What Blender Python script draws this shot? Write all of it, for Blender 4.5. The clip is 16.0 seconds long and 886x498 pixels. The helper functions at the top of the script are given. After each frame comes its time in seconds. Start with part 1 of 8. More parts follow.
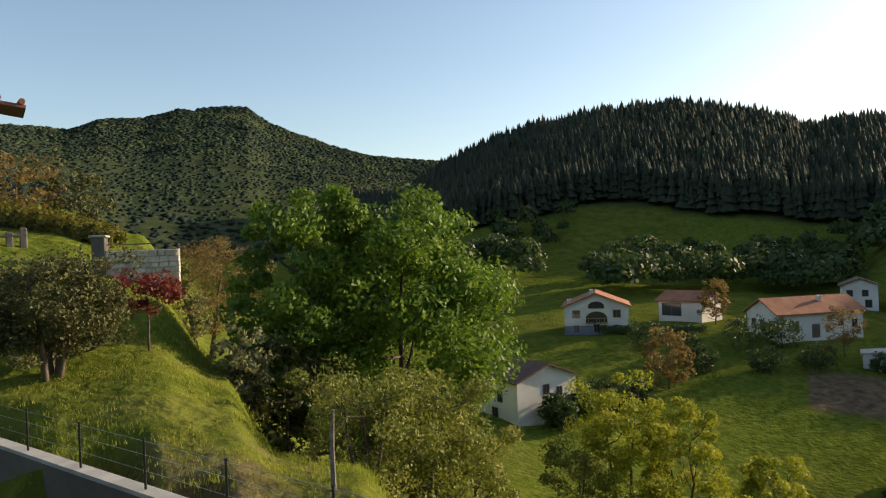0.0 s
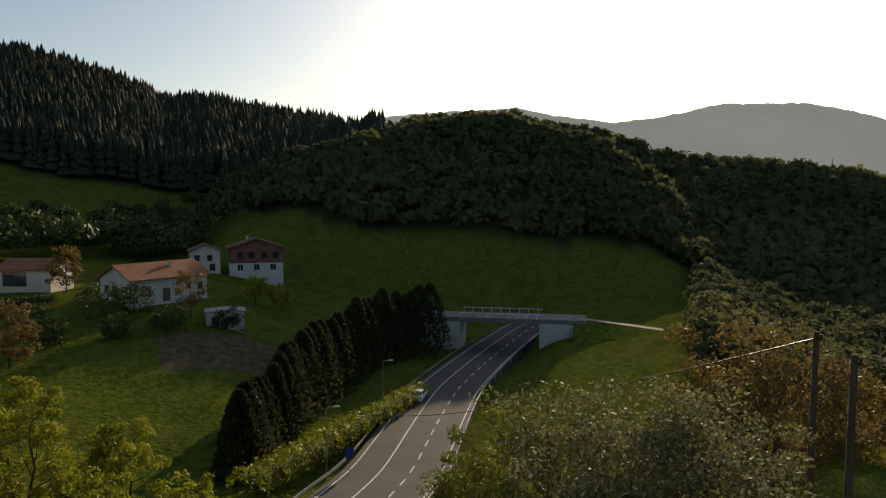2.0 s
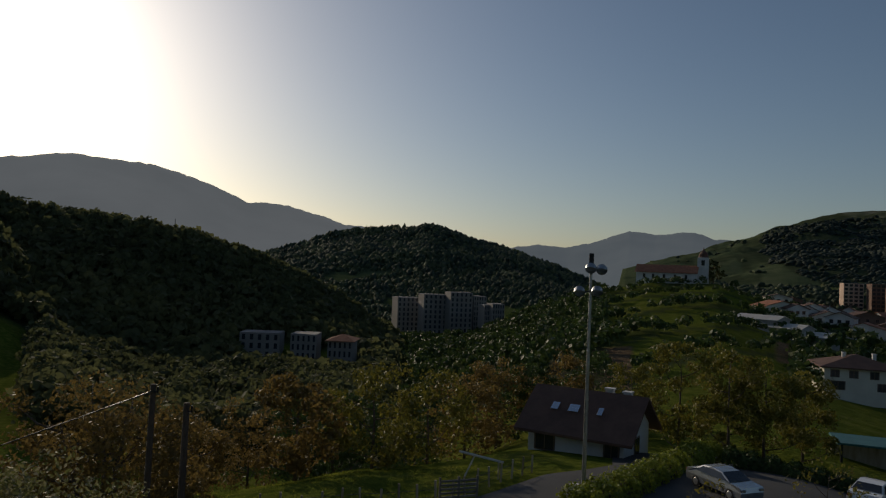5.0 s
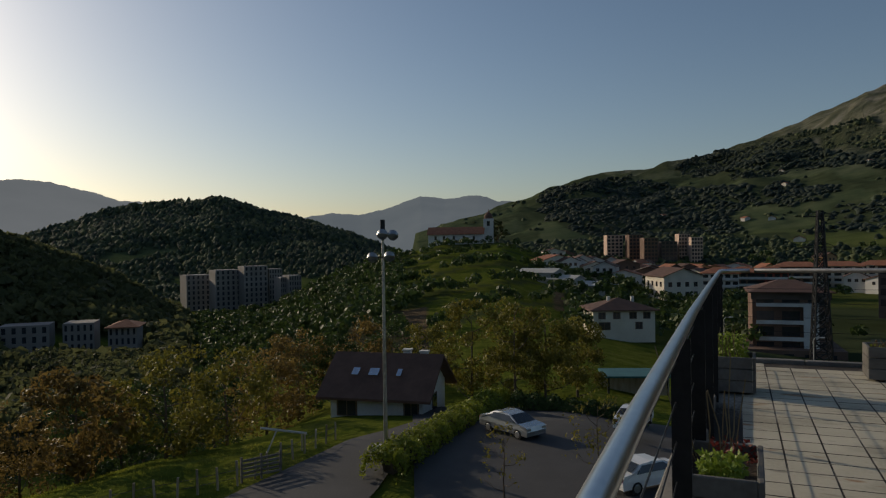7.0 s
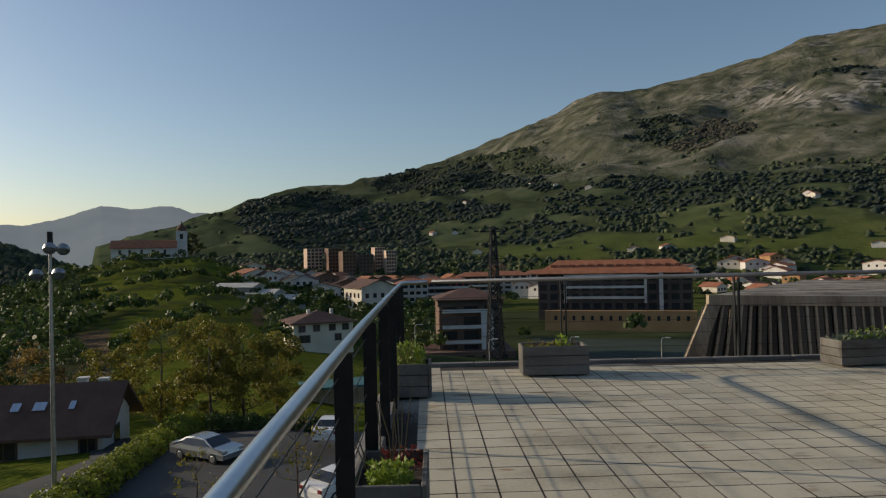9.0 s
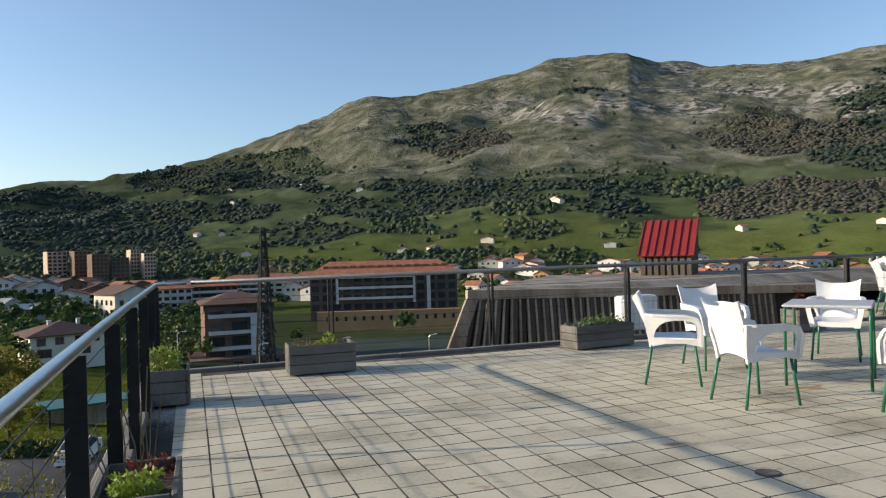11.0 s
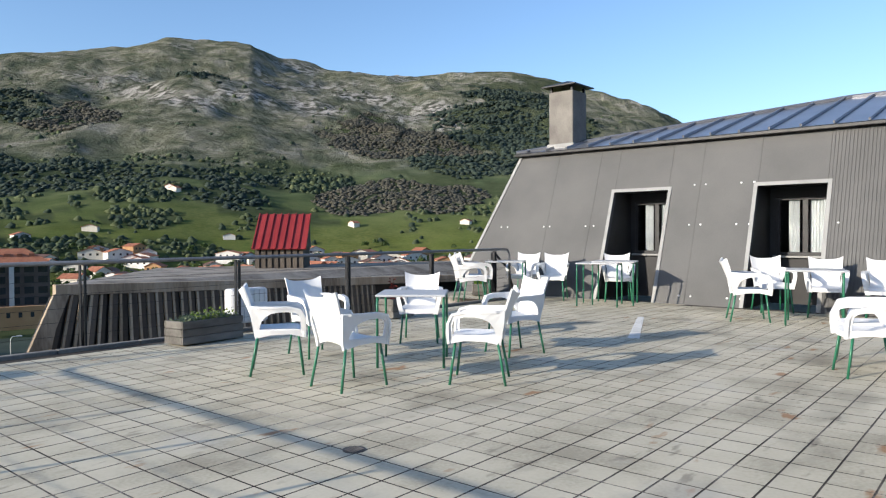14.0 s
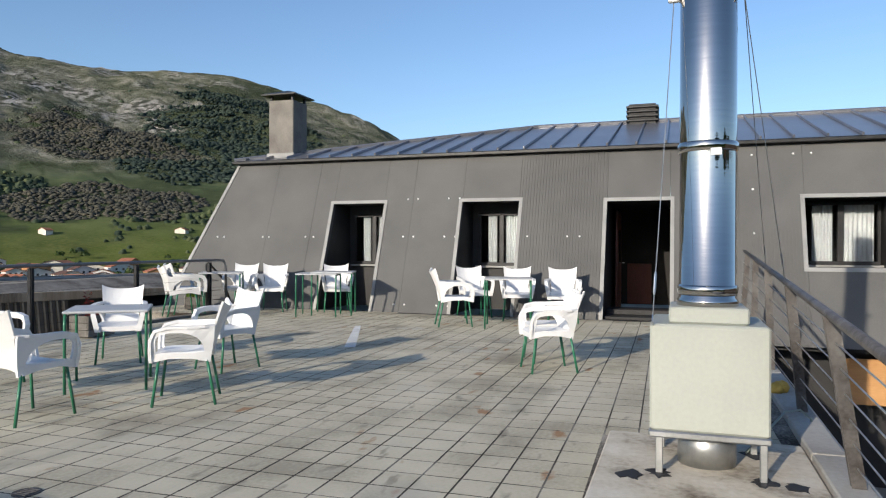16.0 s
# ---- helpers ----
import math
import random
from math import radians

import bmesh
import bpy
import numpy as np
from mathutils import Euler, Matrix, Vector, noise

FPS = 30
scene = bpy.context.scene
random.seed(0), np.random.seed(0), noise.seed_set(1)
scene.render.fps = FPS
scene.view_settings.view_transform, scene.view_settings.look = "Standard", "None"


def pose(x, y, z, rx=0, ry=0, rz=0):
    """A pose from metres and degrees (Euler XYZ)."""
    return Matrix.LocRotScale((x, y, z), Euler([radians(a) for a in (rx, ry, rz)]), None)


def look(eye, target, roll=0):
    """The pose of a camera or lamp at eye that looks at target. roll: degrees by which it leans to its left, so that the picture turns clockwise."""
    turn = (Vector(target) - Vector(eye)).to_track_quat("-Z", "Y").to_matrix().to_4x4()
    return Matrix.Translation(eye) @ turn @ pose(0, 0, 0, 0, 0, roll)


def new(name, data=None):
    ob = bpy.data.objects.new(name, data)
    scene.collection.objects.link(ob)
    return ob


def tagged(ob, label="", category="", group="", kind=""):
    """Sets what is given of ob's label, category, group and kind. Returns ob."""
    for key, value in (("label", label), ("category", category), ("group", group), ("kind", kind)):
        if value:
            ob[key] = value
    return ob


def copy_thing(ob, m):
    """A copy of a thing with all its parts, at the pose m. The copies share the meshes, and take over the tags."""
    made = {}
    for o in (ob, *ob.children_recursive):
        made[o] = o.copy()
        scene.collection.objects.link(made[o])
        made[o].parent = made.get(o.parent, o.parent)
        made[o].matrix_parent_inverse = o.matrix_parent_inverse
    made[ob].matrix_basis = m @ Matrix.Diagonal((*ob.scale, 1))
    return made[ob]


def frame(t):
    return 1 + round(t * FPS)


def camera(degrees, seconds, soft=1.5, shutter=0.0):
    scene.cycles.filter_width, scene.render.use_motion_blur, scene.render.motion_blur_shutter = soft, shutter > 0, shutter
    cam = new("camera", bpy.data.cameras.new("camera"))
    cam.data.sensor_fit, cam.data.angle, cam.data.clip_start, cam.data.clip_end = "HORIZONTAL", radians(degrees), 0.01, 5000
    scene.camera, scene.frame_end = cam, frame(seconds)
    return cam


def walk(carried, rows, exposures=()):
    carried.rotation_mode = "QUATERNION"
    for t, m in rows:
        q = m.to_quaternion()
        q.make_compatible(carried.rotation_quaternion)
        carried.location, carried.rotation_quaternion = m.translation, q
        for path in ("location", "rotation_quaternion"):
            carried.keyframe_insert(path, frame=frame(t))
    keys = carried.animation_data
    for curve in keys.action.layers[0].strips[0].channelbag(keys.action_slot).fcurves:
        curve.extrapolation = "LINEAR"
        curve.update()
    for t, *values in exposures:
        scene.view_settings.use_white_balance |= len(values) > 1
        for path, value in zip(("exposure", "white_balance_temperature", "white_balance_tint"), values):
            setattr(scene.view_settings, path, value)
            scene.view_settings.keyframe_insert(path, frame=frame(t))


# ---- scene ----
cam = camera(64.48, 16.0, 1.2)
ROWS = [
    (0.0, 0.250, -0.620, 1.352, 89.99, 2.27, 139.28),
    (0.5, 0.200, -0.530, 1.372, 87.54, 0.84, 126.16),
    (1.0, 0.130, -0.450, 1.390, 87.35, 1.37, 115.16),
    (1.5, 0.050, -0.365, 1.402, 87.29, 1.30, 97.82),
    (2.0, -0.030, -0.285, 1.409, 86.30, -0.24, 90.12),
    (2.5, -0.123, -0.204, 1.408, 88.15, -2.47, 78.92),
    (3.0, -0.201, -0.128, 1.401, 91.05, -1.59, 68.06),
    (3.5, -0.265, -0.062, 1.389, 91.93, -2.19, 59.80),
    (4.0, -0.318, -0.004, 1.376, 92.92, -2.21, 51.50),
    (4.5, -0.360, 0.049, 1.365, 92.62, -2.53, 45.33),
    (7.0, -0.173, 0.131, 1.383, 89.70, 0.83, 23.72),
    (7.5, -0.154, 0.168, 1.382, 89.42, 1.00, 19.79),
    (8.0, -0.124, 0.199, 1.382, 90.20, 0.42, 14.56),
    (8.5, -0.088, 0.225, 1.381, 90.16, 1.56, 7.08),
    (9.0, -0.055, 0.256, 1.390, 90.36, 1.22, -0.37),
    (11.5, 0.043, 0.225, 1.343, 89.84, -0.20, -22.22),
    (12.0, 0.084, 0.207, 1.351, 89.85, -2.24, -26.16),
    (12.5, 0.085, 0.188, 1.348, 89.90, -0.06, -31.81),
    (13.0, 0.079, 0.180, 1.342, 89.89, 0.17, -38.48),
    (13.5, 0.089, 0.175, 1.344, 89.30, 0.08, -44.29),
    (14.0, 0.097, 0.177, 1.349, 88.92, 0.24, -49.12),
    (14.5, 0.113, 0.160, 1.354, 89.69, 0.40, -54.45),
    (15.0, 0.140, 0.151, 1.353, 89.78, 0.71, -58.90),
    (15.5, 0.153, 0.137, 1.351, 90.35, 0.13, -66.17),
    (16.0, 0.162, 0.128, 1.348, 89.78, -0.17, -71.40),
]
EXPOSURES = [(0.0, 1.02, 7200, 12), (0.5, 1.02, 7200, 12), (1.0, 0.80, 7300, 12), (1.5, 0.45, 7500, 12), (2.0, 0.05, 7400, 12), (2.5, -0.18, 7000, 12), (3.0, -1.18, 6500, 12), (3.5, -1.6, 6200, 12), (4.5, -1.30, 6300, 12), (7.0, -0.65, 6450, 12), (7.5, -0.68, 6500, 12), (8.0, -0.5, 6650, 12), (9.0, -0.05, 6500, 12), (11.5, 0.90, 6000, 12), (12.5, 1.00, 5720, 12), (14.5, 0.85, 5600, 12), (16.0, 0.55, 5680, 12)]
walk(cam, [(t, pose(x, y, z, rx, ry, rz)) for t, x, y, z, rx, ry, rz in ROWS], EXPOSURES)

# ---- light: low evening sun in a clear, slightly hazy sky ----
SUN_AZ, SUN_EL = 73.3, 16.3
TO_SUN = Vector((-math.sin(radians(SUN_AZ)) * math.cos(radians(SUN_EL)), math.cos(radians(SUN_AZ)) * math.cos(radians(SUN_EL)), math.sin(radians(SUN_EL))))
world = bpy.data.worlds.new("sky")
scene.world = world
world.use_nodes = True
wn, wl = world.node_tree.nodes, world.node_tree.links
wn.clear()
sky = wn.new("ShaderNodeTexSky")
sky.sky_type, sky.sun_disc = "NISHITA", False
sky.sun_elevation, sky.sun_rotation = radians(SUN_EL), radians(-SUN_AZ)
sky.air_density, sky.dust_density, sky.ozone_density = 1.0, 0.9, 1.8
bg = wn.new("ShaderNodeBackground")
bg.inputs["Strength"].default_value = 0.11
wo = wn.new("ShaderNodeOutputWorld")
wl.new(sky.outputs["Color"], bg.inputs["Color"])
# the bright aureole that hazy air shows round the sun
tc = wn.new("ShaderNodeTexCoord")
dot = wn.new("ShaderNodeVectorMath")
dot.operation = "DOT_PRODUCT"
dot.inputs[1].default_value = TO_SUN
wl.new(tc.outputs["Generated"], dot.inputs[0])
clip = wn.new("ShaderNodeMath")
clip.operation = "MAXIMUM"
clip.inputs[1].default_value = 0.0
wl.new(dot.outputs["Value"], clip.inputs[0])
glow = None
for power, gain in ((620.0, 9.0), (60.0, 0.6), (9.0, 0.16)):
    pw, ml = wn.new("ShaderNodeMath"), wn.new("ShaderNodeMath")
    pw.operation, ml.operation = "POWER", "MULTIPLY"
    pw.inputs[1].default_value, ml.inputs[1].default_value = power, gain
    wl.new(clip.outputs[0], pw.inputs[0])
    wl.new(pw.outputs[0], ml.inputs[0])
    if glow is None:
        glow = ml
    else:
        ad = wn.new("ShaderNodeMath")
        wl.new(glow.outputs[0], ad.inputs[0])
        wl.new(ml.outputs[0], ad.inputs[1])
        glow = ad
haze = wn.new("ShaderNodeBackground")
haze.inputs["Color"].default_value = (1.0, 0.96, 0.88, 1)
wl.new(glow.outputs[0], haze.inputs["Strength"])
both = wn.new("ShaderNodeAddShader")
wl.new(bg.outputs["Background"], both.inputs[0])
wl.new(haze.outputs["Background"], both.inputs[1])
wl.new(both.outputs[0], wo.inputs["Surface"])
lamp = bpy.data.lights.new("sun", "SUN")
lamp.energy, lamp.angle, lamp.color = 3.8, radians(0.55), (1.0, 0.83, 0.59)
sun = new("sun", lamp)
sun.matrix_world = look(TO_SUN * 100, (0, 0, 0))

# ---- mesh helpers ----
class Mesh:
    """Vertices and faces gathered into one mesh."""

    def __init__(self):
        self.v, self.f = [], []

    def add(self, verts, faces):
        n = len(self.v)
        self.v += [tuple(p) for p in verts]
        self.f += [tuple(i + n for i in q) for q in faces]
        return self

    def box(self, x0, x1, y0, y1, z0, z1, m=None, b=0.0):
        """A box, with its edges cut by b."""
        if b <= 0:
            vs = [(x, y, z) for z in (z0, z1) for x, y in ((x0, y0), (x1, y0), (x1, y1), (x0, y1))]
            fs = [(3, 2, 1, 0), (4, 5, 6, 7), (0, 1, 5, 4), (1, 2, 6, 5), (2, 3, 7, 6), (3, 0, 4, 7)]
        else:
            vs = []
            for z, c in ((z0, b), (z0 + b, 0), (z1 - b, 0), (z1, b)):
                vs += [(x0 + b + c, y0 + c, z), (x1 - b - c, y0 + c, z), (x1 - c, y0 + b + c, z), (x1 - c, y1 - b - c, z), (x1 - b - c, y1 - c, z), (x0 + b + c, y1 - c, z), (x0 + c, y1 - b - c, z), (x0 + c, y0 + b + c, z)]
            fs = [tuple(range(7, -1, -1)), tuple(range(24, 32))]
            for k in range(3):
                fs += [(8 * k + i, 8 * k + (i + 1) % 8, 8 * k + 8 + (i + 1) % 8, 8 * k + 8 + i) for i in range(8)]
        if m is not None:
            vs = [tuple(m @ Vector(p)) for p in vs]
        return self.add(vs, fs)

    def tube(self, path, radius, n=8, cap=True):
        """A round bar along a path; radius is a number or one for each point."""
        path = [Vector(p) for p in path]
        rad = radius if isinstance(radius, (list, tuple)) else [radius] * len(path)
        vs, fs = [], []
        for i, p in enumerate(path):
            d = (path[min(i + 1, len(path) - 1)] - path[max(i - 1, 0)]).normalized()
            u = d.orthogonal().normalized() if i == 0 else (u - d * u.dot(d)).normalized()
            w = d.cross(u)
            vs += [p + (u * math.cos(2 * math.pi * k / n) + w * math.sin(2 * math.pi * k / n)) * rad[i] for k in range(n)]
        for i in range(len(path) - 1):
            fs += [(i * n + k, i * n + (k + 1) % n, (i + 1) * n + (k + 1) % n, (i + 1) * n + k) for k in range(n)]
        if cap:
            fs += [tuple(range(n - 1, -1, -1)), tuple(range((len(path) - 1) * n, len(path) * n))]
        return self.add(vs, fs)

    def prism(self, outline, y0, y1, m=None):
        """An outline in x and z drawn out along y."""
        n = len(outline)
        vs = [(x, y0, z) for x, z in outline] + [(x, y1, z) for x, z in outline]
        fs = [tuple(range(n)), tuple(range(2 * n - 1, n - 1, -1))] + [(i, i + n, (i + 1) % n + n, (i + 1) % n) for i in range(n)]
        if m is not None:
            vs = [tuple(m @ Vector(p)) for p in vs]
        return self.add(vs, fs)

    def data(self, name, mat, smooth=False):
        me = bpy.data.meshes.new(name)
        me.from_pydata(self.v, [], self.f)
        me.materials.append(mat)
        bm = bmesh.new()
        bm.from_mesh(me)
        bmesh.ops.recalc_face_normals(bm, faces=bm.faces)
        bm.to_mesh(me)
        bm.free()
        if smooth:
            me.shade_smooth()
        return me


def thing(name, x=0.0, y=0.0, z=0.0, rz=0.0, label="", category="", group="", kind=""):
    """An empty at a thing's base, to hold its parts."""
    ob = new(name)
    ob.empty_display_size = 0.2
    ob.matrix_basis = pose(x, y, z, 0, 0, rz)
    return tagged(ob, label, category, group, kind)


def part(name, mesh, mat, parent=None, label="", smooth=False, at=None):
    ob = new(name, mesh.data(name, mat, smooth) if isinstance(mesh, Mesh) else mesh)
    ob.parent = parent
    if at is not None:
        ob.matrix_basis = at
    return tagged(ob, label)


def quads(name, verts, faces, mat, smooth=False):
    """A mesh from arrays of vertices and of four-cornered faces."""
    me = bpy.data.meshes.new(name)
    verts, faces = np.asarray(verts, dtype=np.float32), np.asarray(faces, dtype=np.int32)
    k = faces.shape[1]
    me.vertices.add(len(verts))
    me.vertices.foreach_set("co", verts.ravel())
    me.loops.add(faces.size)
    me.loops.foreach_set("vertex_index", faces.ravel())
    me.polygons.add(len(faces))
    me.polygons.foreach_set("loop_start", np.arange(0, faces.size, k, dtype=np.int32))
    me.polygons.foreach_set("loop_total", np.full(len(faces), k, dtype=np.int32))
    me.update(calc_edges=True)
    me.validate()
    me.materials.append(mat)
    if smooth:
        me.shade_smooth()
    return me


# ---- materials ----
def material(name, stops, scale=3.0, rough=0.8, metal=0.0, bump=0.2, fine=40.0, depth=0.01, stretch=(1, 1, 1), spread=0.0, through_light=0.0, coords="Object", specular=0.3):
    """Colour from two scales of noise, with fine relief. spread: how much single pieces differ. through_light: share that shines through."""
    mat = bpy.data.materials.new(name)
    mat.use_nodes = True
    nt = mat.node_tree
    nodes, links = nt.nodes, nt.links
    bsdf = nodes["Principled BSDF"]
    co = nodes.new("ShaderNodeTexCoord")
    mp = nodes.new("ShaderNodeMapping")
    mp.inputs["Scale"].default_value = stretch
    if coords == "World":
        co = nodes.new("ShaderNodeNewGeometry")
    links.new(co.outputs["Position" if coords == "World" else coords], mp.inputs["Vector"])
    big, small = nodes.new("ShaderNodeTexNoise"), nodes.new("ShaderNodeTexNoise")
    big.inputs["Scale"].default_value, big.inputs["Detail"].default_value = scale, 5.0
    small.inputs["Scale"].default_value, small.inputs["Detail"].default_value = fine, 3.0
    links.new(mp.outputs["Vector"], big.inputs["Vector"])
    links.new(mp.outputs["Vector"], small.inputs["Vector"])
    mix = nodes.new("ShaderNodeMath")
    mix.operation = "MULTIPLY_ADD"
    mix.inputs[1].default_value, mix.inputs[2].default_value = 0.35, -0.175
    links.new(small.outputs["Fac"], mix.inputs[0])
    tot = nodes.new("ShaderNodeMath")
    tot.operation = "ADD"
    links.new(big.outputs["Fac"], tot.inputs[0])
    links.new(mix.outputs[0], tot.inputs[1])
    last = tot
    if spread > 0:
        info = nodes.new("ShaderNodeObjectInfo")
        sp = nodes.new("ShaderNodeMath")
        sp.operation = "MULTIPLY_ADD"
        sp.inputs[1].default_value, sp.inputs[2].default_value = spread, -spread / 2
        links.new(info.outputs["Random"], sp.inputs[0])
        last = nodes.new("ShaderNodeMath")
        links.new(tot.outputs[0], last.inputs[0])
        links.new(sp.outputs[0], last.inputs[1])
    ramp = nodes.new("ShaderNodeValToRGB")
    ramp.color_ramp.elements[0].position, ramp.color_ramp.elements[1].position = 0.25, 0.75
    for i, c in enumerate(stops):
        e = ramp.color_ramp.elements[i] if i < 2 and len(stops) <= 2 else None
        if e is None:
            if i == 0:
                e = ramp.color_ramp.elements[0]
            elif i == len(stops) - 1:
                e = ramp.color_ramp.elements[len(ramp.color_ramp.elements) - 1]
            else:
                e = ramp.color_ramp.elements.new(0.25 + 0.5 * i / (len(stops) - 1))
        e.color = (*c, 1)
    links.new(last.outputs[0], ramp.inputs["Fac"])
    links.new(ramp.outputs["Color"], bsdf.inputs["Base Color"])
    bsdf.inputs["Roughness"].default_value, bsdf.inputs["Metallic"].default_value = rough, metal
    bsdf.inputs["Specular IOR Level"].default_value = specular
    if bump > 0:
        bp = nodes.new("ShaderNodeBump")
        bp.inputs["Strength"].default_value, bp.inputs["Distance"].default_value = bump, depth
        links.new(small.outputs["Fac"], bp.inputs["Height"])
        links.new(bp.outputs["Normal"], bsdf.inputs["Normal"])
    if through_light > 0:
        tr = nodes.new("ShaderNodeBsdfTranslucent")
        links.new(ramp.outputs["Color"], tr.inputs["Color"])
        ms = nodes.new("ShaderNodeMixShader")
        ms.inputs["Fac"].default_value = through_light
        links.new(bsdf.outputs[0], ms.inputs[1])
        links.new(tr.outputs[0], ms.inputs[2])
        links.new(ms.outputs[0], nodes["Material Output"].inputs["Surface"])
    return mat


TILE = material("concrete_tile", [(0.33, 0.3, 0.225), (0.5, 0.46, 0.35), (0.58, 0.535, 0.415)], 1.4, 0.92, bump=0.3, fine=38, depth=0.004, spread=0.13, coords="World", specular=0.12)


def weather(mat):
    """Dark grime and rust marks over a floor material, by place."""
    nt = mat.node_tree
    nodes, links = nt.nodes, nt.links
    bsdf = nodes["Principled BSDF"]
    geo = nodes.new("ShaderNodeNewGeometry")
    colour = bsdf.inputs["Base Color"].links[0].from_socket
    for scale, lo, hi, c, most, stretch in ((0.75, 0.56, 0.72, (0.12, 0.108, 0.085), 0.55, (1, 1.6, 1)), (4.5, 0.62, 0.7, (0.11, 0.098, 0.08), 0.5, (0.6, 1.5, 1)), (2.6, 0.645, 0.7, (0.27, 0.12, 0.04), 0.7, (0.7, 1.6, 1)), (1.1, 0.6, 0.75, (0.5, 0.48, 0.43), 0.5, (1, 1, 1))):
        mp = nodes.new("ShaderNodeMapping")
        mp.inputs["Scale"].default_value = stretch
        mp.inputs["Location"].default_value = (scale * 3.7, scale * 1.3, 0)
        links.new(geo.outputs["Position"], mp.inputs["Vector"])
        n = nodes.new("ShaderNodeTexNoise")
        n.inputs["Scale"].default_value, n.inputs["Detail"].default_value = scale, 7.0
        links.new(mp.outputs["Vector"], n.inputs["Vector"])
        r = nodes.new("ShaderNodeMapRange")
        r.inputs["From Min"].default_value, r.inputs["From Max"].default_value, r.inputs["To Max"].default_value = lo, hi, most
        links.new(n.outputs["Fac"], r.inputs["Value"])
        m = nodes.new("ShaderNodeMix")
        m.data_type = "RGBA"
        m.inputs[7].default_value = (*c, 1)
        links.new(r.outputs["Result"], m.inputs[0])
        links.new(colour, m.inputs[6])
        colour = m.outputs[2]
    links.new(colour, bsdf.inputs["Base Color"])
    return mat


weather(TILE)
JOINT = material("dark_joint", [(0.02, 0.017, 0.013), (0.05, 0.042, 0.034), (0.42, 0.39, 0.34)], 1.0, 0.95, coords="World")
CONCRETE = material("concrete", [(0.26, 0.25, 0.23), (0.42, 0.41, 0.38)], 1.5, 0.85, fine=30)
PLASTIC = material("white_plastic", [(0.68, 0.68, 0.675), (0.76, 0.76, 0.755)], 6, 0.35, bump=0.03, specular=0.5)
GREEN_STEEL = material("green_steel", [(0.02, 0.11, 0.06), (0.03, 0.17, 0.09)], 8, 0.35, bump=0.05, specular=0.5)
DARK_STEEL = material("dark_steel", [(0.012, 0.013, 0.014), (0.03, 0.03, 0.032)], 6, 0.45, metal=0.2, bump=0.1)
BRIGHT_STEEL = material("bright_steel", [(0.55, 0.56, 0.58), (0.68, 0.69, 0.7)], 5, 0.28, metal=1.0, bump=0.02)
TABLE_TOP = material("grey_laminate", [(0.4, 0.41, 0.42), (0.5, 0.51, 0.52)], 5, 0.4, bump=0.03)
WALL_SHEET = material("grey_fibre_sheet", [(0.078, 0.078, 0.077), (0.118, 0.117, 0.114)], 0.8, 0.75, bump=0.08, fine=50, depth=0.003)
ZINC = material("zinc_sheet", [(0.24, 0.245, 0.27), (0.34, 0.345, 0.37)], 1.0, 0.32, metal=0.7, bump=0.04)
# near-black that paints the shade inside the entrance
ENTRANCE_SHADE = material("entrance_shade", [(0.012, 0.011, 0.01), (0.03, 0.027, 0.025)], 2, 0.8)
WEATHERED = material("weathered_wood", [(0.15, 0.112, 0.076), (0.34, 0.27, 0.19), (0.46, 0.39, 0.3)], 2.0, 0.85, bump=0.5, fine=25, depth=0.01, stretch=(1, 1, 0.2), spread=0.3)
PLASTER = material("white_plaster", [(0.5, 0.485, 0.455), (0.66, 0.645, 0.61)], 0.3, 0.85, fine=4)
ROOF_TILE = material("clay_roof", [(0.24, 0.09, 0.05), (0.40, 0.17, 0.09)], 0.6, 0.85, bump=0.4, fine=3, depth=0.05)
BROWN_ROOF = material("brown_roof", [(0.09, 0.05, 0.038), (0.15, 0.085, 0.06)], 0.6, 0.8, bump=0.4, fine=3, depth=0.05)
ASPHALT = material("asphalt", [(0.045, 0.045, 0.047), (0.075, 0.074, 0.073)], 0.3, 0.85, fine=8)
PAINT = material("road_paint", [(0.55, 0.55, 0.53), (0.7, 0.7, 0.68)], 3, 0.7)
GLASS_DARK = material("window_glass", [(0.02, 0.024, 0.03), (0.04, 0.045, 0.05)], 1, 0.08, bump=0.0, specular=0.6)
BARK = material("bark", [(0.06, 0.045, 0.033), (0.14, 0.11, 0.085)], 3, 0.95, bump=0.6, fine=20, depth=0.03, stretch=(1, 1, 0.3))
LEAF_GREEN = material("leaf_green", [(0.05, 0.095, 0.012), (0.11, 0.19, 0.02), (0.19, 0.28, 0.03)], 0.6, 0.6, bump=0, fine=3, through_light=0.4)
LEAF_DARK = material("leaf_dark", [(0.045, 0.055, 0.014), (0.11, 0.11, 0.035)], 0.7, 0.6, bump=0, fine=3, through_light=0.3)
LEAF_YELLOW = material("leaf_yellow", [(0.16, 0.19, 0.014), (0.36, 0.36, 0.03)], 0.6, 0.6, bump=0, fine=3, through_light=0.45)
LEAF_ORANGE = material("leaf_orange", [(0.115, 0.08, 0.022), (0.24, 0.165, 0.05)], 0.6, 0.6, bump=0, fine=3, through_light=0.45)
LEAF_RED = material("leaf_red", [(0.09, 0.015, 0.012), (0.2, 0.04, 0.025)], 0.8, 0.6, bump=0, fine=3, through_light=0.4)
NEEDLES = material("needles", [(0.028, 0.038, 0.022), (0.06, 0.074, 0.038)], 0.02, 0.8, bump=0, fine=0.3, through_light=0.3)
WOODS = material("woods", [(0.06, 0.07, 0.032), (0.1, 0.11, 0.046), (0.16, 0.16, 0.065)], 0.012, 0.8, bump=0.5, fine=0.5, depth=0.8, through_light=0.45)

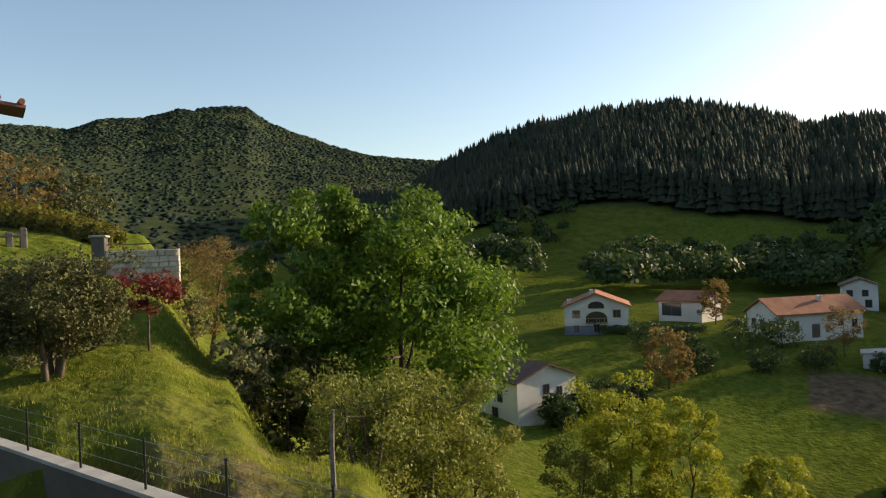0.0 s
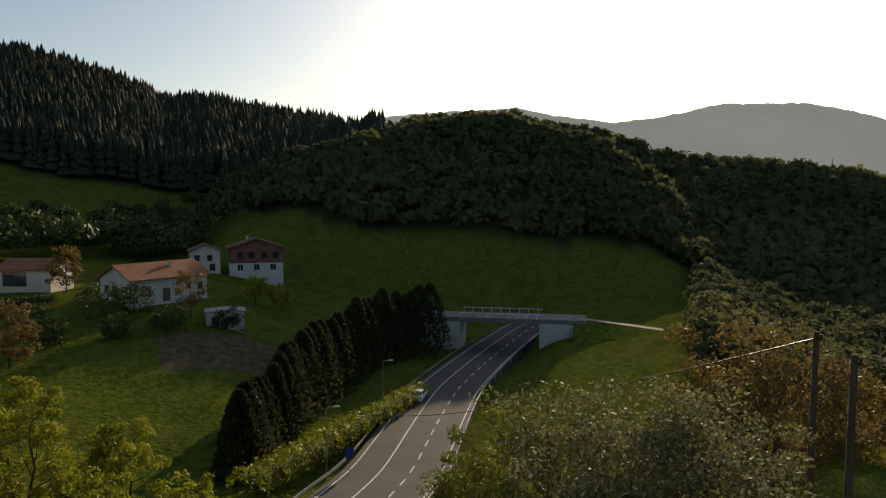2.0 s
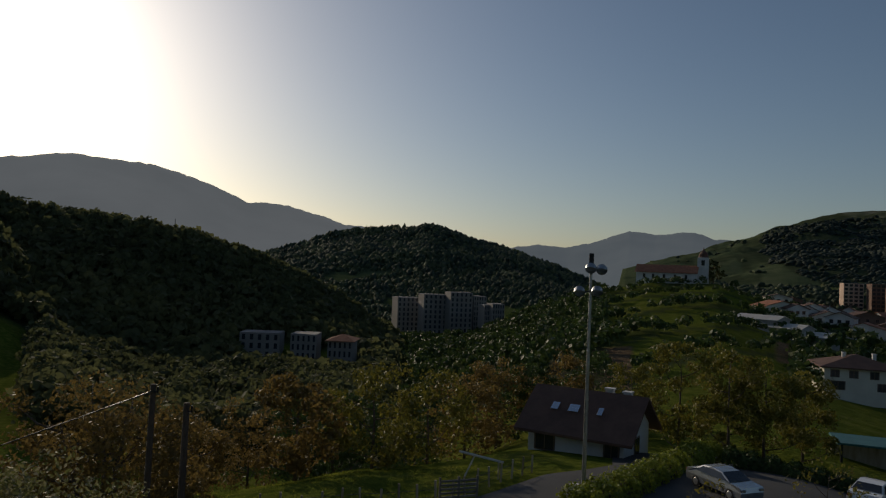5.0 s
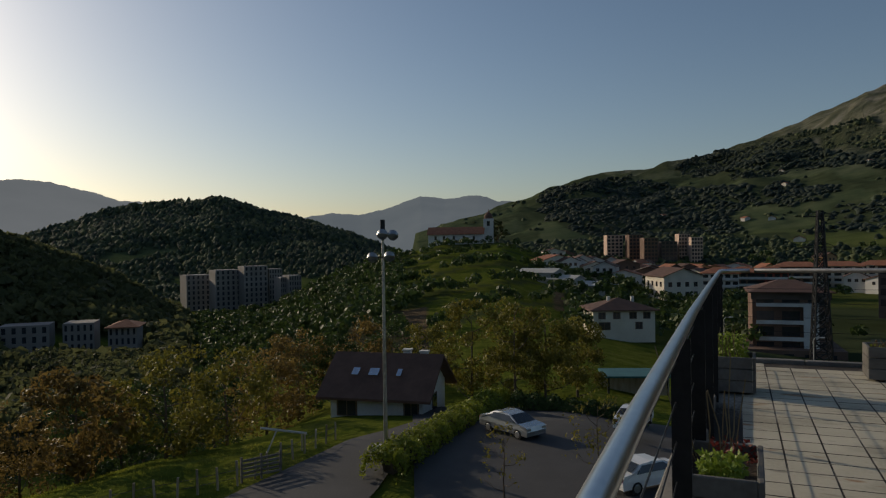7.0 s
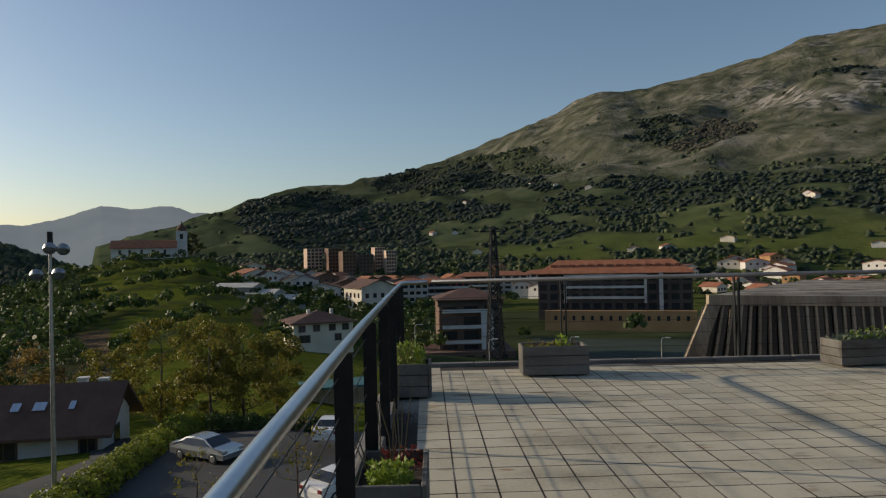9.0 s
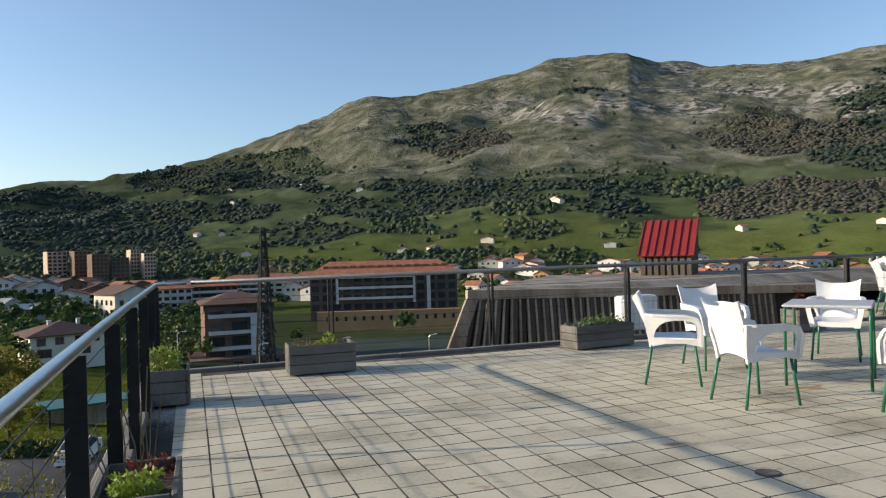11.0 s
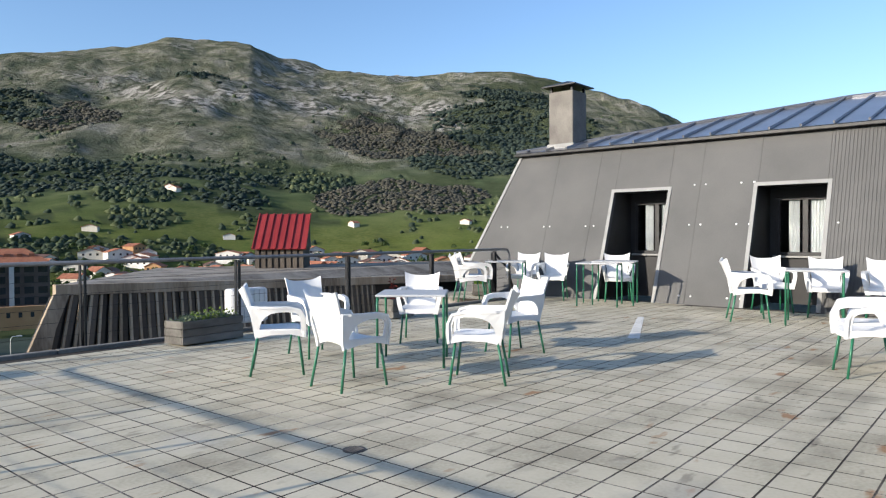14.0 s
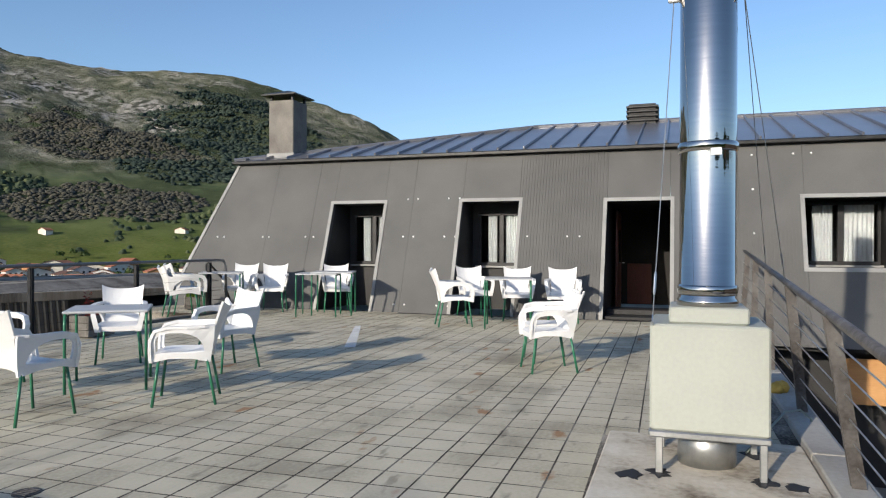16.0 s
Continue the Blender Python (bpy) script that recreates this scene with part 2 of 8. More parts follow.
PAD = material("stained_concrete", [(0.16, 0.13, 0.095), (0.5, 0.45, 0.36), (0.62, 0.58, 0.5)], 2.6, 0.85, bump=0.4, fine=25)
RUSTY_STEEL = material("worn_steel", [(0.06, 0.05, 0.045), (0.22, 0.21, 0.2)], 4, 0.45, metal=0.5, bump=0.2)
GALVANISED = material("galvanised_steel", [(0.32, 0.33, 0.33), (0.5, 0.51, 0.51)], 6, 0.4, metal=0.9, bump=0.05)
POLISHED = material("polished_steel", [(0.52, 0.49, 0.45), (0.6, 0.565, 0.52)], 2, 0.05, metal=1.0, bump=0.12, fine=45, depth=0.003, stretch=(0.12, 0.12, 1))
CREAM_PAINT = material("cream_paint", [(0.31, 0.325, 0.29), (0.39, 0.405, 0.36)], 1.5, 0.45, bump=0.05)
TRIM_GREY = material("grey_trim", [(0.2, 0.2, 0.195), (0.3, 0.3, 0.29)], 2, 0.5, bump=0.05)
# black sheet metal; also painted shade in the recesses and under the storey
SHEET_AND_SHADE = material("sheet_and_shade", [(0.018, 0.018, 0.019), (0.035, 0.034, 0.034)], 1.5, 0.6, bump=0.1)
CURTAIN = material("white_curtain", [(0.38, 0.4, 0.42), (0.5, 0.52, 0.53)], 3, 0.9, bump=0.1, through_light=0.3)
DOOR_WOOD = material("red_brown_wood", [(0.07, 0.02, 0.013), (0.14, 0.045, 0.03)], 2, 0.5, stretch=(1, 1, 0.15))
WEATHERED_GREY = material("grey_wood", [(0.085, 0.078, 0.068), (0.2, 0.19, 0.17)], 3, 0.85, bump=0.5, fine=30, depth=0.006, stretch=(0.3, 1, 1), spread=0.25)
SOIL = material("soil", [(0.03, 0.022, 0.016), (0.08, 0.06, 0.045)], 8, 0.95, bump=0.8, fine=40)
LEAF_LIME = material("leaf_lime", [(0.14, 0.22, 0.02), (0.28, 0.36, 0.045)], 6, 0.5, bump=0, fine=20, through_light=0.4)
LEAF_GREY = material("leaf_grey_green", [(0.09, 0.12, 0.06), (0.2, 0.23, 0.13)], 6, 0.55, bump=0, fine=20, through_light=0.2)
DRY_STALK = material("dry_stalk", [(0.16, 0.11, 0.05), (0.3, 0.22, 0.11)], 6, 0.8, bump=0)
SHINGLE = material("weathered_shingle", [(0.14, 0.12, 0.095), (0.28, 0.25, 0.205), (0.36, 0.33, 0.28)], 1.6, 0.9, bump=0.5, fine=12, depth=0.01, spread=0.2)
RED_SHEET = material("red_sheet", [(0.2, 0.022, 0.022), (0.28, 0.04, 0.038)], 1.5, 0.4, bump=0.05)


def glass(name, tint=(0.9, 0.93, 0.93)):
    mat = bpy.data.materials.new(name)
    mat.use_nodes = True
    b = mat.node_tree.nodes["Principled BSDF"]
    b.inputs["Base Color"].default_value = (*tint, 1)
    b.inputs["Roughness"].default_value = 0.03
    b.inputs["Transmission Weight"].default_value = 1.0
    b.inputs["IOR"].default_value = 1.12
    return mat


CLEAR_GLASS = glass("clear_glass")
FOAM = material("dried_foam", [(0.4, 0.24, 0.04), (0.6, 0.42, 0.1)], 12, 0.9, bump=0.5, fine=40)
GREY_HOSE = material("grey_hose", [(0.2, 0.24, 0.21), (0.3, 0.34, 0.3)], 6, 0.5, bump=0.02)
LEAF_WILLOW = material("leaf_willow", [(0.075, 0.1, 0.016), (0.16, 0.18, 0.03), (0.27, 0.26, 0.055)], 0.6, 0.6, bump=0, fine=3, through_light=0.4)
LEAF_PALE = material("leaf_pale", [(0.14, 0.15, 0.06), (0.27, 0.27, 0.13)], 0.8, 0.7, bump=0, fine=3, through_light=0.35)
LEAF_OCHRE = material("leaf_ochre", [(0.1, 0.1, 0.016), (0.22, 0.19, 0.03)], 0.6, 0.6, bump=0, fine=3, through_light=0.4)
HEDGE_LEAF = material("hedge_leaf", [(0.03, 0.055, 0.014), (0.075, 0.11, 0.025)], 0.3, 0.6, bump=0, fine=2, through_light=0.3)
BLOSSOM = material("blossom", [(0.08, 0.1, 0.022), (0.18, 0.18, 0.06), (0.45, 0.4, 0.3)], 5, 0.6, bump=0, fine=30, through_light=0.35)
DARK_STONE = material("dark_stone", [(0.06, 0.055, 0.05), (0.16, 0.15, 0.135)], 1.2, 0.9, bump=0.6, fine=12, depth=0.03)
PALE_STONE = material("pale_stone", [(0.4, 0.35, 0.27), (0.64, 0.58, 0.48)], 1.6, 0.9, bump=0.6, fine=14, depth=0.02, spread=0.4)
PALE_CONCRETE = material("pale_concrete", [(0.42, 0.41, 0.39), (0.6, 0.59, 0.57)], 0.4, 0.85, fine=6)
BLUE_GREY = material("blue_grey_paint", [(0.12, 0.14, 0.2), (0.18, 0.2, 0.27)], 0.6, 0.8, fine=5)
RED_BROWN_WALL = material("red_brown_wall", [(0.17, 0.07, 0.05), (0.27, 0.13, 0.1)], 0.5, 0.85, fine=4)
CREAM_WALL = material("cream_wall", [(0.55, 0.5, 0.41), (0.7, 0.65, 0.55)], 0.3, 0.85, fine=4)
OCHRE_WALL = material("ochre_wall", [(0.36, 0.2, 0.09), (0.48, 0.29, 0.14)], 0.2, 0.85, fine=3)
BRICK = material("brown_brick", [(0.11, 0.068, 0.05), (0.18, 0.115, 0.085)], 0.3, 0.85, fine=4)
# brick of the sunny towers, with the sunlight put into its colour
BRICK_LIT = material("sunlit_brick", [(0.45, 0.32, 0.24), (0.56, 0.42, 0.33)], 0.3, 0.85, fine=4)
BRICK_RED = material("red_brick", [(0.22, 0.05, 0.04), (0.3, 0.08, 0.06)], 0.3, 0.85, fine=4)
DARK_WALL = material("dark_brown_wall", [(0.07, 0.055, 0.048), (0.13, 0.105, 0.09)], 0.3, 0.8, fine=4)
WINDOW_FRAME = material("brown_frame", [(0.1, 0.07, 0.05), (0.17, 0.12, 0.09)], 2, 0.6)
PALE_ROOF = material("pale_roof", [(0.4, 0.38, 0.34), (0.55, 0.53, 0.49)], 0.2, 0.6, fine=2)
SKYLIGHT = material("roof_light", [(0.55, 0.6, 0.66), (0.7, 0.74, 0.78)], 2, 0.08, metal=0.8, bump=0)
BLUE_SIGN = material("blue_sign", [(0.01, 0.06, 0.3), (0.015, 0.08, 0.36)], 2, 0.4, bump=0)
RUBBER = material("rubber", [(0.012, 0.012, 0.012), (0.025, 0.025, 0.025)], 6, 0.8)
SILVER = material("silver_paint", [(0.42, 0.43, 0.43), (0.52, 0.53, 0.53)], 3, 0.25, metal=0.7, bump=0, specular=0.6)
CAR_WHITE = material("white_car_paint", [(0.7, 0.7, 0.69), (0.78, 0.78, 0.77)], 3, 0.2, bump=0, specular=0.6)
COURT = material("court_green", [(0.014, 0.026, 0.018), (0.026, 0.045, 0.028)], 0.2, 0.9, fine=3)
TEAL_ROOF = material("teal_roof", [(0.03, 0.1, 0.1), (0.05, 0.15, 0.14)], 1, 0.5)
LEAF_HEDGE_LIME = material("leaf_hedge_lime", [(0.12, 0.155, 0.014), (0.25, 0.28, 0.028)], 0.8, 0.6, bump=0, fine=4, through_light=0.35)


def island_copy(mat, name):
    """The same material, but with its pieces told apart by island."""
    m = mat.copy()
    m.name = name
    nt = m.node_tree
    info = [n for n in nt.nodes if n.bl_idname == "ShaderNodeObjectInfo"][0]
    geo = nt.nodes.new("ShaderNodeNewGeometry")
    for l in list(info.outputs["Random"].links):
        nt.links.new(geo.outputs["Random Per Island"], l.to_socket)
    return m


TILE_ISLAND = island_copy(TILE, "concrete_tiles")
BROWN_WOODS = material("brown_woods", [(0.055, 0.056, 0.044), (0.09, 0.084, 0.062)], 0.012, 0.8, bump=0, fine=0.08, through_light=0.2)
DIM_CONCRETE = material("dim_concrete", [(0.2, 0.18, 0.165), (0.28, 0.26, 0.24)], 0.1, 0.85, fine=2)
FAR_WOODS = material("far_woods", [(0.042, 0.064, 0.044), (0.07, 0.098, 0.055), (0.13, 0.155, 0.07)], 0.02, 0.8, bump=0.5, fine=0.35, depth=0.9, through_light=0.4, spread=0.5)
DARK_WOODS = material("dark_woods", [(0.036, 0.055, 0.046), (0.06, 0.083, 0.06)], 0.02, 0.8, bump=0.5, fine=0.35, depth=0.9, through_light=0.4, spread=0.4)
KERB_STONE = material("kerb_stone", [(0.12, 0.11, 0.095), (0.27, 0.255, 0.225)], 2.5, 0.9, bump=0.4, fine=30)
ORANGE_WOOD = material("orange_wood", [(0.34, 0.17, 0.06), (0.5, 0.28, 0.11)], 2.0, 0.55, bump=0.1, stretch=(1, 0.2, 1))
CHIMNEY_RENDER = material("chimney_render", [(0.12, 0.11, 0.1), (0.24, 0.225, 0.2)], 2.2, 0.9, bump=0.4, fine=30)
# leaf greens tinted blue in place of haze over the far mountain
HAZED_WOODS = material("hazed_woods", [(0.036, 0.056, 0.05), (0.055, 0.08, 0.06), (0.1, 0.125, 0.06)], 0.006, 0.9, bump=0.4, fine=0.35, depth=0.9, through_light=0.5, specular=0.0, spread=0.45)
FIR_LEAF = material("fir_leaf", [(0.03, 0.038, 0.016), (0.075, 0.08, 0.032)], 0.3, 0.8, bump=0, fine=2, through_light=0.3)
GREY_STEEL = material("grey_steel", [(0.14, 0.145, 0.155), (0.22, 0.225, 0.235)], 5, 0.35, metal=0.6, bump=0.05)
DARK_BOARD = material("dark_board", [(0.05, 0.042, 0.034), (0.12, 0.1, 0.08)], 2.0, 0.85, bump=0.5, fine=25, stretch=(1, 1, 0.2), spread=0.3)
FAR_WOODS = island_copy(FAR_WOODS, "far_woods_mixed")
DARK_WOODS = island_copy(DARK_WOODS, "dark_woods_mixed")
HAZED_WOODS = island_copy(HAZED_WOODS, "blue_woods_mixed")
GRASS_BLADE = material("grass_blade", [(0.13, 0.17, 0.018), (0.23, 0.26, 0.03), (0.36, 0.34, 0.06)], 0.5, 0.7, bump=0, fine=4, through_light=0.4)

# ---- ground: one sheet from the house to the mountains ----
EYE = 1.38


def profile(az, *pairs):
    return az, np.array(pairs[0::2], float), np.array(pairs[1::2], float)


NEAR = [
    profile(-180, 14, -8, 100, -2, 300, 20),
    profile(-110, 14, -11, 100, -8, 300, 0),
    profile(-60, 14, -11, 45, -13, 100, -20, 200, -24, 450, -22),
    profile(-6, 14, -11, 45, -13, 70, -17, 100, -20, 200, -24, 450, -24),
    profile(5, 14, -11, 40, -11, 70, -15, 100, -18, 200, -22, 450, -24),
    profile(15, 14, -11, 50, -11, 70, -14, 100, -15, 140, -17, 200, -19, 300, -20),
    profile(30, 14, -11, 45, -11, 60, -12.5, 80, -16, 140, -18, 250, -22, 450, -30),
    profile(45, 14, -11, 44, -11.3, 56, -14, 72, -20, 100, -28, 200, -34, 450, -36),
    profile(60, 14, -11, 28, -11, 40, -11.6, 47, -13, 58, -18, 70, -22.5, 100, -26, 140, -30, 260, -35),
    profile(72, 14, -11, 30, -17, 45, -21, 70, -23, 110, -23, 200, -24, 260, -26),
    profile(79.5, 14, -10, 30, -18, 45, -22, 70, -25, 110, -25.3, 140, -25.3, 200, -25, 300, -20),
    profile(84, 14, -10, 30, -18, 45, -22.7, 70, -26.4, 110, -28.2, 140, -29.2, 200, -29, 240, -24),
    profile(90, 14, -10, 30, -18, 45, -23.5, 68, -27.2, 140, -28.6, 200, -28, 230, -22),
    profile(98, 14, -10, 30, -18, 45, -23, 70, -27, 100, -27, 140, -25, 200, -22, 300, -16),
    profile(110, 14, -10, 30, -17, 45, -22, 70, -25.5, 100, -22.3, 140, -17.2, 200, -15, 260, -12),
    profile(120, 14, -10, 30, -16, 45, -20, 70, -24, 100, -22, 140, -15.5, 200, -13, 260, -10),
    profile(130, 14, -9, 30, -14, 45, -18, 70, -22, 100, -21.5, 135, -16.2, 150, -16, 200, -12, 260, -5),
    profile(140, 14, -6, 20, -9, 30, -13, 45, -17, 70, -20, 100, -21, 140, -18, 200, -12, 260, -5),
    profile(149, 10, -8, 11.8, -8, 12.2, -3.7, 16, -3.7, 20, -4.5, 30, -10, 45, -14, 100, -19, 140, -17, 260, -8),
    profile(154, 12, -8, 13.1, -8, 13.5, -3.7, 16.5, -3.8, 22, -4.6, 28, -6.4, 40, -10, 100, -15, 200, -14),
    profile(158, 12, -8, 14.4, -8, 14.8, -3.7, 17, -3.6, 24, -3.4, 30, -3.5, 38, -4.0, 46, -5, 58, -7, 100, -12, 200, -12),
    profile(163, 12, -8, 16.7, -8, 17.1, -3.7, 19, -3.6, 32, -2.0, 46, 0.7, 70, 4, 100, 3, 200, -5),
    profile(169, 12, -8, 20.8, -8, 21.2, -3.7, 23, -3.6, 28, -2.7, 46, 1.9, 70, 6.5, 120, 10, 250, 15),
    profile(180, 12, -8, 26, -8, 26.5, -3.6, 30, -3, 46, 3, 100, 10, 300, 20),
]


def ridge(dist, foot, low, power, *pairs):
    """A ridge seen at dist metres: azimuths and elevations of its crest; it rises from low metres at foot."""
    return dist, foot, low, power, np.array(pairs[0::2], float), np.array(pairs[1::2], float)


RIDGES = [
    ridge(1500, 260, -20, 1.1, 200, 8, 185, 9.3, 171, 9.6, 167.4, 9.55, 165, 10.45, 162, 10.55, 159.5, 11.35, 156.5, 11.55, 154.5, 11.35, 153, 10.15, 149, 8.9, 145.6, 8.15, 142, 7.4, 139.6, 6.9, 134, 5, 126, 0),
    ridge(475, 262, -14, 1.0, 150, -3, 146, 0, 143.5, 2.3, 139.2, 5.2, 134.5, 7.3, 130.8, 8.3, 126.3, 9.0, 121.2, 9.1, 116.7, 8.2, 112.6, 7.1, 111.7, 6.4, 107.8, 6.7, 104.2, 5.8, 99.7, 5.4, 96, 4.5, 88, 2),
    ridge(392, 236, -20, 1.0, 104, 3, 95.3, 5.2, 92.4, 6.1, 88, 6.5, 84.4, 6.7, 81.8, 5.9, 78.5, 5.2, 74.5, 4.2, 73.8, 3.6, 70.2, 2.8, 66.5, 2.5, 60.1, 1.6, 54.5, -0.2, 49.9, -2.1, 47.2, -3.8, 44, -6),
    ridge(297, 188, -26, 1.0, 116, -9, 111, -4, 107, 0.5, 102, 3.0, 98, 4.0, 95.3, 4.6, 92.4, 5.4, 88, 5.9, 85, 5.9, 82, 5.2, 79, 4.4, 76, 2.9, 73, 0.8, 69, -4, 65, -10),
    ridge(1300, 600, -35, 1.1, 58, 0, 50, 2.5, 46.1, 3.2, 41.5, 3.9, 38.1, 2.9, 34.2, 2.0, 30.6, 0.6, 27, -0.8),
    ridge(430, 110, -19, 1.0, 42, -7, 37, -4.0, 33, -2.2, 28, -0.6, 24, 0.25, 19, 0.3, 16, -0.7, 12, -2.0, 6, -3.0, 2, -3.8),
    ridge(2800, 480, -24, 1.25, 26, 1, 17.2, 3.45, 13.3, 4.95, 8.8, 5.75, 3.4, 6.4, -0.5, 7.55, -3.5, 8.35, -6.6, 9.85, -9.6, 11.0, -13, 12.3, -16.8, 12.5, -20.7, 13.25, -23.4, 13.55, -25.9, 14.2, -27.9, 14.75, -30.7, 14.85, -33.9, 14.8, -36.2, 13.85, -39.4, 13.2, -41.7, 13.15, -46, 12.8, -50, 13.1, -54.8, 12.95, -57.1, 12.6, -62.1, 11.4, -64.4, 10.6, -68.1, 8.4, -75, 6, -95, 3),
    ridge(2000, 300, 0, 1.1, -80, 1, -100, 4, -180, 6),
    ridge(2000, 300, 20, 1.1, 180, 6, 200, 6),
]


def ground(az, r):
    """Height of the ground at azimuths (degrees) and distances, as arrays."""
    az, r = np.broadcast_arrays(np.asarray(az, float), np.asarray(r, float))
    keys = np.array([p[0] for p in NEAR])
    rows = np.array([np.interp(r.ravel(), p[1], p[2]) for p in NEAR])
    a = (az.ravel() + 180) % 360 - 180
    i = np.clip(np.searchsorted(keys, a, side="right") - 1, 0, len(keys) - 2)
    w = (a - keys[i]) / (keys[i + 1] - keys[i])
    w = w * w * (3 - 2 * w)
    k = np.arange(len(a))
    z = rows[i, k] * (1 - w) + rows[i + 1, k] * w
    rr = r.ravel()
    base = z.copy()
    for dist, foot, low, power, azs, els in RIDGES:
        o = np.argsort(azs)
        el = np.interp(a, azs[o], els[o], left=-30, right=-30)
        top = EYE + dist * np.tan(np.radians(el))
        s = np.clip((rr - foot) / (dist - foot), 0, 1)
        h = base + (top - base) * s ** power - np.clip(rr - dist, 0, None) * 0.25
        z = np.where((rr > foot) & (el > -29), np.maximum(z, h), z)
    return z.reshape(az.shape)


def rough_ground(az, r):
    """The ground with its hollows and gullies, which grow with distance."""
    z = ground(az, r)
    x, y = -np.sin(np.radians(az)) * r, np.cos(np.radians(az)) * r
    amp = np.clip((r - 120) / 600, 0, 1) * np.clip(r * 0.012, 0, 22) * np.where((az > 24) & (r > 1700), 0.3, 1.0)
    n = np.array([noise.fractal((u / 260, v / 260, 3.1), 0.9, 2.1, 5) for u, v in zip(x.ravel(), y.ravel())]).reshape(x.shape)
    near = np.array([noise.noise((u / 7, v / 7, 1.7)) for u, v in zip(x.ravel(), y.ravel())]).reshape(x.shape)
    win = np.clip((r - 900) / 700, 0, 1) * np.clip((2780 - r) / 450, 0, 1) * ((az < 24) & (az > -95))
    crag = np.zeros(r.shape)
    sel = win > 0
    crag[sel] = [1 - 2 * abs(noise.fractal((u / 520, v / 520, 8.3), 0.85, 2.2, 5)) for u, v in zip(x[sel], y[sel])]
    z = z + crag * win * 30
    return z + n * amp + near * np.clip((r - 20) / 60, 0, 1) * 0.35


def ground_at(x, y):
    return float(rough_ground(np.array([math.degrees(math.atan2(-x, y))]), np.array([math.hypot(x, y)]))[0])


def place(az, r):
    """The point on the ground at an azimuth and distance from where one stands and looks that way."""
    ex, ey = (0.22, -0.58) if az > 104 else (-0.15, 0.0)
    x, y = ex - math.sin(radians(az)) * r, ey + math.cos(radians(az)) * r
    return x, y, ground_at(x, y)


AZS = np.concatenate([np.arange(-180, -90, 0.9), np.arange(-90, 172, 0.34), np.arange(172, 180, 0.8)])
RADII = np.concatenate([np.arange(11, 40, 0.8), np.geomspace(40, 4900, 160)])
GA, GR = np.meshgrid(AZS, RADII)
GZ = rough_ground(GA, GR)
GX, GY = -np.sin(np.radians(GA)) * GR, np.cos(np.radians(GA)) * GR
na, nr = len(AZS), len(RADII)
gi = np.arange(na * nr).reshape(nr, na)
gf = np.stack([gi[:-1], np.roll(gi, -1, 1)[:-1], np.roll(gi, -1, 1)[1:], gi[1:]], -1).reshape(-1, 4)


def land_noise(x, y, size, seed):
    return np.array([noise.fractal((a / size, b / size, seed), 0.8, 2.0, 4) for a, b in zip(np.ravel(x), np.ravel(y))]).reshape(np.shape(x))


# woods and clearings on the mountain: azimuth, height angle, half widths
BROWN_PATCHES = [(-44, 2.9, 4.6, 1.3), (-49.5, 2.9, 3.5, 1.2), (-44.5, 7.3, 4.5, 1.5), (-49, 6.9, 3, 1.1), (-21.2, 8.1, 2.6, 1.0)]
DARK_PATCHES = [(-15.5, 4.0, 6.5, 1.4), (-23.5, 4.2, 5.5, 1.2), (-33, 4.6, 5, 0.7), (8, 2.4, 8, 1.9), (-2, 5.3, 7, 0.8), (12, 4.2, 4, 1.0), (-18.1, 8.3, 2.2, 0.7), (-29.3, 11.5, 1.7, 0.6), (-8.8, 1.7, 2.8, 1.3), (-3, 3.0, 3, 0.8), (-53, 8.3, 4, 1.7), (-57, 7, 4, 2), (-52, 5.2, 5, 0.8), (-32.5, 2.9, 3, 0.8), (-54.5, 10.7, 4, 0.8)]
MIXED_PATCHES = [(-3, 6.9, 7, 0.7), (-25.5, 2.6, 3, 0.6), (-38.5, 4.3, 3, 0.8), (-33.9, 5.4, 3.5, 0.5), (-26.5, 1.0, 2.5, 0.7), (-15.9, 1.9, 3.2, 0.6), (-56, 12.0, 5, 0.4)]
CLEARINGS = [(-1.6, 1.3, 3, 0.45), (-8.3, 2.9, 3.0, 0.3), (-15.5, 0.6, 4.5, 0.55), (-20.6, 1.9, 2.2, 0.55), (-28.6, 3.8, 1.2, 0.4), (-33.5, 1.1, 1.9, 0.5), (-37.1, 2.9, 2.2, 0.45), (-41.2, 0.2, 3.5, 0.35), (-12.6, 4.5, 1.6, 0.25), (-4, 4.7, 3, 0.3), (-9.4, 4.3, 1.2, 0.3), (-54, 1.0, 2, 0.4)]
CRAGS = [(-25.2, 11.0, 3.5, 0.9), (-33.9, 11.3, 3.2, 0.9), (-38.5, 11.0, 2.6, 1.3), (-36.2, 13.0, 2.5, 0.6), (-46.5, 10.2, 3, 0.9), (-49.3, 9.0, 1.4, 0.5), (-42, 11.4, 3, 0.8), (-23.5, 7.0, 1.6, 1.0), (-29, 10.2, 2.5, 0.4)]


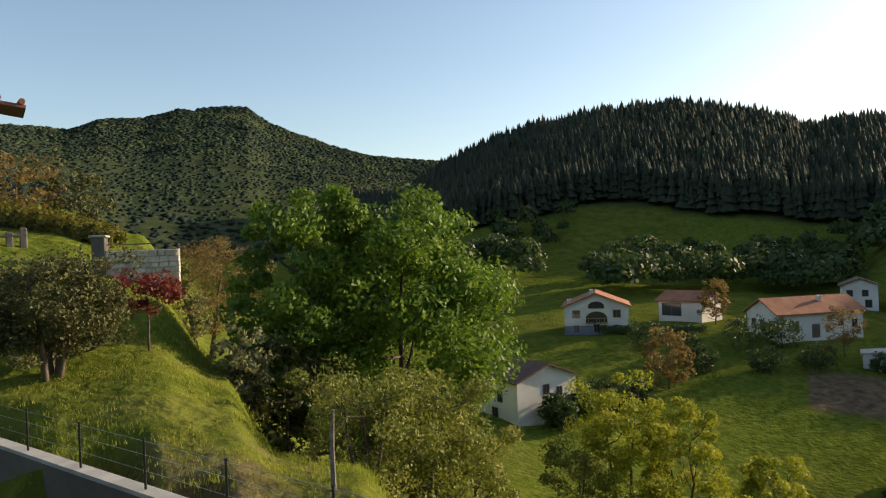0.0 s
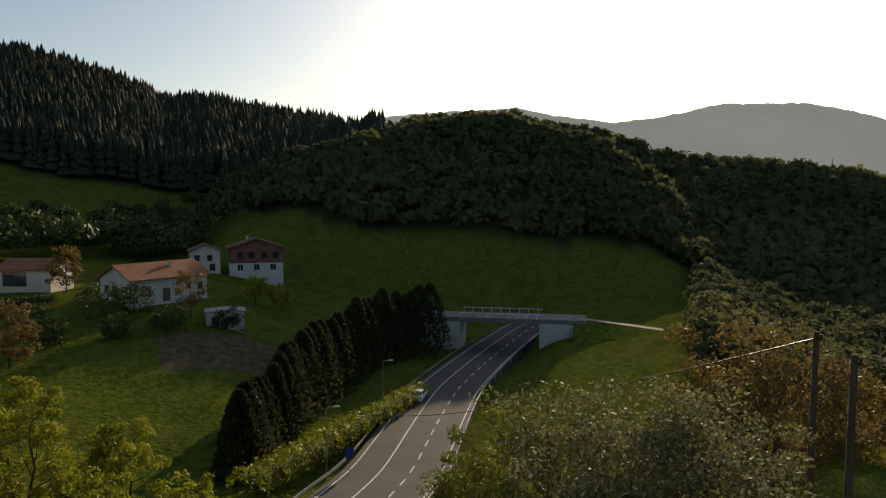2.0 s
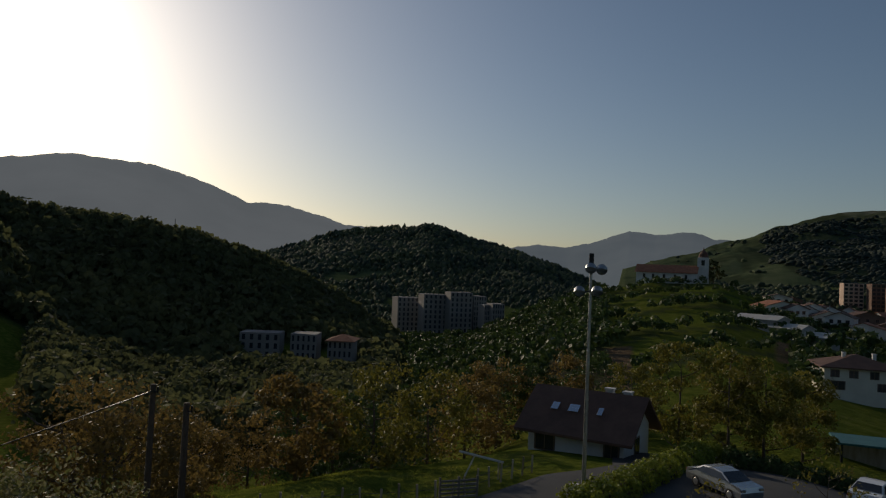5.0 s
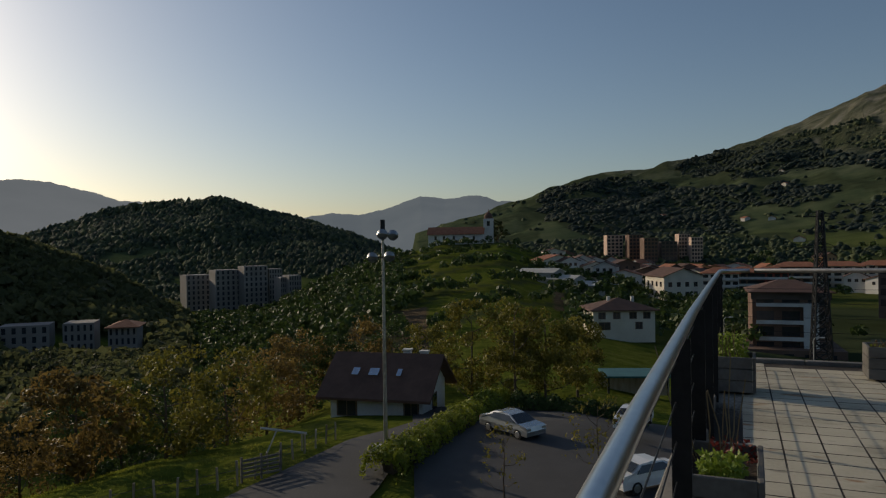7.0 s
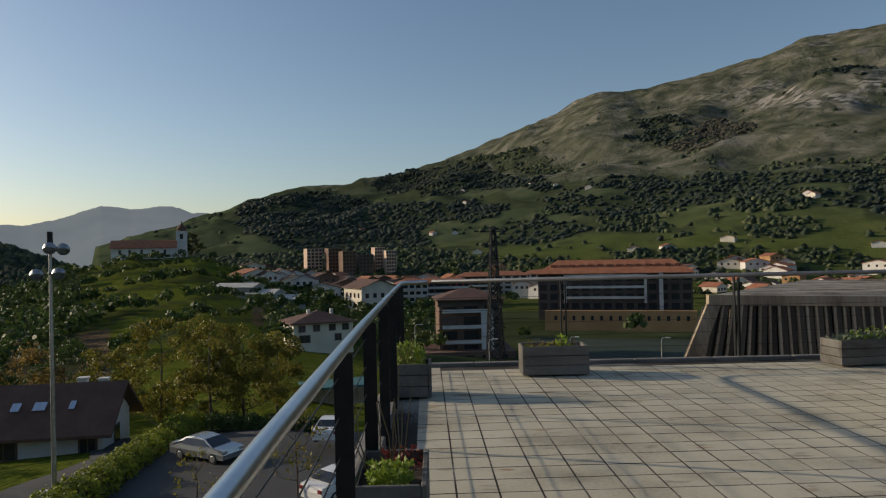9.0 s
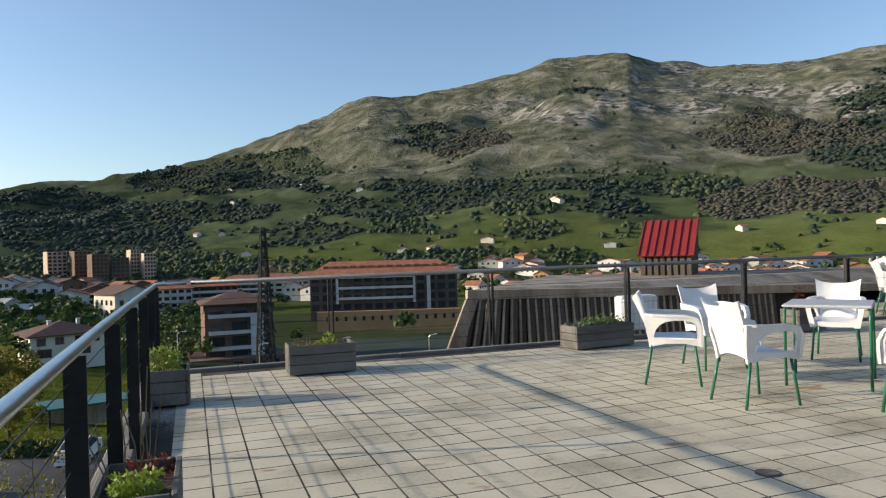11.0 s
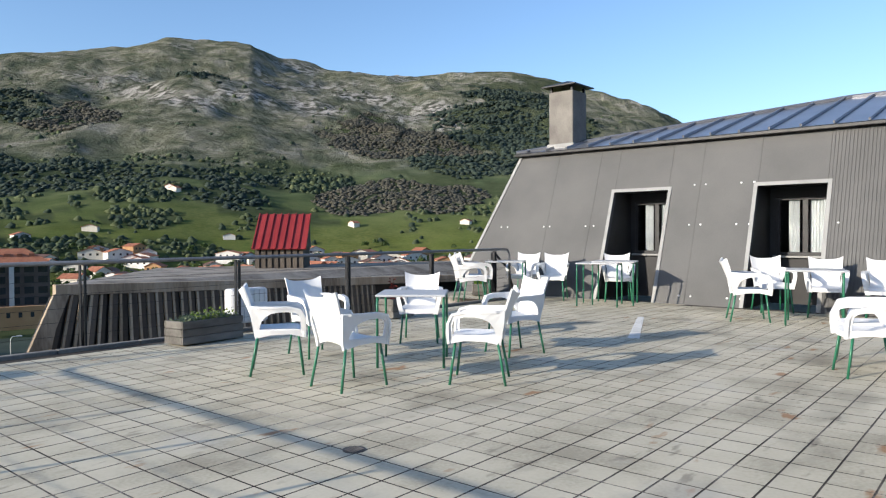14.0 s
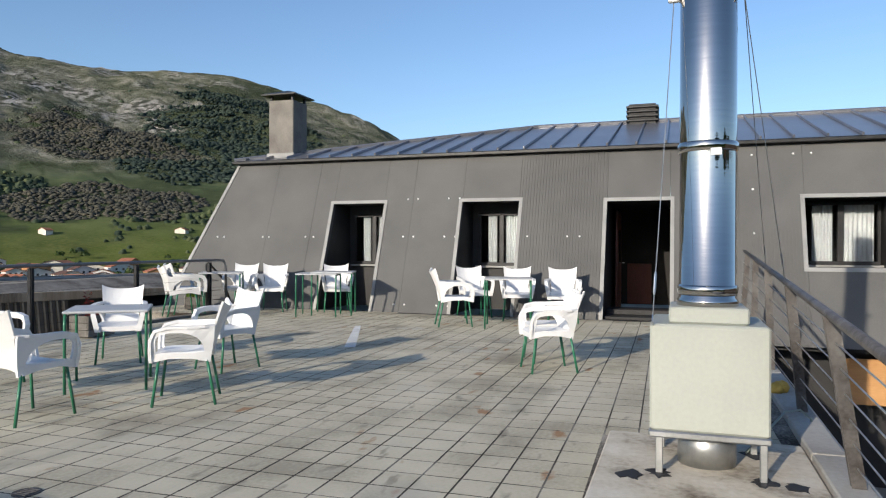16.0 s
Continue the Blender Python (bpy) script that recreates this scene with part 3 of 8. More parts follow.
def wooded(az, r):
    """How densely trees stand at azimuths and distances: 0 open, 1 closed wood."""
    az, r = np.broadcast_arrays(np.asarray(az, float), np.asarray(r, float))
    x, y = -np.sin(np.radians(az)) * r, np.cos(np.radians(az)) * r
    n = land_noise(x, y, 140, 7.7)
    big = land_noise(x, y, 420, 2.2)
    d = np.zeros(az.shape)
    ridge_pines = (az > 95) & (az < 147) & (r > 318 + 25 * n) & (r < 500)
    d = np.where(ridge_pines, 1.0, d)
    hill = (az > 44) & (az <= 97) & (r > 262 + 18 * n) & (r < 430)
    d = np.where(hill & (n > -0.6), 0.95, d)
    d = np.where((az > 60 + 3 * n) & (az < 107 + 4 * n) & (r > 224 + 16 * n + 3.0 * np.clip(az - 96, 0, 12)) & (r < 430), 0.95, d)
    d = np.where((az > 44) & (az < 70) & (r > 110 + 20 * n) & (r <= 330), 0.8, d)
    far_left = (az > 125) & (az < 190) & (r > 330) & (r < 1600) & ~ridge_pines
    d = np.where(far_left & ((big + 0.5 * n > -0.28 + 0.25 * (az < 152) * (r > 700) * (r < 850)) | (r > 850)), 0.9, d)
    mid = (az > 26) & (az < 58) & (r > 450) & (r < 1500)
    d = np.where(mid & (n > -0.45), 0.9, d)
    d = np.where((az > 27) & (az < 44) & (r > 130) & (r < 440) & (n > -0.25), 0.75, d)
    d = np.where((az > 0) & (az <= 27) & (r > 160) & (r < 430) & (n > 0.12), 0.6, d)
    # the mountain opposite: woods and meadows by azimuth and height angle
    right = (az > -82) & (az < 22) & (r > 480)
    el = np.degrees(np.arctan2(ground(az, r) - EYE, r)) + 0.35 * n
    aw = az + 2.6 * n
    m = np.where((0.7 * n + 0.4 * big > -0.06) & (el < 5.4), 0.85, 0.012)
    m = np.where((el > 5.2) & (el < 9.5) & (0.6 * n + 0.5 * big > 0.42), 0.4, m)
    for patches, dens in ((BROWN_PATCHES, 1.0), (DARK_PATCHES, 0.9), (MIXED_PATCHES, 0.75), (CLEARINGS, 0.0)):
        for a0, e0, wa, we in patches:
            m = np.where(((aw - a0) / wa) ** 2 + ((el - e0) / we) ** 2 < 1, dens, m)
    hedge = np.abs(land_noise(x, y, 110, 21.3)) < 0.045
    m = np.where(hedge & (el < 4.2), np.maximum(m, 0.7), m)
    d = np.where(right, m, d)
    d = np.where(right & (el < 0.2) & (el > -2) & (m > 0.02), 0.35 + 0.4 * (n > 0.0), d)
    town = (az > -64) & (az < 14) & (r > 150) & (r <= 560)
    d = np.where(town, 0.45, d)
    d = np.where((az > -24) & (az < -5) & (r > 70) & (r < 250), 0.8, d)
    d = np.where((az > 34.5) & (az < 44.5) & (r > 388) & (r < 455), 0.0, d)
    d = np.where((az > 46.5) & (az < 56.5) & (r > 236) & (r < 275), 0.0, d)
    d = np.where((az > 10) & (az < 31) & (r > 130) & (r < 425) & (np.abs(np.sin(r / 21 + 0.25 * az + 1.5 * n)) < 0.22), 0.8, d)
    return d


cover = wooded(GA, GR)
cover = np.where((GA > -26) & (GA < 5) & (GR > 60) & (GR < 300), np.maximum(cover, 0.9), cover)
GE = np.degrees(np.arctan2(GZ - EYE, GR))
far_side = (GA > -90) & (GA < 24)
rock = np.clip((GE - 4.6) / 1.6, 0, 1) * (GR > 900) * far_side
n_band = land_noise(GX, GY, 150, 12.5)
cliff = np.zeros(GA.shape)
for a0, e0, wa, we in CRAGS:
    q = ((GA + 1.5 * n_band - a0) / wa) ** 2 + ((GE + 0.3 * n_band - e0) / we) ** 2
    cliff = np.maximum(cliff, np.clip(1.5 - q, 0, 1))
cliff = cliff * np.clip(0.6 + 1.6 * n_band, 0.1, 1) * (GR > 1300) * far_side
cliff = np.maximum(cliff, np.clip(2.0 * (n_band - 0.3), 0, 0.6) * np.clip((GE - 9) / 1.5, 0, 1) * far_side * (GR > 1200))
# grows with distance; fades the grass to a greyer green that imitates haze
far_fade = np.clip((GR - 420) / 500, 0, 1)
field = ((GA > 102) & (GA < 112.6) & (GR > 103) & (GR < 121)) | ((GA > 25) & (GA < 31.5) & (GR > 120) & (GR < 185)) | ((GA > 8.5) & (GA < 15) & (GR > 185) & (GR < 245))
bare = ((GA > 150) & (GR > 14) & (GR < 21)) * np.clip(0.25 + 1.2 * land_noise(GX, GY, 4, 9.0), 0, 0.75)
bare = np.maximum(bare, field * 1.0)
tone = land_noise(GX, GY, 60, 4.4) * 0.5 + 0.5


def ground_material():
    mat = bpy.data.materials.new("ground")
    mat.use_nodes = True
    nodes, links = mat.node_tree.nodes, mat.node_tree.links
    bsdf = nodes["Principled BSDF"]
    at = nodes.new("ShaderNodeAttribute")
    at.attribute_name = "cover"
    sp = nodes.new("ShaderNodeSeparateColor")
    links.new(at.outputs["Color"], sp.inputs[0])
    co = nodes.new("ShaderNodeTexCoord")

    steep = nodes.new("ShaderNodeMapping")
    steep.inputs["Scale"].default_value = (1.0, 1.0, 0.38)
    links.new(co.outputs["Object"], steep.inputs["Vector"])

    def ramp(scale, detail, stops, upright=False):
        n = nodes.new("ShaderNodeTexNoise")
        n.inputs["Scale"].default_value, n.inputs["Detail"].default_value = scale, detail
        links.new(steep.outputs["Vector"] if upright else co.outputs["Object"], n.inputs["Vector"])
        r = nodes.new("ShaderNodeValToRGB")
        while len(r.color_ramp.elements) < len(stops):
            r.color_ramp.elements.new(0.5)
        for e, (p, c) in zip(r.color_ramp.elements, stops):
            e.position, e.color = p, (*c, 1)
        links.new(n.outputs["Fac"], r.inputs["Fac"])
        return n, r

    def mix(fac, a, b):
        m = nodes.new("ShaderNodeMix")
        m.data_type = "RGBA"
        links.new(fac, m.inputs[0])
        links.new(a, m.inputs[6])
        links.new(b, m.inputs[7])
        return m.outputs[2]

    _, lush = ramp(0.9, 8, [(0.3, (0.052, 0.076, 0.012)), (0.5, (0.102, 0.135, 0.018)), (0.72, (0.17, 0.19, 0.035))])
    _, dry = ramp(0.25, 8, [(0.3, (0.06, 0.077, 0.013)), (0.55, (0.12, 0.125, 0.024)), (0.75, (0.18, 0.158, 0.05))])
    _, wood = ramp(0.06, 8, [(0.3, (0.034, 0.046, 0.024)), (0.7, (0.062, 0.075, 0.04))])
    _, stone = ramp(0.02, 12, [(0.34, (0.068, 0.078, 0.053)), (0.46, (0.108, 0.115, 0.079)), (0.56, (0.15, 0.149, 0.11)), (0.66, (0.215, 0.207, 0.168))], True)
    _, earth = ramp(0.8, 8, [(0.3, (0.085, 0.058, 0.036)), (0.7, (0.19, 0.14, 0.085))])
    tn = nodes.new("ShaderNodeAttribute")
    tn.attribute_name = "tone"
    c = mix(tn.outputs["Fac"], lush.outputs["Color"], dry.outputs["Color"])
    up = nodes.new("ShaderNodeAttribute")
    up.attribute_name = "far_fade"
    # haze put into the colour: this pasture and the stone ramp are greyed
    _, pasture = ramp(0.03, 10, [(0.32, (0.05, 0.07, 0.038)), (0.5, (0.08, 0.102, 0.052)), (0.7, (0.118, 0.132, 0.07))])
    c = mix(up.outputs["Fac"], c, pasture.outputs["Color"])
    c = mix(sp.outputs[2], c, earth.outputs["Color"])
    c = mix(sp.outputs[1], c, stone.outputs["Color"])
    cl = nodes.new("ShaderNodeAttribute")
    cl.attribute_name = "cliff"
    _, crag = ramp(0.05, 14, [(0.4, (0.055, 0.06, 0.048)), (0.47, (0.13, 0.127, 0.11)), (0.52, (0.27, 0.258, 0.235)), (0.6, (0.42, 0.4, 0.37))], True)
    c = mix(sp.outputs[0], c, wood.outputs["Color"])
    c = mix(cl.outputs["Fac"], c, crag.outputs["Color"])
    links.new(c, bsdf.inputs["Base Color"])
    bsdf.inputs["Roughness"].default_value = 0.95
    bsdf.inputs["Diffuse Roughness"].default_value = 0.3
    bsdf.inputs["Specular IOR Level"].default_value = 0.0
    bn = nodes.new("ShaderNodeTexNoise")
    bn.inputs["Scale"].default_value, bn.inputs["Detail"].default_value = 1.6, 8.0
    links.new(co.outputs["Object"], bn.inputs["Vector"])
    bp = nodes.new("ShaderNodeBump")
    bp.inputs["Strength"].default_value, bp.inputs["Distance"].default_value = 0.9, 0.35
    links.new(bn.outputs["Fac"], bp.inputs["Height"])
    crn = nodes.new("ShaderNodeTexNoise")
    crn.inputs["Scale"].default_value, crn.inputs["Detail"].default_value, crn.inputs["Roughness"].default_value = 0.016, 12.0, 0.64
    links.new(steep.outputs["Vector"], crn.inputs["Vector"])
    bp2 = nodes.new("ShaderNodeBump")
    bp2.inputs["Distance"].default_value = 26.0
    links.new(sp.outputs[1], bp2.inputs["Strength"])
    links.new(crn.outputs["Fac"], bp2.inputs["Height"])
    links.new(bp.outputs["Normal"], bp2.inputs["Normal"])
    links.new(bp2.outputs["Normal"], bsdf.inputs["Normal"])
    return mat


GROUND = ground_material()
gme = quads("ground", np.stack([GX, GY, GZ], -1).reshape(-1, 3), gf, GROUND, True)
ca = gme.color_attributes.new("cover", "FLOAT_COLOR", "POINT")
ca.data.foreach_set("color", np.stack([cover, rock, bare, np.ones_like(cover)], -1).astype(np.float32).ravel())
la = gme.attributes.new("cliff", "FLOAT", "POINT")
ua = gme.attributes.new("far_fade", "FLOAT", "POINT")
ua.data.foreach_set("value", far_fade.astype(np.float32).ravel())
la.data.foreach_set("value", cliff.astype(np.float32).ravel())
ta = gme.attributes.new("tone", "FLOAT", "POINT")
ta.data.foreach_set("value", tone.astype(np.float32).ravel())
tagged(part("ground", gme, None), "green meadows and wooded hills rising to rocky mountains", "ground", kind="structure")

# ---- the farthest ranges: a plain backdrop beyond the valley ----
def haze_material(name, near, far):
    """Distant hills whose pale emission stands in for kilometres of bright air."""
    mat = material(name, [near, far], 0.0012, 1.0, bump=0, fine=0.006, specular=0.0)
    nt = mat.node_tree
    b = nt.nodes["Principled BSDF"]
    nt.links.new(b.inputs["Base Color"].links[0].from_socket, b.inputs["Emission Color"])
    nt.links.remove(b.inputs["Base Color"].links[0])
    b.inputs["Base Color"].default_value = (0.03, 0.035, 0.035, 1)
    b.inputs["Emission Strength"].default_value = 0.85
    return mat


def far_range(name, dist, mat, label, *pairs):
    """A range whose crest stands dist metres off, with spurs and hollows on its slope."""
    o = np.argsort(pairs[0::2])
    a0, e0 = np.array(pairs[0::2], float)[o], np.array(pairs[1::2], float)[o]
    az, f = np.meshgrid(np.arange(a0[0], a0[-1], 0.12), np.concatenate([np.linspace(0, 1, 26), [1.06]]))
    r = dist * (0.62 + 0.38 * f)
    x, y = -np.sin(np.radians(az)) * r, np.cos(np.radians(az)) * r
    crest = EYE + dist * np.tan(np.radians(np.interp(az, a0, e0) + 0.1 * np.clip(f, 0, 1) ** 8 * land_noise(az, az * 0, 0.9, 5.5)))
    spur = land_noise(x, y, 620, 6.1) * 60 * np.sin(np.pi * np.clip(f, 0, 1))
    z = -120 + (crest + 120) * np.clip(f, 0, 1) + spur - np.clip(f - 1, 0, 1) * 4000
    n, m = az.shape
    i = np.arange(n * m).reshape(n, m)
    faces = np.stack([i[:-1, :-1], i[:-1, 1:], i[1:, 1:], i[1:, :-1]], -1).reshape(-1, 4)
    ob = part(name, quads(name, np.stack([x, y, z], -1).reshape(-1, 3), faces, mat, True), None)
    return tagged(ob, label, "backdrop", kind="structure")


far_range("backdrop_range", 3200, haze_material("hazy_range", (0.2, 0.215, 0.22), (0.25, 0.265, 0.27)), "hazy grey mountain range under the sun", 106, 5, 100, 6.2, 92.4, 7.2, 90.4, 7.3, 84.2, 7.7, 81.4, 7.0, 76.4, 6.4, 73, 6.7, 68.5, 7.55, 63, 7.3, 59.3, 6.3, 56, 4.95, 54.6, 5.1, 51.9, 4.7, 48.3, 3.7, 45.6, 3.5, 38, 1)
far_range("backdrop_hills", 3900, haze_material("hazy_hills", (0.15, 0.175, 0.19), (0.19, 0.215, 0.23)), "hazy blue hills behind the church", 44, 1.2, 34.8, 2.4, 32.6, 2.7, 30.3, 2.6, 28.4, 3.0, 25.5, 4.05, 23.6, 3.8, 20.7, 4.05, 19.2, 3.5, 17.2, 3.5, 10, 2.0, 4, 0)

# ---- far woods ----
rng = np.random.default_rng(5)


def scatter(n, az0, az1, r0, r1, test=None):
    az = rng.uniform(az0, az1, n)
    r = np.sqrt(rng.uniform(r0 * r0, r1 * r1, n))
    if test is not None:
        keep = rng.random(n) < test(az, r)
        az, r = az[keep], r[keep]
    z = rough_ground(az, r)
    return np.stack([-np.sin(np.radians(az)) * r, np.cos(np.radians(az)) * r, z], -1)


def conifers(name, pts, h0, h1, label, mat, tiers=5, sides=6):
    """Many firs as one mesh: a thin stem and ragged tiers of boughs."""
    n = len(pts)
    h = rng.uniform(h0, h1, n)
    vs, fs, base = [], [], 0
    for t in range(tiers):
        f0, f1 = 0.12 + 0.72 * t / tiers, 0.12 + 0.72 * (t + 1.7) / tiers
        rad = h * 0.2 * (1 - t / tiers * 0.82)
        ang = rng.uniform(0, 6.28, n)[:, None] + np.arange(sides)[None] * 2 * np.pi / sides
        rr = rad[:, None] * rng.uniform(0.55, 1.25, (n, sides))
        ring = np.stack([pts[:, None, 0] + np.cos(ang) * rr, pts[:, None, 1] + np.sin(ang) * rr, pts[:, None, 2] + (h[:, None] * (f0 + rng.uniform(-0.03, 0.03, (n, sides))))], -1)
        top = pts + np.stack([rng.normal(0, 0.1, n), rng.normal(0, 0.1, n), h * min(f1, 1.0)], -1)
        block = np.concatenate([ring, top[:, None]], 1).reshape(-1, 3)
        k = base + np.arange(n)[:, None] * (sides + 1)
        i = np.arange(sides)[None]
        fs.append(np.stack([k + i, k + (i + 1) % sides, np.broadcast_to(k + sides, (n, sides))], -1).reshape(-1, 3))
        vs.append(block)
        base += len(block)
    ob = part(name, quads(name, np.concatenate(vs), np.concatenate(fs), mat), None)
    return tagged(ob, label, "forest", kind="stuff")


def broadleaves(name, pts, size0, size1, per, label, mat, leaf=0.28):
    """Many far crowns as one mesh: uneven clumps of leaf faces round each stem's top."""
    n = len(pts)
    s = rng.uniform(size0, size1, n)
    d = rng.normal(0, 1, (n, per, 3))
    d /= np.linalg.norm(d, axis=2, keepdims=True)
    d[..., 2] = np.abs(d[..., 2]) * 0.95 - 0.15
    rad = rng.uniform(0.55, 1.08, (n, per, 1)) * s[:, None, None] * 0.5
    c = pts[:, None] + d * rad * np.array([1, 1, 1.15]) + np.array([0, 0, 1]) * s[:, None, None] * 0.5
    a = d + rng.normal(0, 0.55, d.shape)
    a /= np.linalg.norm(a, axis=2, keepdims=True)
    u = np.cross(a, rng.normal(0, 1, d.shape))
    u /= np.linalg.norm(u, axis=2, keepdims=True)
    w = np.cross(a, u)
    q = (s[:, None, None] * leaf) * rng.uniform(0.6, 1.3, (n, per, 1))
    vs = np.stack([c - u * q, c - w * q * 0.8, c + u * q, c + w * q * 0.8], 2).reshape(-1, 3)
    ob = part(name, quads(name, vs, np.arange(len(vs)).reshape(-1, 4), mat), None)
    return tagged(ob, label, "woods", kind="stuff")


def crowns(name, pts, size0, size1, label, mat, tall=1.1, low=0.5, smooth=True, full=False):
    """Many far, uneven tree crowns as one mesh, each a lumpy dome."""
    n = len(pts)
    s = rng.uniform(size0, size1, n) * rng.uniform(0.75, 1.2, n) * np.clip(np.hypot(pts[:, 0], pts[:, 1]) / 1250, low, 1)
    a0 = rng.uniform(0, 6.28, n)
    rings = []
    levels = ((-0.45, 0.55), (0.12, 0.64), (0.5, 0.42)) if full else ((-0.35, 0.6), (0.28, 0.52))
    for h, w in levels:
        ang = a0[:, None] + np.arange(5)[None] * 1.2566 + rng.uniform(-0.3, 0.3, (n, 5)) + h * 1.5
        r_ = s[:, None] * w * rng.uniform(0.65, 1.3, (n, 5))
        z_ = s[:, None] * tall * (h + rng.uniform(-0.13, 0.13, (n, 5)))
        rings.append(np.stack([pts[:, None, 0] + np.cos(ang) * r_, pts[:, None, 1] + np.sin(ang) * r_, pts[:, None, 2] + z_], -1))
    top = pts + np.stack([rng.normal(0, 0.08, n) * s, rng.normal(0, 0.08, n) * s, s * tall * rng.uniform(0.62, 0.85, n)], -1)
    vs = np.concatenate(rings + [top[:, None]], 1).reshape(-1, 3)
    m = 5 * len(levels)
    k = np.arange(n)[:, None] * (m + 1)
    tri = []
    for i in range(5):
        j = (i + 1) % 5
        for q in range(0, m - 5, 5):
            tri += [(q + i, q + j, q + 5 + j), (q + i, q + 5 + j, q + 5 + i)]
        tri.append((m - 5 + i, m - 5 + j, m))
    fs = (k[:, None] + np.array(tri)[None]).reshape(-1, 3)
    ob = part(name, quads(name, vs, fs, mat, smooth), None)
    return tagged(ob, label, "woods", kind="stuff")


conifers("pine_forest", scatter(13000, 95, 147, 300, 500, lambda a, r: (wooded(a, r) > 0.9) & (r > 312)), 12, 20, "dense dark pine forest on the ridge", NEEDLES, 4)
broadleaves("near_hill_woods", scatter(800, 44, 72, 110, 220, wooded), 5, 9, 150, "dark backlit mixed woods at the hill's foot", WOODS, 0.085)
broadleaves("hill_woods", scatter(8000, 44, 108, 212, 430, lambda a, r: wooded(a, r) * ~((a > 95) & (r > 318))), 5, 9, 26, "dark backlit mixed woods on the hill", WOODS, 0.19)
crowns("mountain_woods", scatter(30000, 126, 186, 330, 1600, wooded), 6.5, 9.5, "green woods on the far mountain, tinted blue for haze", HAZED_WOODS, 0.55)
crowns("valley_woods", scatter(11000, 26, 58, 440, 1400, wooded), 7, 11, "dark woods on the hill across the valley", FAR_WOODS)
crowns("bare_woods", scatter(76000, -58, -8, 600, 2300, lambda a, r: wooded(a, r) > 0.95), 7, 10.5, "brown leafless woods on the mountain slope", BROWN_WOODS, 0.55, 0.75)
crowns("dark_woods", scatter(42000, -62, 16, 600, 2400, lambda a, r: (wooded(a, r) > 0.85) & (wooded(a, r) < 0.95)), 8, 12.5, "dark woods in patches on the mountain slope", DARK_WOODS, 0.6, 0.75)
crowns("foot_woods", scatter(15000, -80, 22, 480, 980, lambda a, r: wooded(a, r) * (wooded(a, r) < 0.85)), 7.5, 13, "green trees and hedgerows at the mountain's foot", FAR_WOODS, 0.85, smooth=False, full=True)
crowns("slope_woods", scatter(24000, -80, 22, 950, 2200, lambda a, r: wooded(a, r) * (wooded(a, r) < 0.85)), 6.5, 11, "green woods scattered over the mountain slope", FAR_WOODS, 0.7, 0.7)
broadleaves("church_hill_bushes", scatter(4200, 0, 44, 130, 440, wooded), 2.5, 5.5, 42, "green bushes and hedgerows on the church hill", HEDGE_LEAF, 0.14)
broadleaves("meadow_bushes", scatter(1000, 100, 146, 165, 330, lambda a, r: np.clip(sum(np.exp(-((a - p) / 2.2) ** 2 - ((r - q) / 18) ** 2) for p, q in ((132, 285), (135, 250), (123, 255), (120, 235), (113, 265), (110, 240), (106, 285), (117, 215), (126, 205), (139, 240), (113, 215))), 0, 0.75)), 6, 12, 260, "dark trees in groups on the shaded meadow", HEDGE_LEAF, 0.075)
broadleaves("town_trees", scatter(420, -70, 18, 200, 620, lambda a, r: 0.6 + 0 * a), 4, 8, 70, "green trees between the town's houses", HEDGE_LEAF, 0.14)


def grass(name, pts, h0, h1, label):
    """Tufts of thin blades on the lawn as one mesh."""
    pts = np.repeat(pts, 5, 0) + np.concatenate([rng.normal(0, 0.12, (len(pts) * 5, 2)), np.zeros((len(pts) * 5, 1))], 1)
    n = len(pts)
    a = rng.uniform(0, 6.28, n)
    h = rng.uniform(h0, h1, n)
    side = np.stack([np.cos(a), np.sin(a), np.zeros(n)], -1) * 0.014
    tip = pts + np.stack([rng.normal(0, 0.35, n) * h, rng.normal(0, 0.35, n) * h, h], -1)
    low = pts - np.array([0, 0, 0.06])
    vs = np.stack([low - side, low + side, tip], 1).reshape(-1, 3)
    ob = part(name, quads(name, vs, np.arange(n * 3).reshape(-1, 3), GRASS_BLADE), None)
    return tagged(ob, label, "grass", kind="stuff")


def open_lawn(a, r):
    return np.clip(0.6 + 1.2 * land_noise(-np.sin(np.radians(a)) * r, np.cos(np.radians(a)) * r, 3.0, 14.0), 0.12, 1)


grass("garden_grass", scatter(15000, 145, 172, 13, 44, open_lawn), 0.04, 0.13, "rough green grass of the sloping garden")
grass("paddock_grass", scatter(9000, 32, 64, 24, 52, open_lawn), 0.05, 0.16, "rough green grass of the paddock")


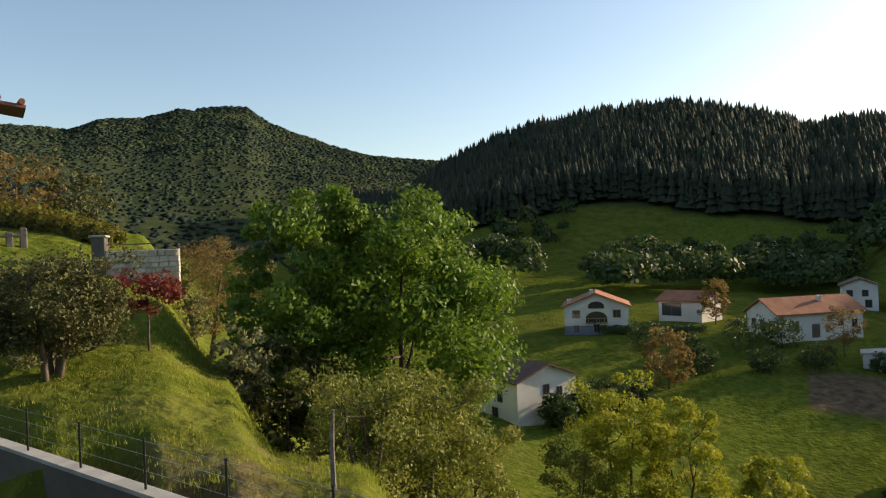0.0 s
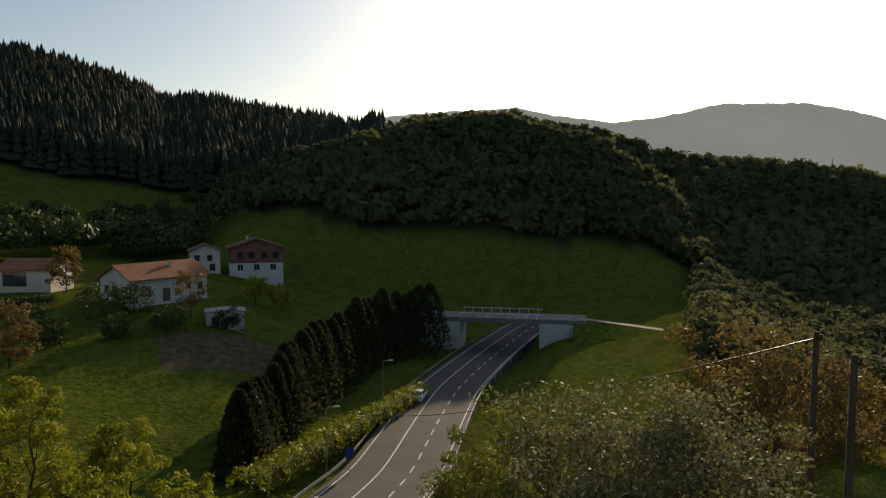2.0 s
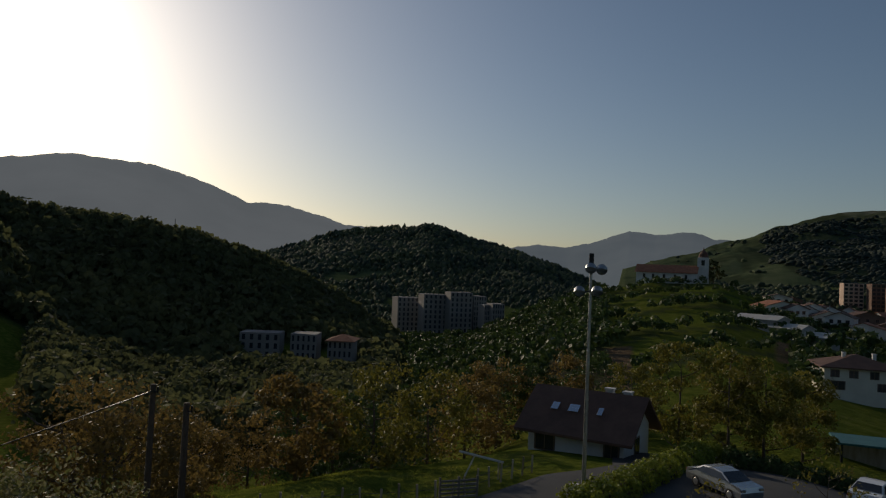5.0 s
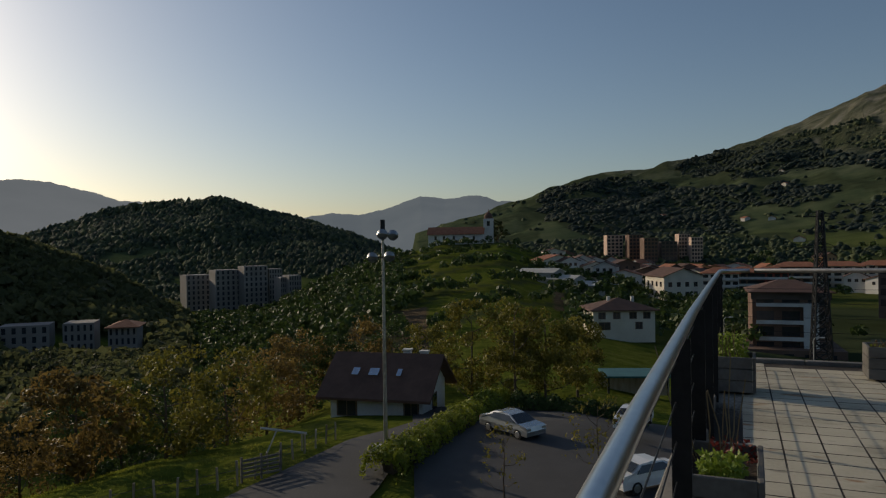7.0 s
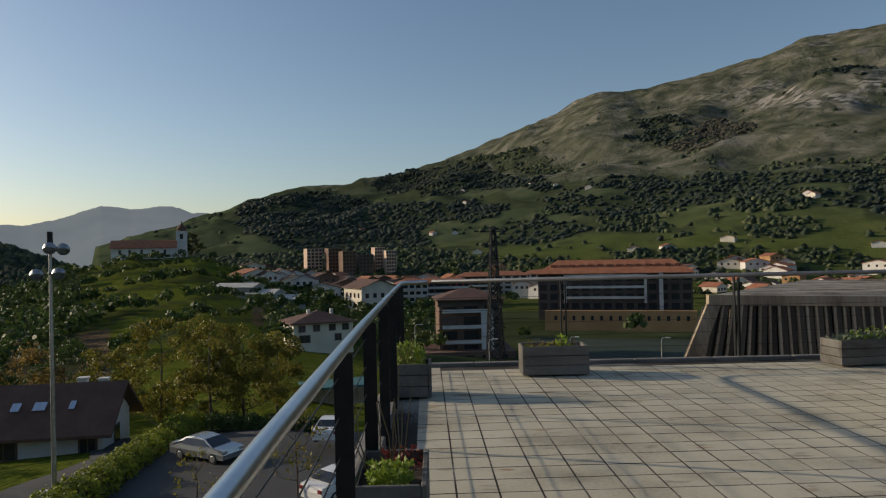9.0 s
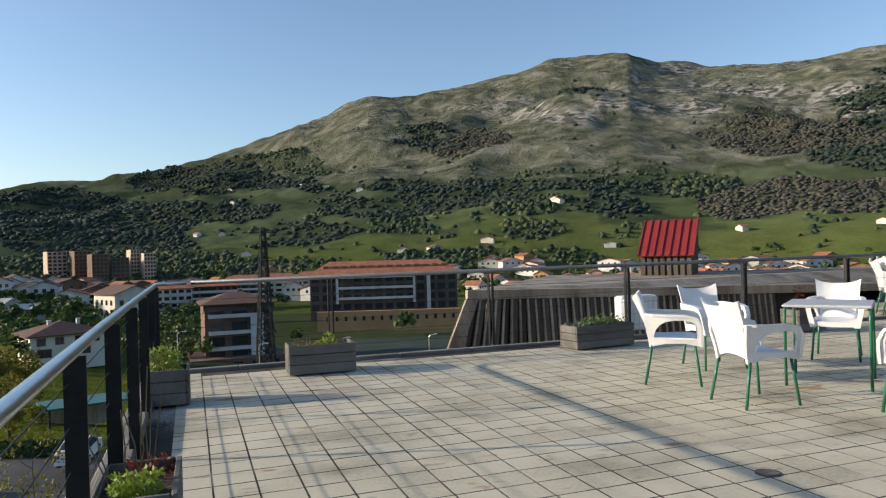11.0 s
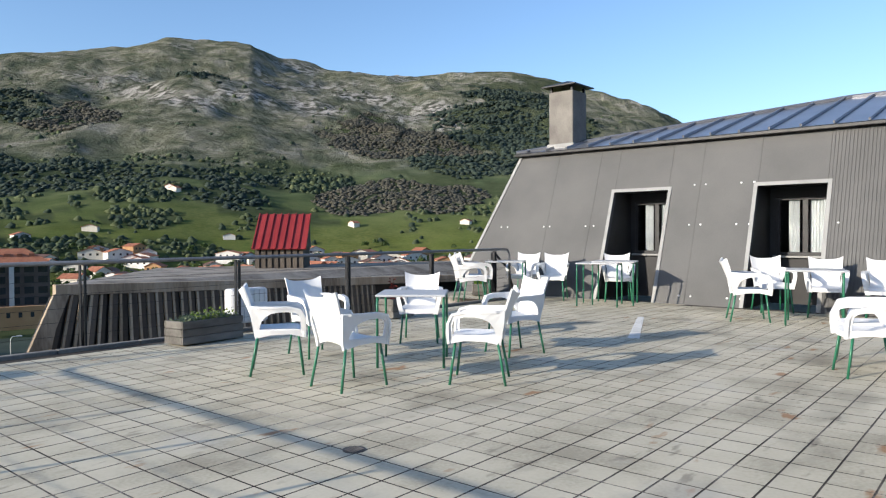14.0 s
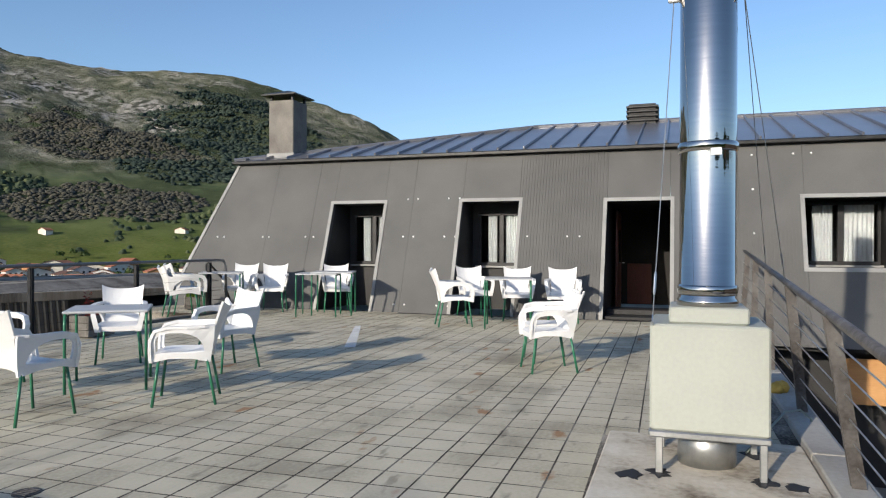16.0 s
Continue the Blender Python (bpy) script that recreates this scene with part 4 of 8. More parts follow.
# ---- single trees ----
def tree(x, y, z, height, crown, seed, leaf_mat, label, leaves=5000, leaf=0.2, low=0.25, lean=0.0, trunk=0.16, stems=1, flat=1.0, name="tree", group="", clumps=46):
    """A tree: tapered trunk, limbs and a crown of many leaves in uneven clumps."""
    rnd = np.random.default_rng(seed)
    t = thing(name, x, y, z, 0, label, "tree", group)
    wood = Mesh()
    ends = []
    cz, ch = height * (low + (1 - low) * 0.5), height * (1 - low) * 0.5
    for s in range(stems):
        a0 = rnd.uniform(0, 6.28)
        off = Vector((math.cos(a0), math.sin(a0), 0)) * (0.0 if stems == 1 else crown * 0.22)
        top = Vector((lean * height, 0, height * 0.82)) + off
        pts = [Vector((0, 0, -0.6)) + off * 0.25]
        for k in range(1, 6):
            f = k / 5
            pts.append(off * 0.25 + (top - off * 0.25) * f + Vector((rnd.normal(0, 0.05), rnd.normal(0, 0.05), 0)) * height * 0.15)
        wood.tube(pts, [trunk * (1 - 0.85 * k / 5) for k in range(6)], 7)
        for k in range(9):
            f = low * 0.7 + (0.85 - low * 0.7) * k / 9
            i = min(int(f * 5 / 0.82), 4)
            p = pts[i].lerp(pts[i + 1], min(max(f * 5 / 0.82 - i, 0), 1))
            a = a0 + k * 2.4 + rnd.uniform(-0.4, 0.4)
            reach = crown * rnd.uniform(0.32, 0.5) * (1.1 - 0.5 * f)
            e = p + Vector((math.cos(a) * reach, math.sin(a) * reach, height * rnd.uniform(0.06, 0.2)))
            mid = p.lerp(e, 0.5) + Vector((0, 0, -0.03 * height))
            wood.tube([p, mid, e], [trunk * 0.42 * (1 - 0.5 * f), trunk * 0.25, trunk * 0.07], 5)
            ends.append(e)
            for _ in range(2):
                e2 = e + Vector((rnd.normal(0, 1), rnd.normal(0, 1), rnd.uniform(0, 1))) * crown * 0.12
                wood.tube([p.lerp(e, 0.6), e2], [trunk * 0.12, trunk * 0.03], 4)
    part("trunk", wood, BARK, t, smooth=True)
    d = rnd.normal(0, 1, (clumps, 3))
    d /= np.linalg.norm(d, axis=1, keepdims=True)
    rad = rnd.uniform(0.45, 1.0, (clumps, 1)) ** 0.6
    centre = d * rad * np.array([crown / 2, crown / 2, ch * flat]) + np.array([lean * height * 0.8, 0, cz])
    centre = np.concatenate([centre, np.array([tuple(e) for e in ends])])
    size = rnd.uniform(0.55, 1.15, len(centre)) * crown * 0.13
    which = rnd.integers(0, len(centre), leaves)
    o = rnd.normal(0, 1, (leaves, 3))
    o /= np.linalg.norm(o, axis=1, keepdims=True)
    pos = centre[which] + o * (size[which] * rnd.uniform(0.25, 1.1, leaves) ** 0.5)[:, None] * np.array([1.15, 1.15, 0.8])
    nrm = o + rnd.normal(0, 0.7, o.shape)
    nrm /= np.linalg.norm(nrm, axis=1, keepdims=True)
    u = np.cross(nrm, rnd.normal(0, 1, o.shape))
    u /= np.linalg.norm(u, axis=1, keepdims=True)
    w = np.cross(nrm, u)
    q = (leaf * rnd.uniform(0.55, 1.3, leaves))[:, None]
    vs = np.stack([pos - u * q, pos - w * q * 0.5, pos + u * q, pos + w * q * 0.5], 1).reshape(-1, 3)
    part("crown", quads("crown", vs, np.arange(len(vs)).reshape(-1, 4), leaf_mat), None, t)
    return t


def tree_at(az, r, height, crown, seed, mat, label, base=None, **more):
    x, y, z = place(az, r)
    return tree(x, y, z if base is None else base, height, crown, seed, mat, label, **more)


tree_at(143.2, 38, 18.0, 11.0, 11, LEAF_GREEN, "large leafy green tree in the gully", leaves=46000, leaf=0.165, low=0.2, trunk=0.35, clumps=150, flat=1.05)
tree_at(150.2, 36, 15.8, 7.5, 12, LEAF_GREEN, "tall leafy green tree in the gully", leaves=20000, leaf=0.165, low=0.2, trunk=0.28, clumps=70)
tree_at(142.8, 27, 7.6, 6.0, 13, LEAF_WILLOW, "pale green bushy tree below the garden", leaves=24000, leaf=0.085, low=0.02, trunk=0.14, stems=3, clumps=70)
tree_at(138.8, 30, 7.4, 5.0, 14, LEAF_WILLOW, "pale green bushy tree below the garden", leaves=19000, leaf=0.085, low=0.02, trunk=0.14, stems=3, clumps=60)
tree_at(146.0, 24, 5.0, 5.0, 15, LEAF_WILLOW, "low pale green bush at the garden edge", leaves=11000, leaf=0.075, low=0.0, trunk=0.08, stems=3)
tree_at(168.9, 28, 4.2, 4.6, 16, LEAF_DARK, "round dark evergreen tree on the lawn", leaves=22000, leaf=0.075, low=0.22, trunk=0.13, stems=4, clumps=80)
tree_at(162.3, 30, 3.3, 3.0, 17, LEAF_RED, "small red-leaved tree on the lawn", leaves=1500, leaf=0.1, low=0.45, trunk=0.06, flat=0.8, clumps=18)
tree_at(158.4, 49, 8.0, 7.0, 18, LEAF_ORANGE, "orange-brown budding tree by the stone wall", leaves=11000, leaf=0.085, low=0.15, trunk=0.16, stems=2)
tree_at(154.0, 46, 6.5, 4.5, 19, LEAF_DARK, "dark green tree behind the lawn", leaves=3500, leaf=0.15, low=0.1, trunk=0.12)
tree_at(160.8, 44, 2.4, 2.6, 20, LEAF_DARK, "dark round shrub at the stone wall", leaves=1800, leaf=0.1, low=0.0, trunk=0.05)
tree_at(159.0, 44, 3.0, 1.8, 21, LEAF_PALE, "pale feathery shrub at the stone wall", leaves=1200, leaf=0.12, low=0.0, trunk=0.04)
tree_at(170.5, 60, 5.0, 7.0, 22, LEAF_ORANGE, "brownish hedge tree on the upper slope", leaves=2500, leaf=0.16, low=0.0, trunk=0.1)
tree_at(166.5, 62, 4.0, 5.0, 23, LEAF_DARK, "dark hedge tree on the upper slope", leaves=2200, leaf=0.16, low=0.0, trunk=0.1)
tree_at(155.8, 31, 3.2, 2.6, 24, LEAF_PALE, "pale tufted shrub at the slope edge", leaves=1500, leaf=0.12, low=0.0, trunk=0.05)
tree_at(152.5, 33, 6.0, 5.0, 25, LEAF_DARK, "dark shady bush in the gully", leaves=3600, leaf=0.15, low=0.0, trunk=0.1)
tree_at(125.6, 50, 11.5, 6.2, 31, LEAF_YELLOW, "yellow-green leafy tree on the valley slope", leaves=13000, leaf=0.125, low=0.15, trunk=0.15, stems=2, clumps=56)
tree_at(121.0, 52, 11.0, 5.6, 32, LEAF_YELLOW, "yellow-green leafy tree on the valley slope", leaves=11000, leaf=0.125, low=0.15, trunk=0.15, stems=2, clumps=50)
tree_at(114.6, 48, 9.5, 4.6, 33, LEAF_YELLOW, "yellow-green leafy tree above the meadow", leaves=8000, leaf=0.125, low=0.1, trunk=0.13, stems=2)
tree_at(117.5, 44, 6.5, 4.6, 34, LEAF_YELLOW, "yellow-green young tree above the meadow", leaves=3200, leaf=0.15, low=0.05, trunk=0.1, stems=2)
tree_at(110.5, 46, 6.5, 4.2, 35, LEAF_YELLOW, "yellow-green young tree above the meadow", leaves=2800, leaf=0.15, low=0.05, trunk=0.1, stems=2)
tree_at(129.5, 47, 7.0, 5.0, 36, LEAF_WILLOW, "pale green bushy tree on the slope", leaves=9000, leaf=0.11, low=0.0, trunk=0.1, stems=2)
tree_at(121.9, 108, 9.0, 7.0, 41, LEAF_ORANGE, "orange spring tree in the meadow", leaves=4500, leaf=0.2, low=0.08, trunk=0.15)
tree_at(118.3, 146, 9.0, 6.0, 42, LEAF_ORANGE, "orange spring tree between the farmhouses", leaves=2500, leaf=0.24, low=0.15, trunk=0.15)
tree_at(109.8, 130, 8.5, 6.0, 43, LEAF_ORANGE, "pinkish brown tree before the farmhouse", leaves=1500, leaf=0.2, low=0.25, trunk=0.15)
tree_at(105.0, 150, 6.0, 6.0, 44, LEAF_YELLOW, "low leafy fruit tree by the track", leaves=1800, leaf=0.24, low=0.2, trunk=0.14)
tree_at(103.2, 150, 5.5, 5.5, 45, LEAF_YELLOW, "low leafy fruit tree by the track", leaves=1600, leaf=0.24, low=0.2, trunk=0.14)
for i, (az, r, h, c) in enumerate(((123.5, 128, 5, 7), (120.6, 122, 4.5, 6), (116.0, 128, 6, 8), (113.8, 132, 5, 7), (119.3, 116, 4, 5), (127.5, 96, 5, 7), (130.2, 88, 3.6, 4), (111.5, 122, 4, 6), (107.2, 124, 3.5, 5), (114.8, 118, 4, 6))):
    tree_at(az, r, h, c, 50 + i, HEDGE_LEAF, "green bushy tree near the farmhouses", leaves=1700, leaf=0.22, low=0.0, trunk=0.12, group="trees near the farmhouses")
tree_at(65.0, 44, 9.8, 11.0, 61, LEAF_ORANGE, "large orange-brown tree on the slope", leaves=18000, leaf=0.15, low=0.04, trunk=0.25, stems=3, clumps=80)
tree_at(59.0, 56, 7.0, 6.0, 62, LEAF_ORANGE, "orange-brown tree on the slope", leaves=8000, leaf=0.13, low=0.12, trunk=0.2, stems=2)
for i, (az, r, top, c) in enumerate(((84.0, 27, -6.3, 5.0), (79.0, 25, -5.0, 6.0), (73.5, 24, -4.6, 6.5), (68.5, 23, -4.4, 6.0), (76.0, 21, -6.2, 5.5), (88.0, 30, -9.2, 4.5))):
    base = place(az, r)[2]
    tree_at(az, r, top - base, c, 63 + i, LEAF_WILLOW if i in (0, 5) else BLOSSOM, "bushy tree with pale blossom below the terrace" if i not in (0, 5) else "leafy young tree below the terrace", leaves=11000, leaf=0.1, low=0.1, trunk=0.1, stems=4, clumps=90, group="blossoming trees below the terrace")
for i, (az, r, h, c, m) in enumerate(((51.4, 49.5, 7.4, 6, LEAF_ORANGE), (45.4, 54, 7.6, 8, LEAF_OCHRE), (48.5, 64, 8.5, 7, HEDGE_LEAF), (41.0, 62, 9, 8, LEAF_OCHRE), (38.0, 72, 9, 8, LEAF_ORANGE), (35.5, 78, 10, 8, LEAF_ORANGE), (32.8, 80, 9, 7, HEDGE_LEAF), (42.0, 84, 10, 9, HEDGE_LEAF), (47.0, 86, 11, 9, HEDGE_LEAF), (55.0, 80, 10, 9, LEAF_ORANGE), (30.3, 86, 9, 8, LEAF_ORANGE), (28.0, 92, 9, 8, HEDGE_LEAF), (62.0, 70, 9, 8, LEAF_OCHRE), (50.5, 72, 10, 8, HEDGE_LEAF))):
    tree_at(az, r, h, c, 70 + i, m, "leafy spring tree in the dim gully", leaves=3400, leaf=0.2, low=0.05, trunk=0.16, group="trees of the gully")
for i, (az, r, h, c) in enumerate(((21.5, 68, 10, 7), (18.0, 62, 9.5, 6.5), (15.5, 66, 9, 6.5), (13.0, 72, 8, 6), (25.0, 78, 8, 7))):
    tree_at(az, r, h, c, 90 + i, LEAF_OCHRE, "yellow-green trees beyond the car park" if i < 4 else "yellow-green tree behind the chalet", leaves=4800, leaf=0.17, low=0.08, trunk=0.15, group="trees beyond the car park")
# dark shrubs round the house in the hollow
for i, (az, r, h, c) in enumerate(((130.6, 89, 4.6, 4.2), (128.9, 93, 3.6, 4.0), (126.0, 99, 3.8, 4.4), (124.0, 101, 3.4, 3.8))):
    tree_at(az, r, h, c, 130 + i, HEDGE_LEAF, "dark green shrub beside the house in the hollow", leaves=2600, leaf=0.2, low=0.04, trunk=0.08, group="shrubs in the hollow")
# dark clipped firs along the road
for i in range(30):
    f = i / 29
    az, r = 91.3 + 14.9 * f ** 0.85, 138 - 68 * f
    x, y, z = place(az, r)
    h = (13.0 - 5.0 * f) * (0.88 + 0.24 * random.random())
    fir = thing("fir", x, y, z, 0, "dark dense fir in the row along the road", "tree", "firs along the road")
    part("trunk", Mesh().tube([(0, 0, -0.5), (0, 0, h * 0.8)], [0.18, 0.04], 6), BARK, fir)
    rnd = np.random.default_rng(200 + i)
    n = 1900
    t = rnd.random(n) ** 0.8
    a = rnd.uniform(0, 6.28, n)
    rr = h * (0.31 + 0.03 * math.sin(i * 2.3)) * (1 - t) ** 0.6 * rnd.uniform(0.7, 1.12, n) + 0.1
    pos = np.stack([np.cos(a) * rr, np.sin(a) * rr, t * h], -1)
    d = np.stack([np.cos(a), np.sin(a), rnd.normal(0.3, 0.5, n)], -1) + rnd.normal(0, 0.3, (n, 3))
    d /= np.linalg.norm(d, axis=1, keepdims=True)
    u = np.cross(d, rnd.normal(0, 1, (n, 3)))
    u /= np.linalg.norm(u, axis=1, keepdims=True)
    q = rnd.uniform(0.25, 0.55, n)[:, None]
    vs = np.stack([pos - u * q * 0.5, pos + d * q * 0.6, pos + u * q * 0.5, pos - d * q * 0.5 - np.array([0, 0, 0.2])], 1).reshape(-1, 3)
    part("crown", quads("crown", vs, np.arange(len(vs)).reshape(-1, 4), FIR_LEAF), None, fir)

# ---- roof terrace ----
LEFT, BACK, FRONT, WALL, LEAN_IN = -0.62, -0.86, 8.95, 13.4, 0.36
fm = Mesh()
fm.box(LEFT, WALL, BACK, FRONT, -0.3, -0.0016).box(11.9, WALL, FRONT, 11.3, -0.3, -0.0016)
floor = tagged(part("floor", fm, JOINT), "roof terrace of grey concrete tiles with dark joints", "terrace", kind="structure")
hm = Mesh().box(LEFT + 0.15, 2.4, BACK - 3.0, FRONT - 0.15, -11.4, -0.31).box(2.4, 26, BACK + 0.05, FRONT - 0.15, -11.4, -0.31).box(11.9, 26, FRONT - 0.15, 11.2, -11.4, -0.31)
tagged(part("wall_house", hm, CONCRETE), "grey concrete storeys under the roof terrace", "wall", kind="structure")
well = Mesh().box(2.4, 26, -9, BACK + 0.04, -11.4, -2.9)
tagged(part("floor_courtyard", well, CONCRETE), "sunken grey courtyard beside the terrace", "courtyard", kind="structure")

# out of view; added so that the polished flue reflects something dark
tagged(part("wall_unseen", Mesh().box(-1.0, 16, -12.6, -12.3, -11.4, 3.6), DARK_WALL), "unseen dark wall added beyond the courtyard", "wall", kind="structure")

# kerbs
cm = Mesh()
for k in range(13):
    cm.box(LEFT + k * 0.98, LEFT + k * 0.98 + 0.97, 8.84, 8.95, -0.05, 0.045, b=0.008)
tagged(part("kerb_front", cm, KERB_STONE), "low grey concrete kerb along the terrace edge", "kerb", kind="structure")
cm = Mesh()
for k in range(9):
    cm.box(LEFT - 0.02, -0.46, BACK + k * 1.05, BACK + k * 1.05 + 1.04, -0.05, 0.09, b=0.01)
tagged(part("kerb_left", cm, KERB_STONE), "low grey concrete coping under the side rail", "kerb", kind="structure")
cm = Mesh()
for k in range(11):
    cm.box(2.0 + k * 1.02, 3.01 + k * 1.02, BACK - 0.02, -0.66, -0.05, 0.06, b=0.01)
tagged(part("kerb_back", cm, CONCRETE), "low whitish concrete coping beside the courtyard", "kerb", kind="structure")
tagged(part("concrete_pad", Mesh().box(3.0, 5.34, -0.65, 0.6, -0.05, 0.03, b=0.012), PAD), "stained pale concrete pad under the flue", "concrete pad", kind="structure")


# rails
def rail_post(bm_x, bm_y, parent, along, foot=0.0, shift=(0, 0), wide=0.028, top=1.02, mat=None, bars=(-1, 1)):
    """A pair of flat dark bars that carries the handrail."""
    m = Mesh()
    ax, ay = along
    for s in bars:
        cx, cy = bm_x + ax * 0.028 * s, bm_y + ay * 0.028 * s
        hx, hy = (0.006, wide) if ax else (wide, 0.006)
        vs = []
        for z, f in ((foot, 0), (top, 1)):
            x, y = cx + shift[0] * f, cy + shift[1] * f
            vs += [(x - hx, y - hy, z), (x + hx, y - hy, z), (x + hx, y + hy, z), (x - hx, y + hy, z)]
        m.add(vs, [(3, 2, 1, 0), (4, 5, 6, 7), (0, 1, 5, 4), (1, 2, 6, 5), (2, 3, 7, 6), (3, 0, 4, 7)])
    part("post", m, mat or DARK_STEEL, parent)


side_rail = thing("side_railing", -0.45, 0, 0, label="dark steel railing with bright round handrail and wires", category="railing")
part("handrail", Mesh().tube([(0.135, -0.8, 1.045), (0.1, 0.6, 1.045), (0.066, 1.6, 1.045), (0.015, 3.7, 1.045), (-0.025, 6.2, 1.045), (-0.055, 8.5, 1.045), (-0.03, 8.7, 1.045), (0.06, 8.82, 1.045), (0.25, 8.86, 1.045)], 0.0225, 14), BRIGHT_STEEL, side_rail, "bright brushed steel handrail", True)
for y in (2.9, 4.1, 5.3, 6.5, 7.6, 8.5):
    rail_post(0.075 - 0.016 * y, y, side_rail, (0, 1), 0.02, wide=0.036, bars=(0,))
for z in (0.18, 0.33, 0.48, 0.63, 0.78, 0.93):
    part("wire", Mesh().tube([(0.08, -0.7, z), (-0.1, 8.6, z)], 0.0028, 6), DARK_STEEL, side_rail)

front_rail = thing("front_railing", 0, 8.86, 0, label="dark steel railing with slim handrail before the valley", category="railing")
part("handrail", Mesh().tube([(-0.15, 0, 1.045), (12.0, 0, 1.06), (12.22, 0.02, 1.05), (12.3, 0.02, 0.95), (12.32, 0.02, 0.02)], 0.026, 10), GREY_STEEL, front_rail, smooth=True)
for x in (1.46, 3.59, 5.69, 7.75, 9.8, 11.75):
    rail_post(x, 0, front_rail, (1, 0), 0.06)
for z in (0.2, 0.36, 0.52, 0.68, 0.84):
    part("wire", Mesh().tube([(-0.3, 0, z), (12.3, 0, z)], 0.0022, 5), DARK_STEEL, front_rail)

stair_rail = thing("stair_railing", 12.4, 9.4, 0, label="dark steel rail sloping down along the stair", category="railing")
part("handrail", Mesh().tube([(0.12, 0.1, 0.05), (0.1, 0.1, 0.95), (0.16, 0.1, 1.0), (0.55, 0.0, 0.62), (0.75, -0.05, 0.05)], 0.024, 8), DARK_STEEL, stair_rail, smooth=True)
for z in (0.2, 0.4, 0.6, 0.8):
    part("wire", Mesh().tube([(0.1, 0.1, z), (0.35 + (0.8 - z) * 0.4, 0.05, z)], 0.006, 5), DARK_STEEL, stair_rail)

back_rail = thing("courtyard_railing", 0, -0.8, 0, label="weathered dark steel railing with wires beside the courtyard", category="railing")


def back_line(x, f=1.0):
    """A point of the courtyard rail's leaning plane; f: 0 at the coping, 1 at the handrail."""
    return (x, (0.19 - 0.033 * (x - 4.22)) * f, 0.03 + (0.97 + 0.0334 * (x - 4.22)) * f)


part("handrail", Mesh().tube([back_line(-0.3), back_line(6), back_line(12.7)], 0.026, 10), RUSTY_STEEL, back_rail, "grey worn round handrail", True)
for x in (0.7, 2.55, 4.45, 6.3, 8.3, 10.2, 12.0):
    m = Mesh()
    for s_ in (-1, 1):
        (x0, y0, z0), (x1, y1, z1) = back_line(x), back_line(x - 0.22)
        vs = []
        for px, py, pz in ((x, 0.0, 0.0), (x - 0.22, y1, z1 - 0.01)):
            cx = px + s_ * 0.022
            vs += [(cx - 0.006, py - 0.035, pz), (cx + 0.006, py - 0.035, pz), (cx + 0.006, py + 0.035, pz), (cx - 0.006, py + 0.035, pz)]
        m.add(vs, [(3, 2, 1, 0), (4, 5, 6, 7), (0, 1, 5, 4), (1, 2, 6, 5), (2, 3, 7, 6), (3, 0, 4, 7)])
    part("post", m, RUSTY_STEEL, back_rail)
for k in range(6):
    f = 0.15 + 0.14 * k
    part("wire", Mesh().tube([back_line(-0.3, f), back_line(12.7, f)], 0.0045, 5), GALVANISED, back_rail)


# ---- leaning wall of the upper storey ----
def lean_x(z, off=0.0):
    return WALL + LEAN_IN * z + off


def lean_box(m, y0, y1, z0, z1, out=0.0, thick=0.1):
    """A slab in the leaning wall; out: how far it stands proud towards the terrace."""
    vs = [(lean_x(z, o), y, z) for z in (z0, z1) for o, y in ((-out, y0), (thick, y0), (thick, y1), (-out, y1))]
    return m.add(vs, [(3, 2, 1, 0), (4, 5, 6, 7), (0, 1, 5, 4), (1, 2, 6, 5), (2, 3, 7, 6), (3, 0, 4, 7)])


wall_east = thing("wall_east", label="leaning wall of grey fibre-cement sheets with white bolts", category="wall", kind="structure")
TOP = 3.3


def sheet(y0, y1, z0, z1, gable=False):
    m = Mesh()
    if gable:
        vs = []
        for z in (z0, z1):
            yg = 11.28 - 0.355 * z
            vs += [(lean_x(z), y0, z), (lean_x(z, 0.1), y0, z), (lean_x(z, 0.1), yg, z), (lean_x(z), yg, z)]
        m.add(vs, [(3, 2, 1, 0), (4, 5, 6, 7), (0, 1, 5, 4), (1, 2, 6, 5), (2, 3, 7, 6), (3, 0, 4, 7)])
    else:
        lean_box(m, y0, y1, z0, z1)
    part("sheet", m, WALL_SHEET, wall_east)


J = 0.004
sheet(9.0 + J, 11, -0.3, TOP, True)
sheet(7.89 + J, 9.0, -0.3, TOP)
sheet(7.42, 7.89, -0.3, TOP)
sheet(6.2 + J, 7.42 - J, 2.28, TOP)
sheet(5.54 + J, 6.2, -0.3, TOP)
sheet(4.43, 5.54, -0.3, TOP)
sheet(3.22 + J, 4.43 - J, 2.28, TOP)
sheet(0.29 + J, 1.47 - J, 2.24, TOP)
sheet(-0.9, 0.29, -3.0, TOP)
sheet(-2.0 + J, -0.9 - J, -0.33, TOP)
sheet(-3.4 + J, -2.0, -0.33, 1.0)
sheet(-3.4 + J, -2.0, 2.24 + J, TOP)
sheet(-6, -3.4, -0.33, TOP)
sheet(-9, -6 - J, -0.33, TOP)
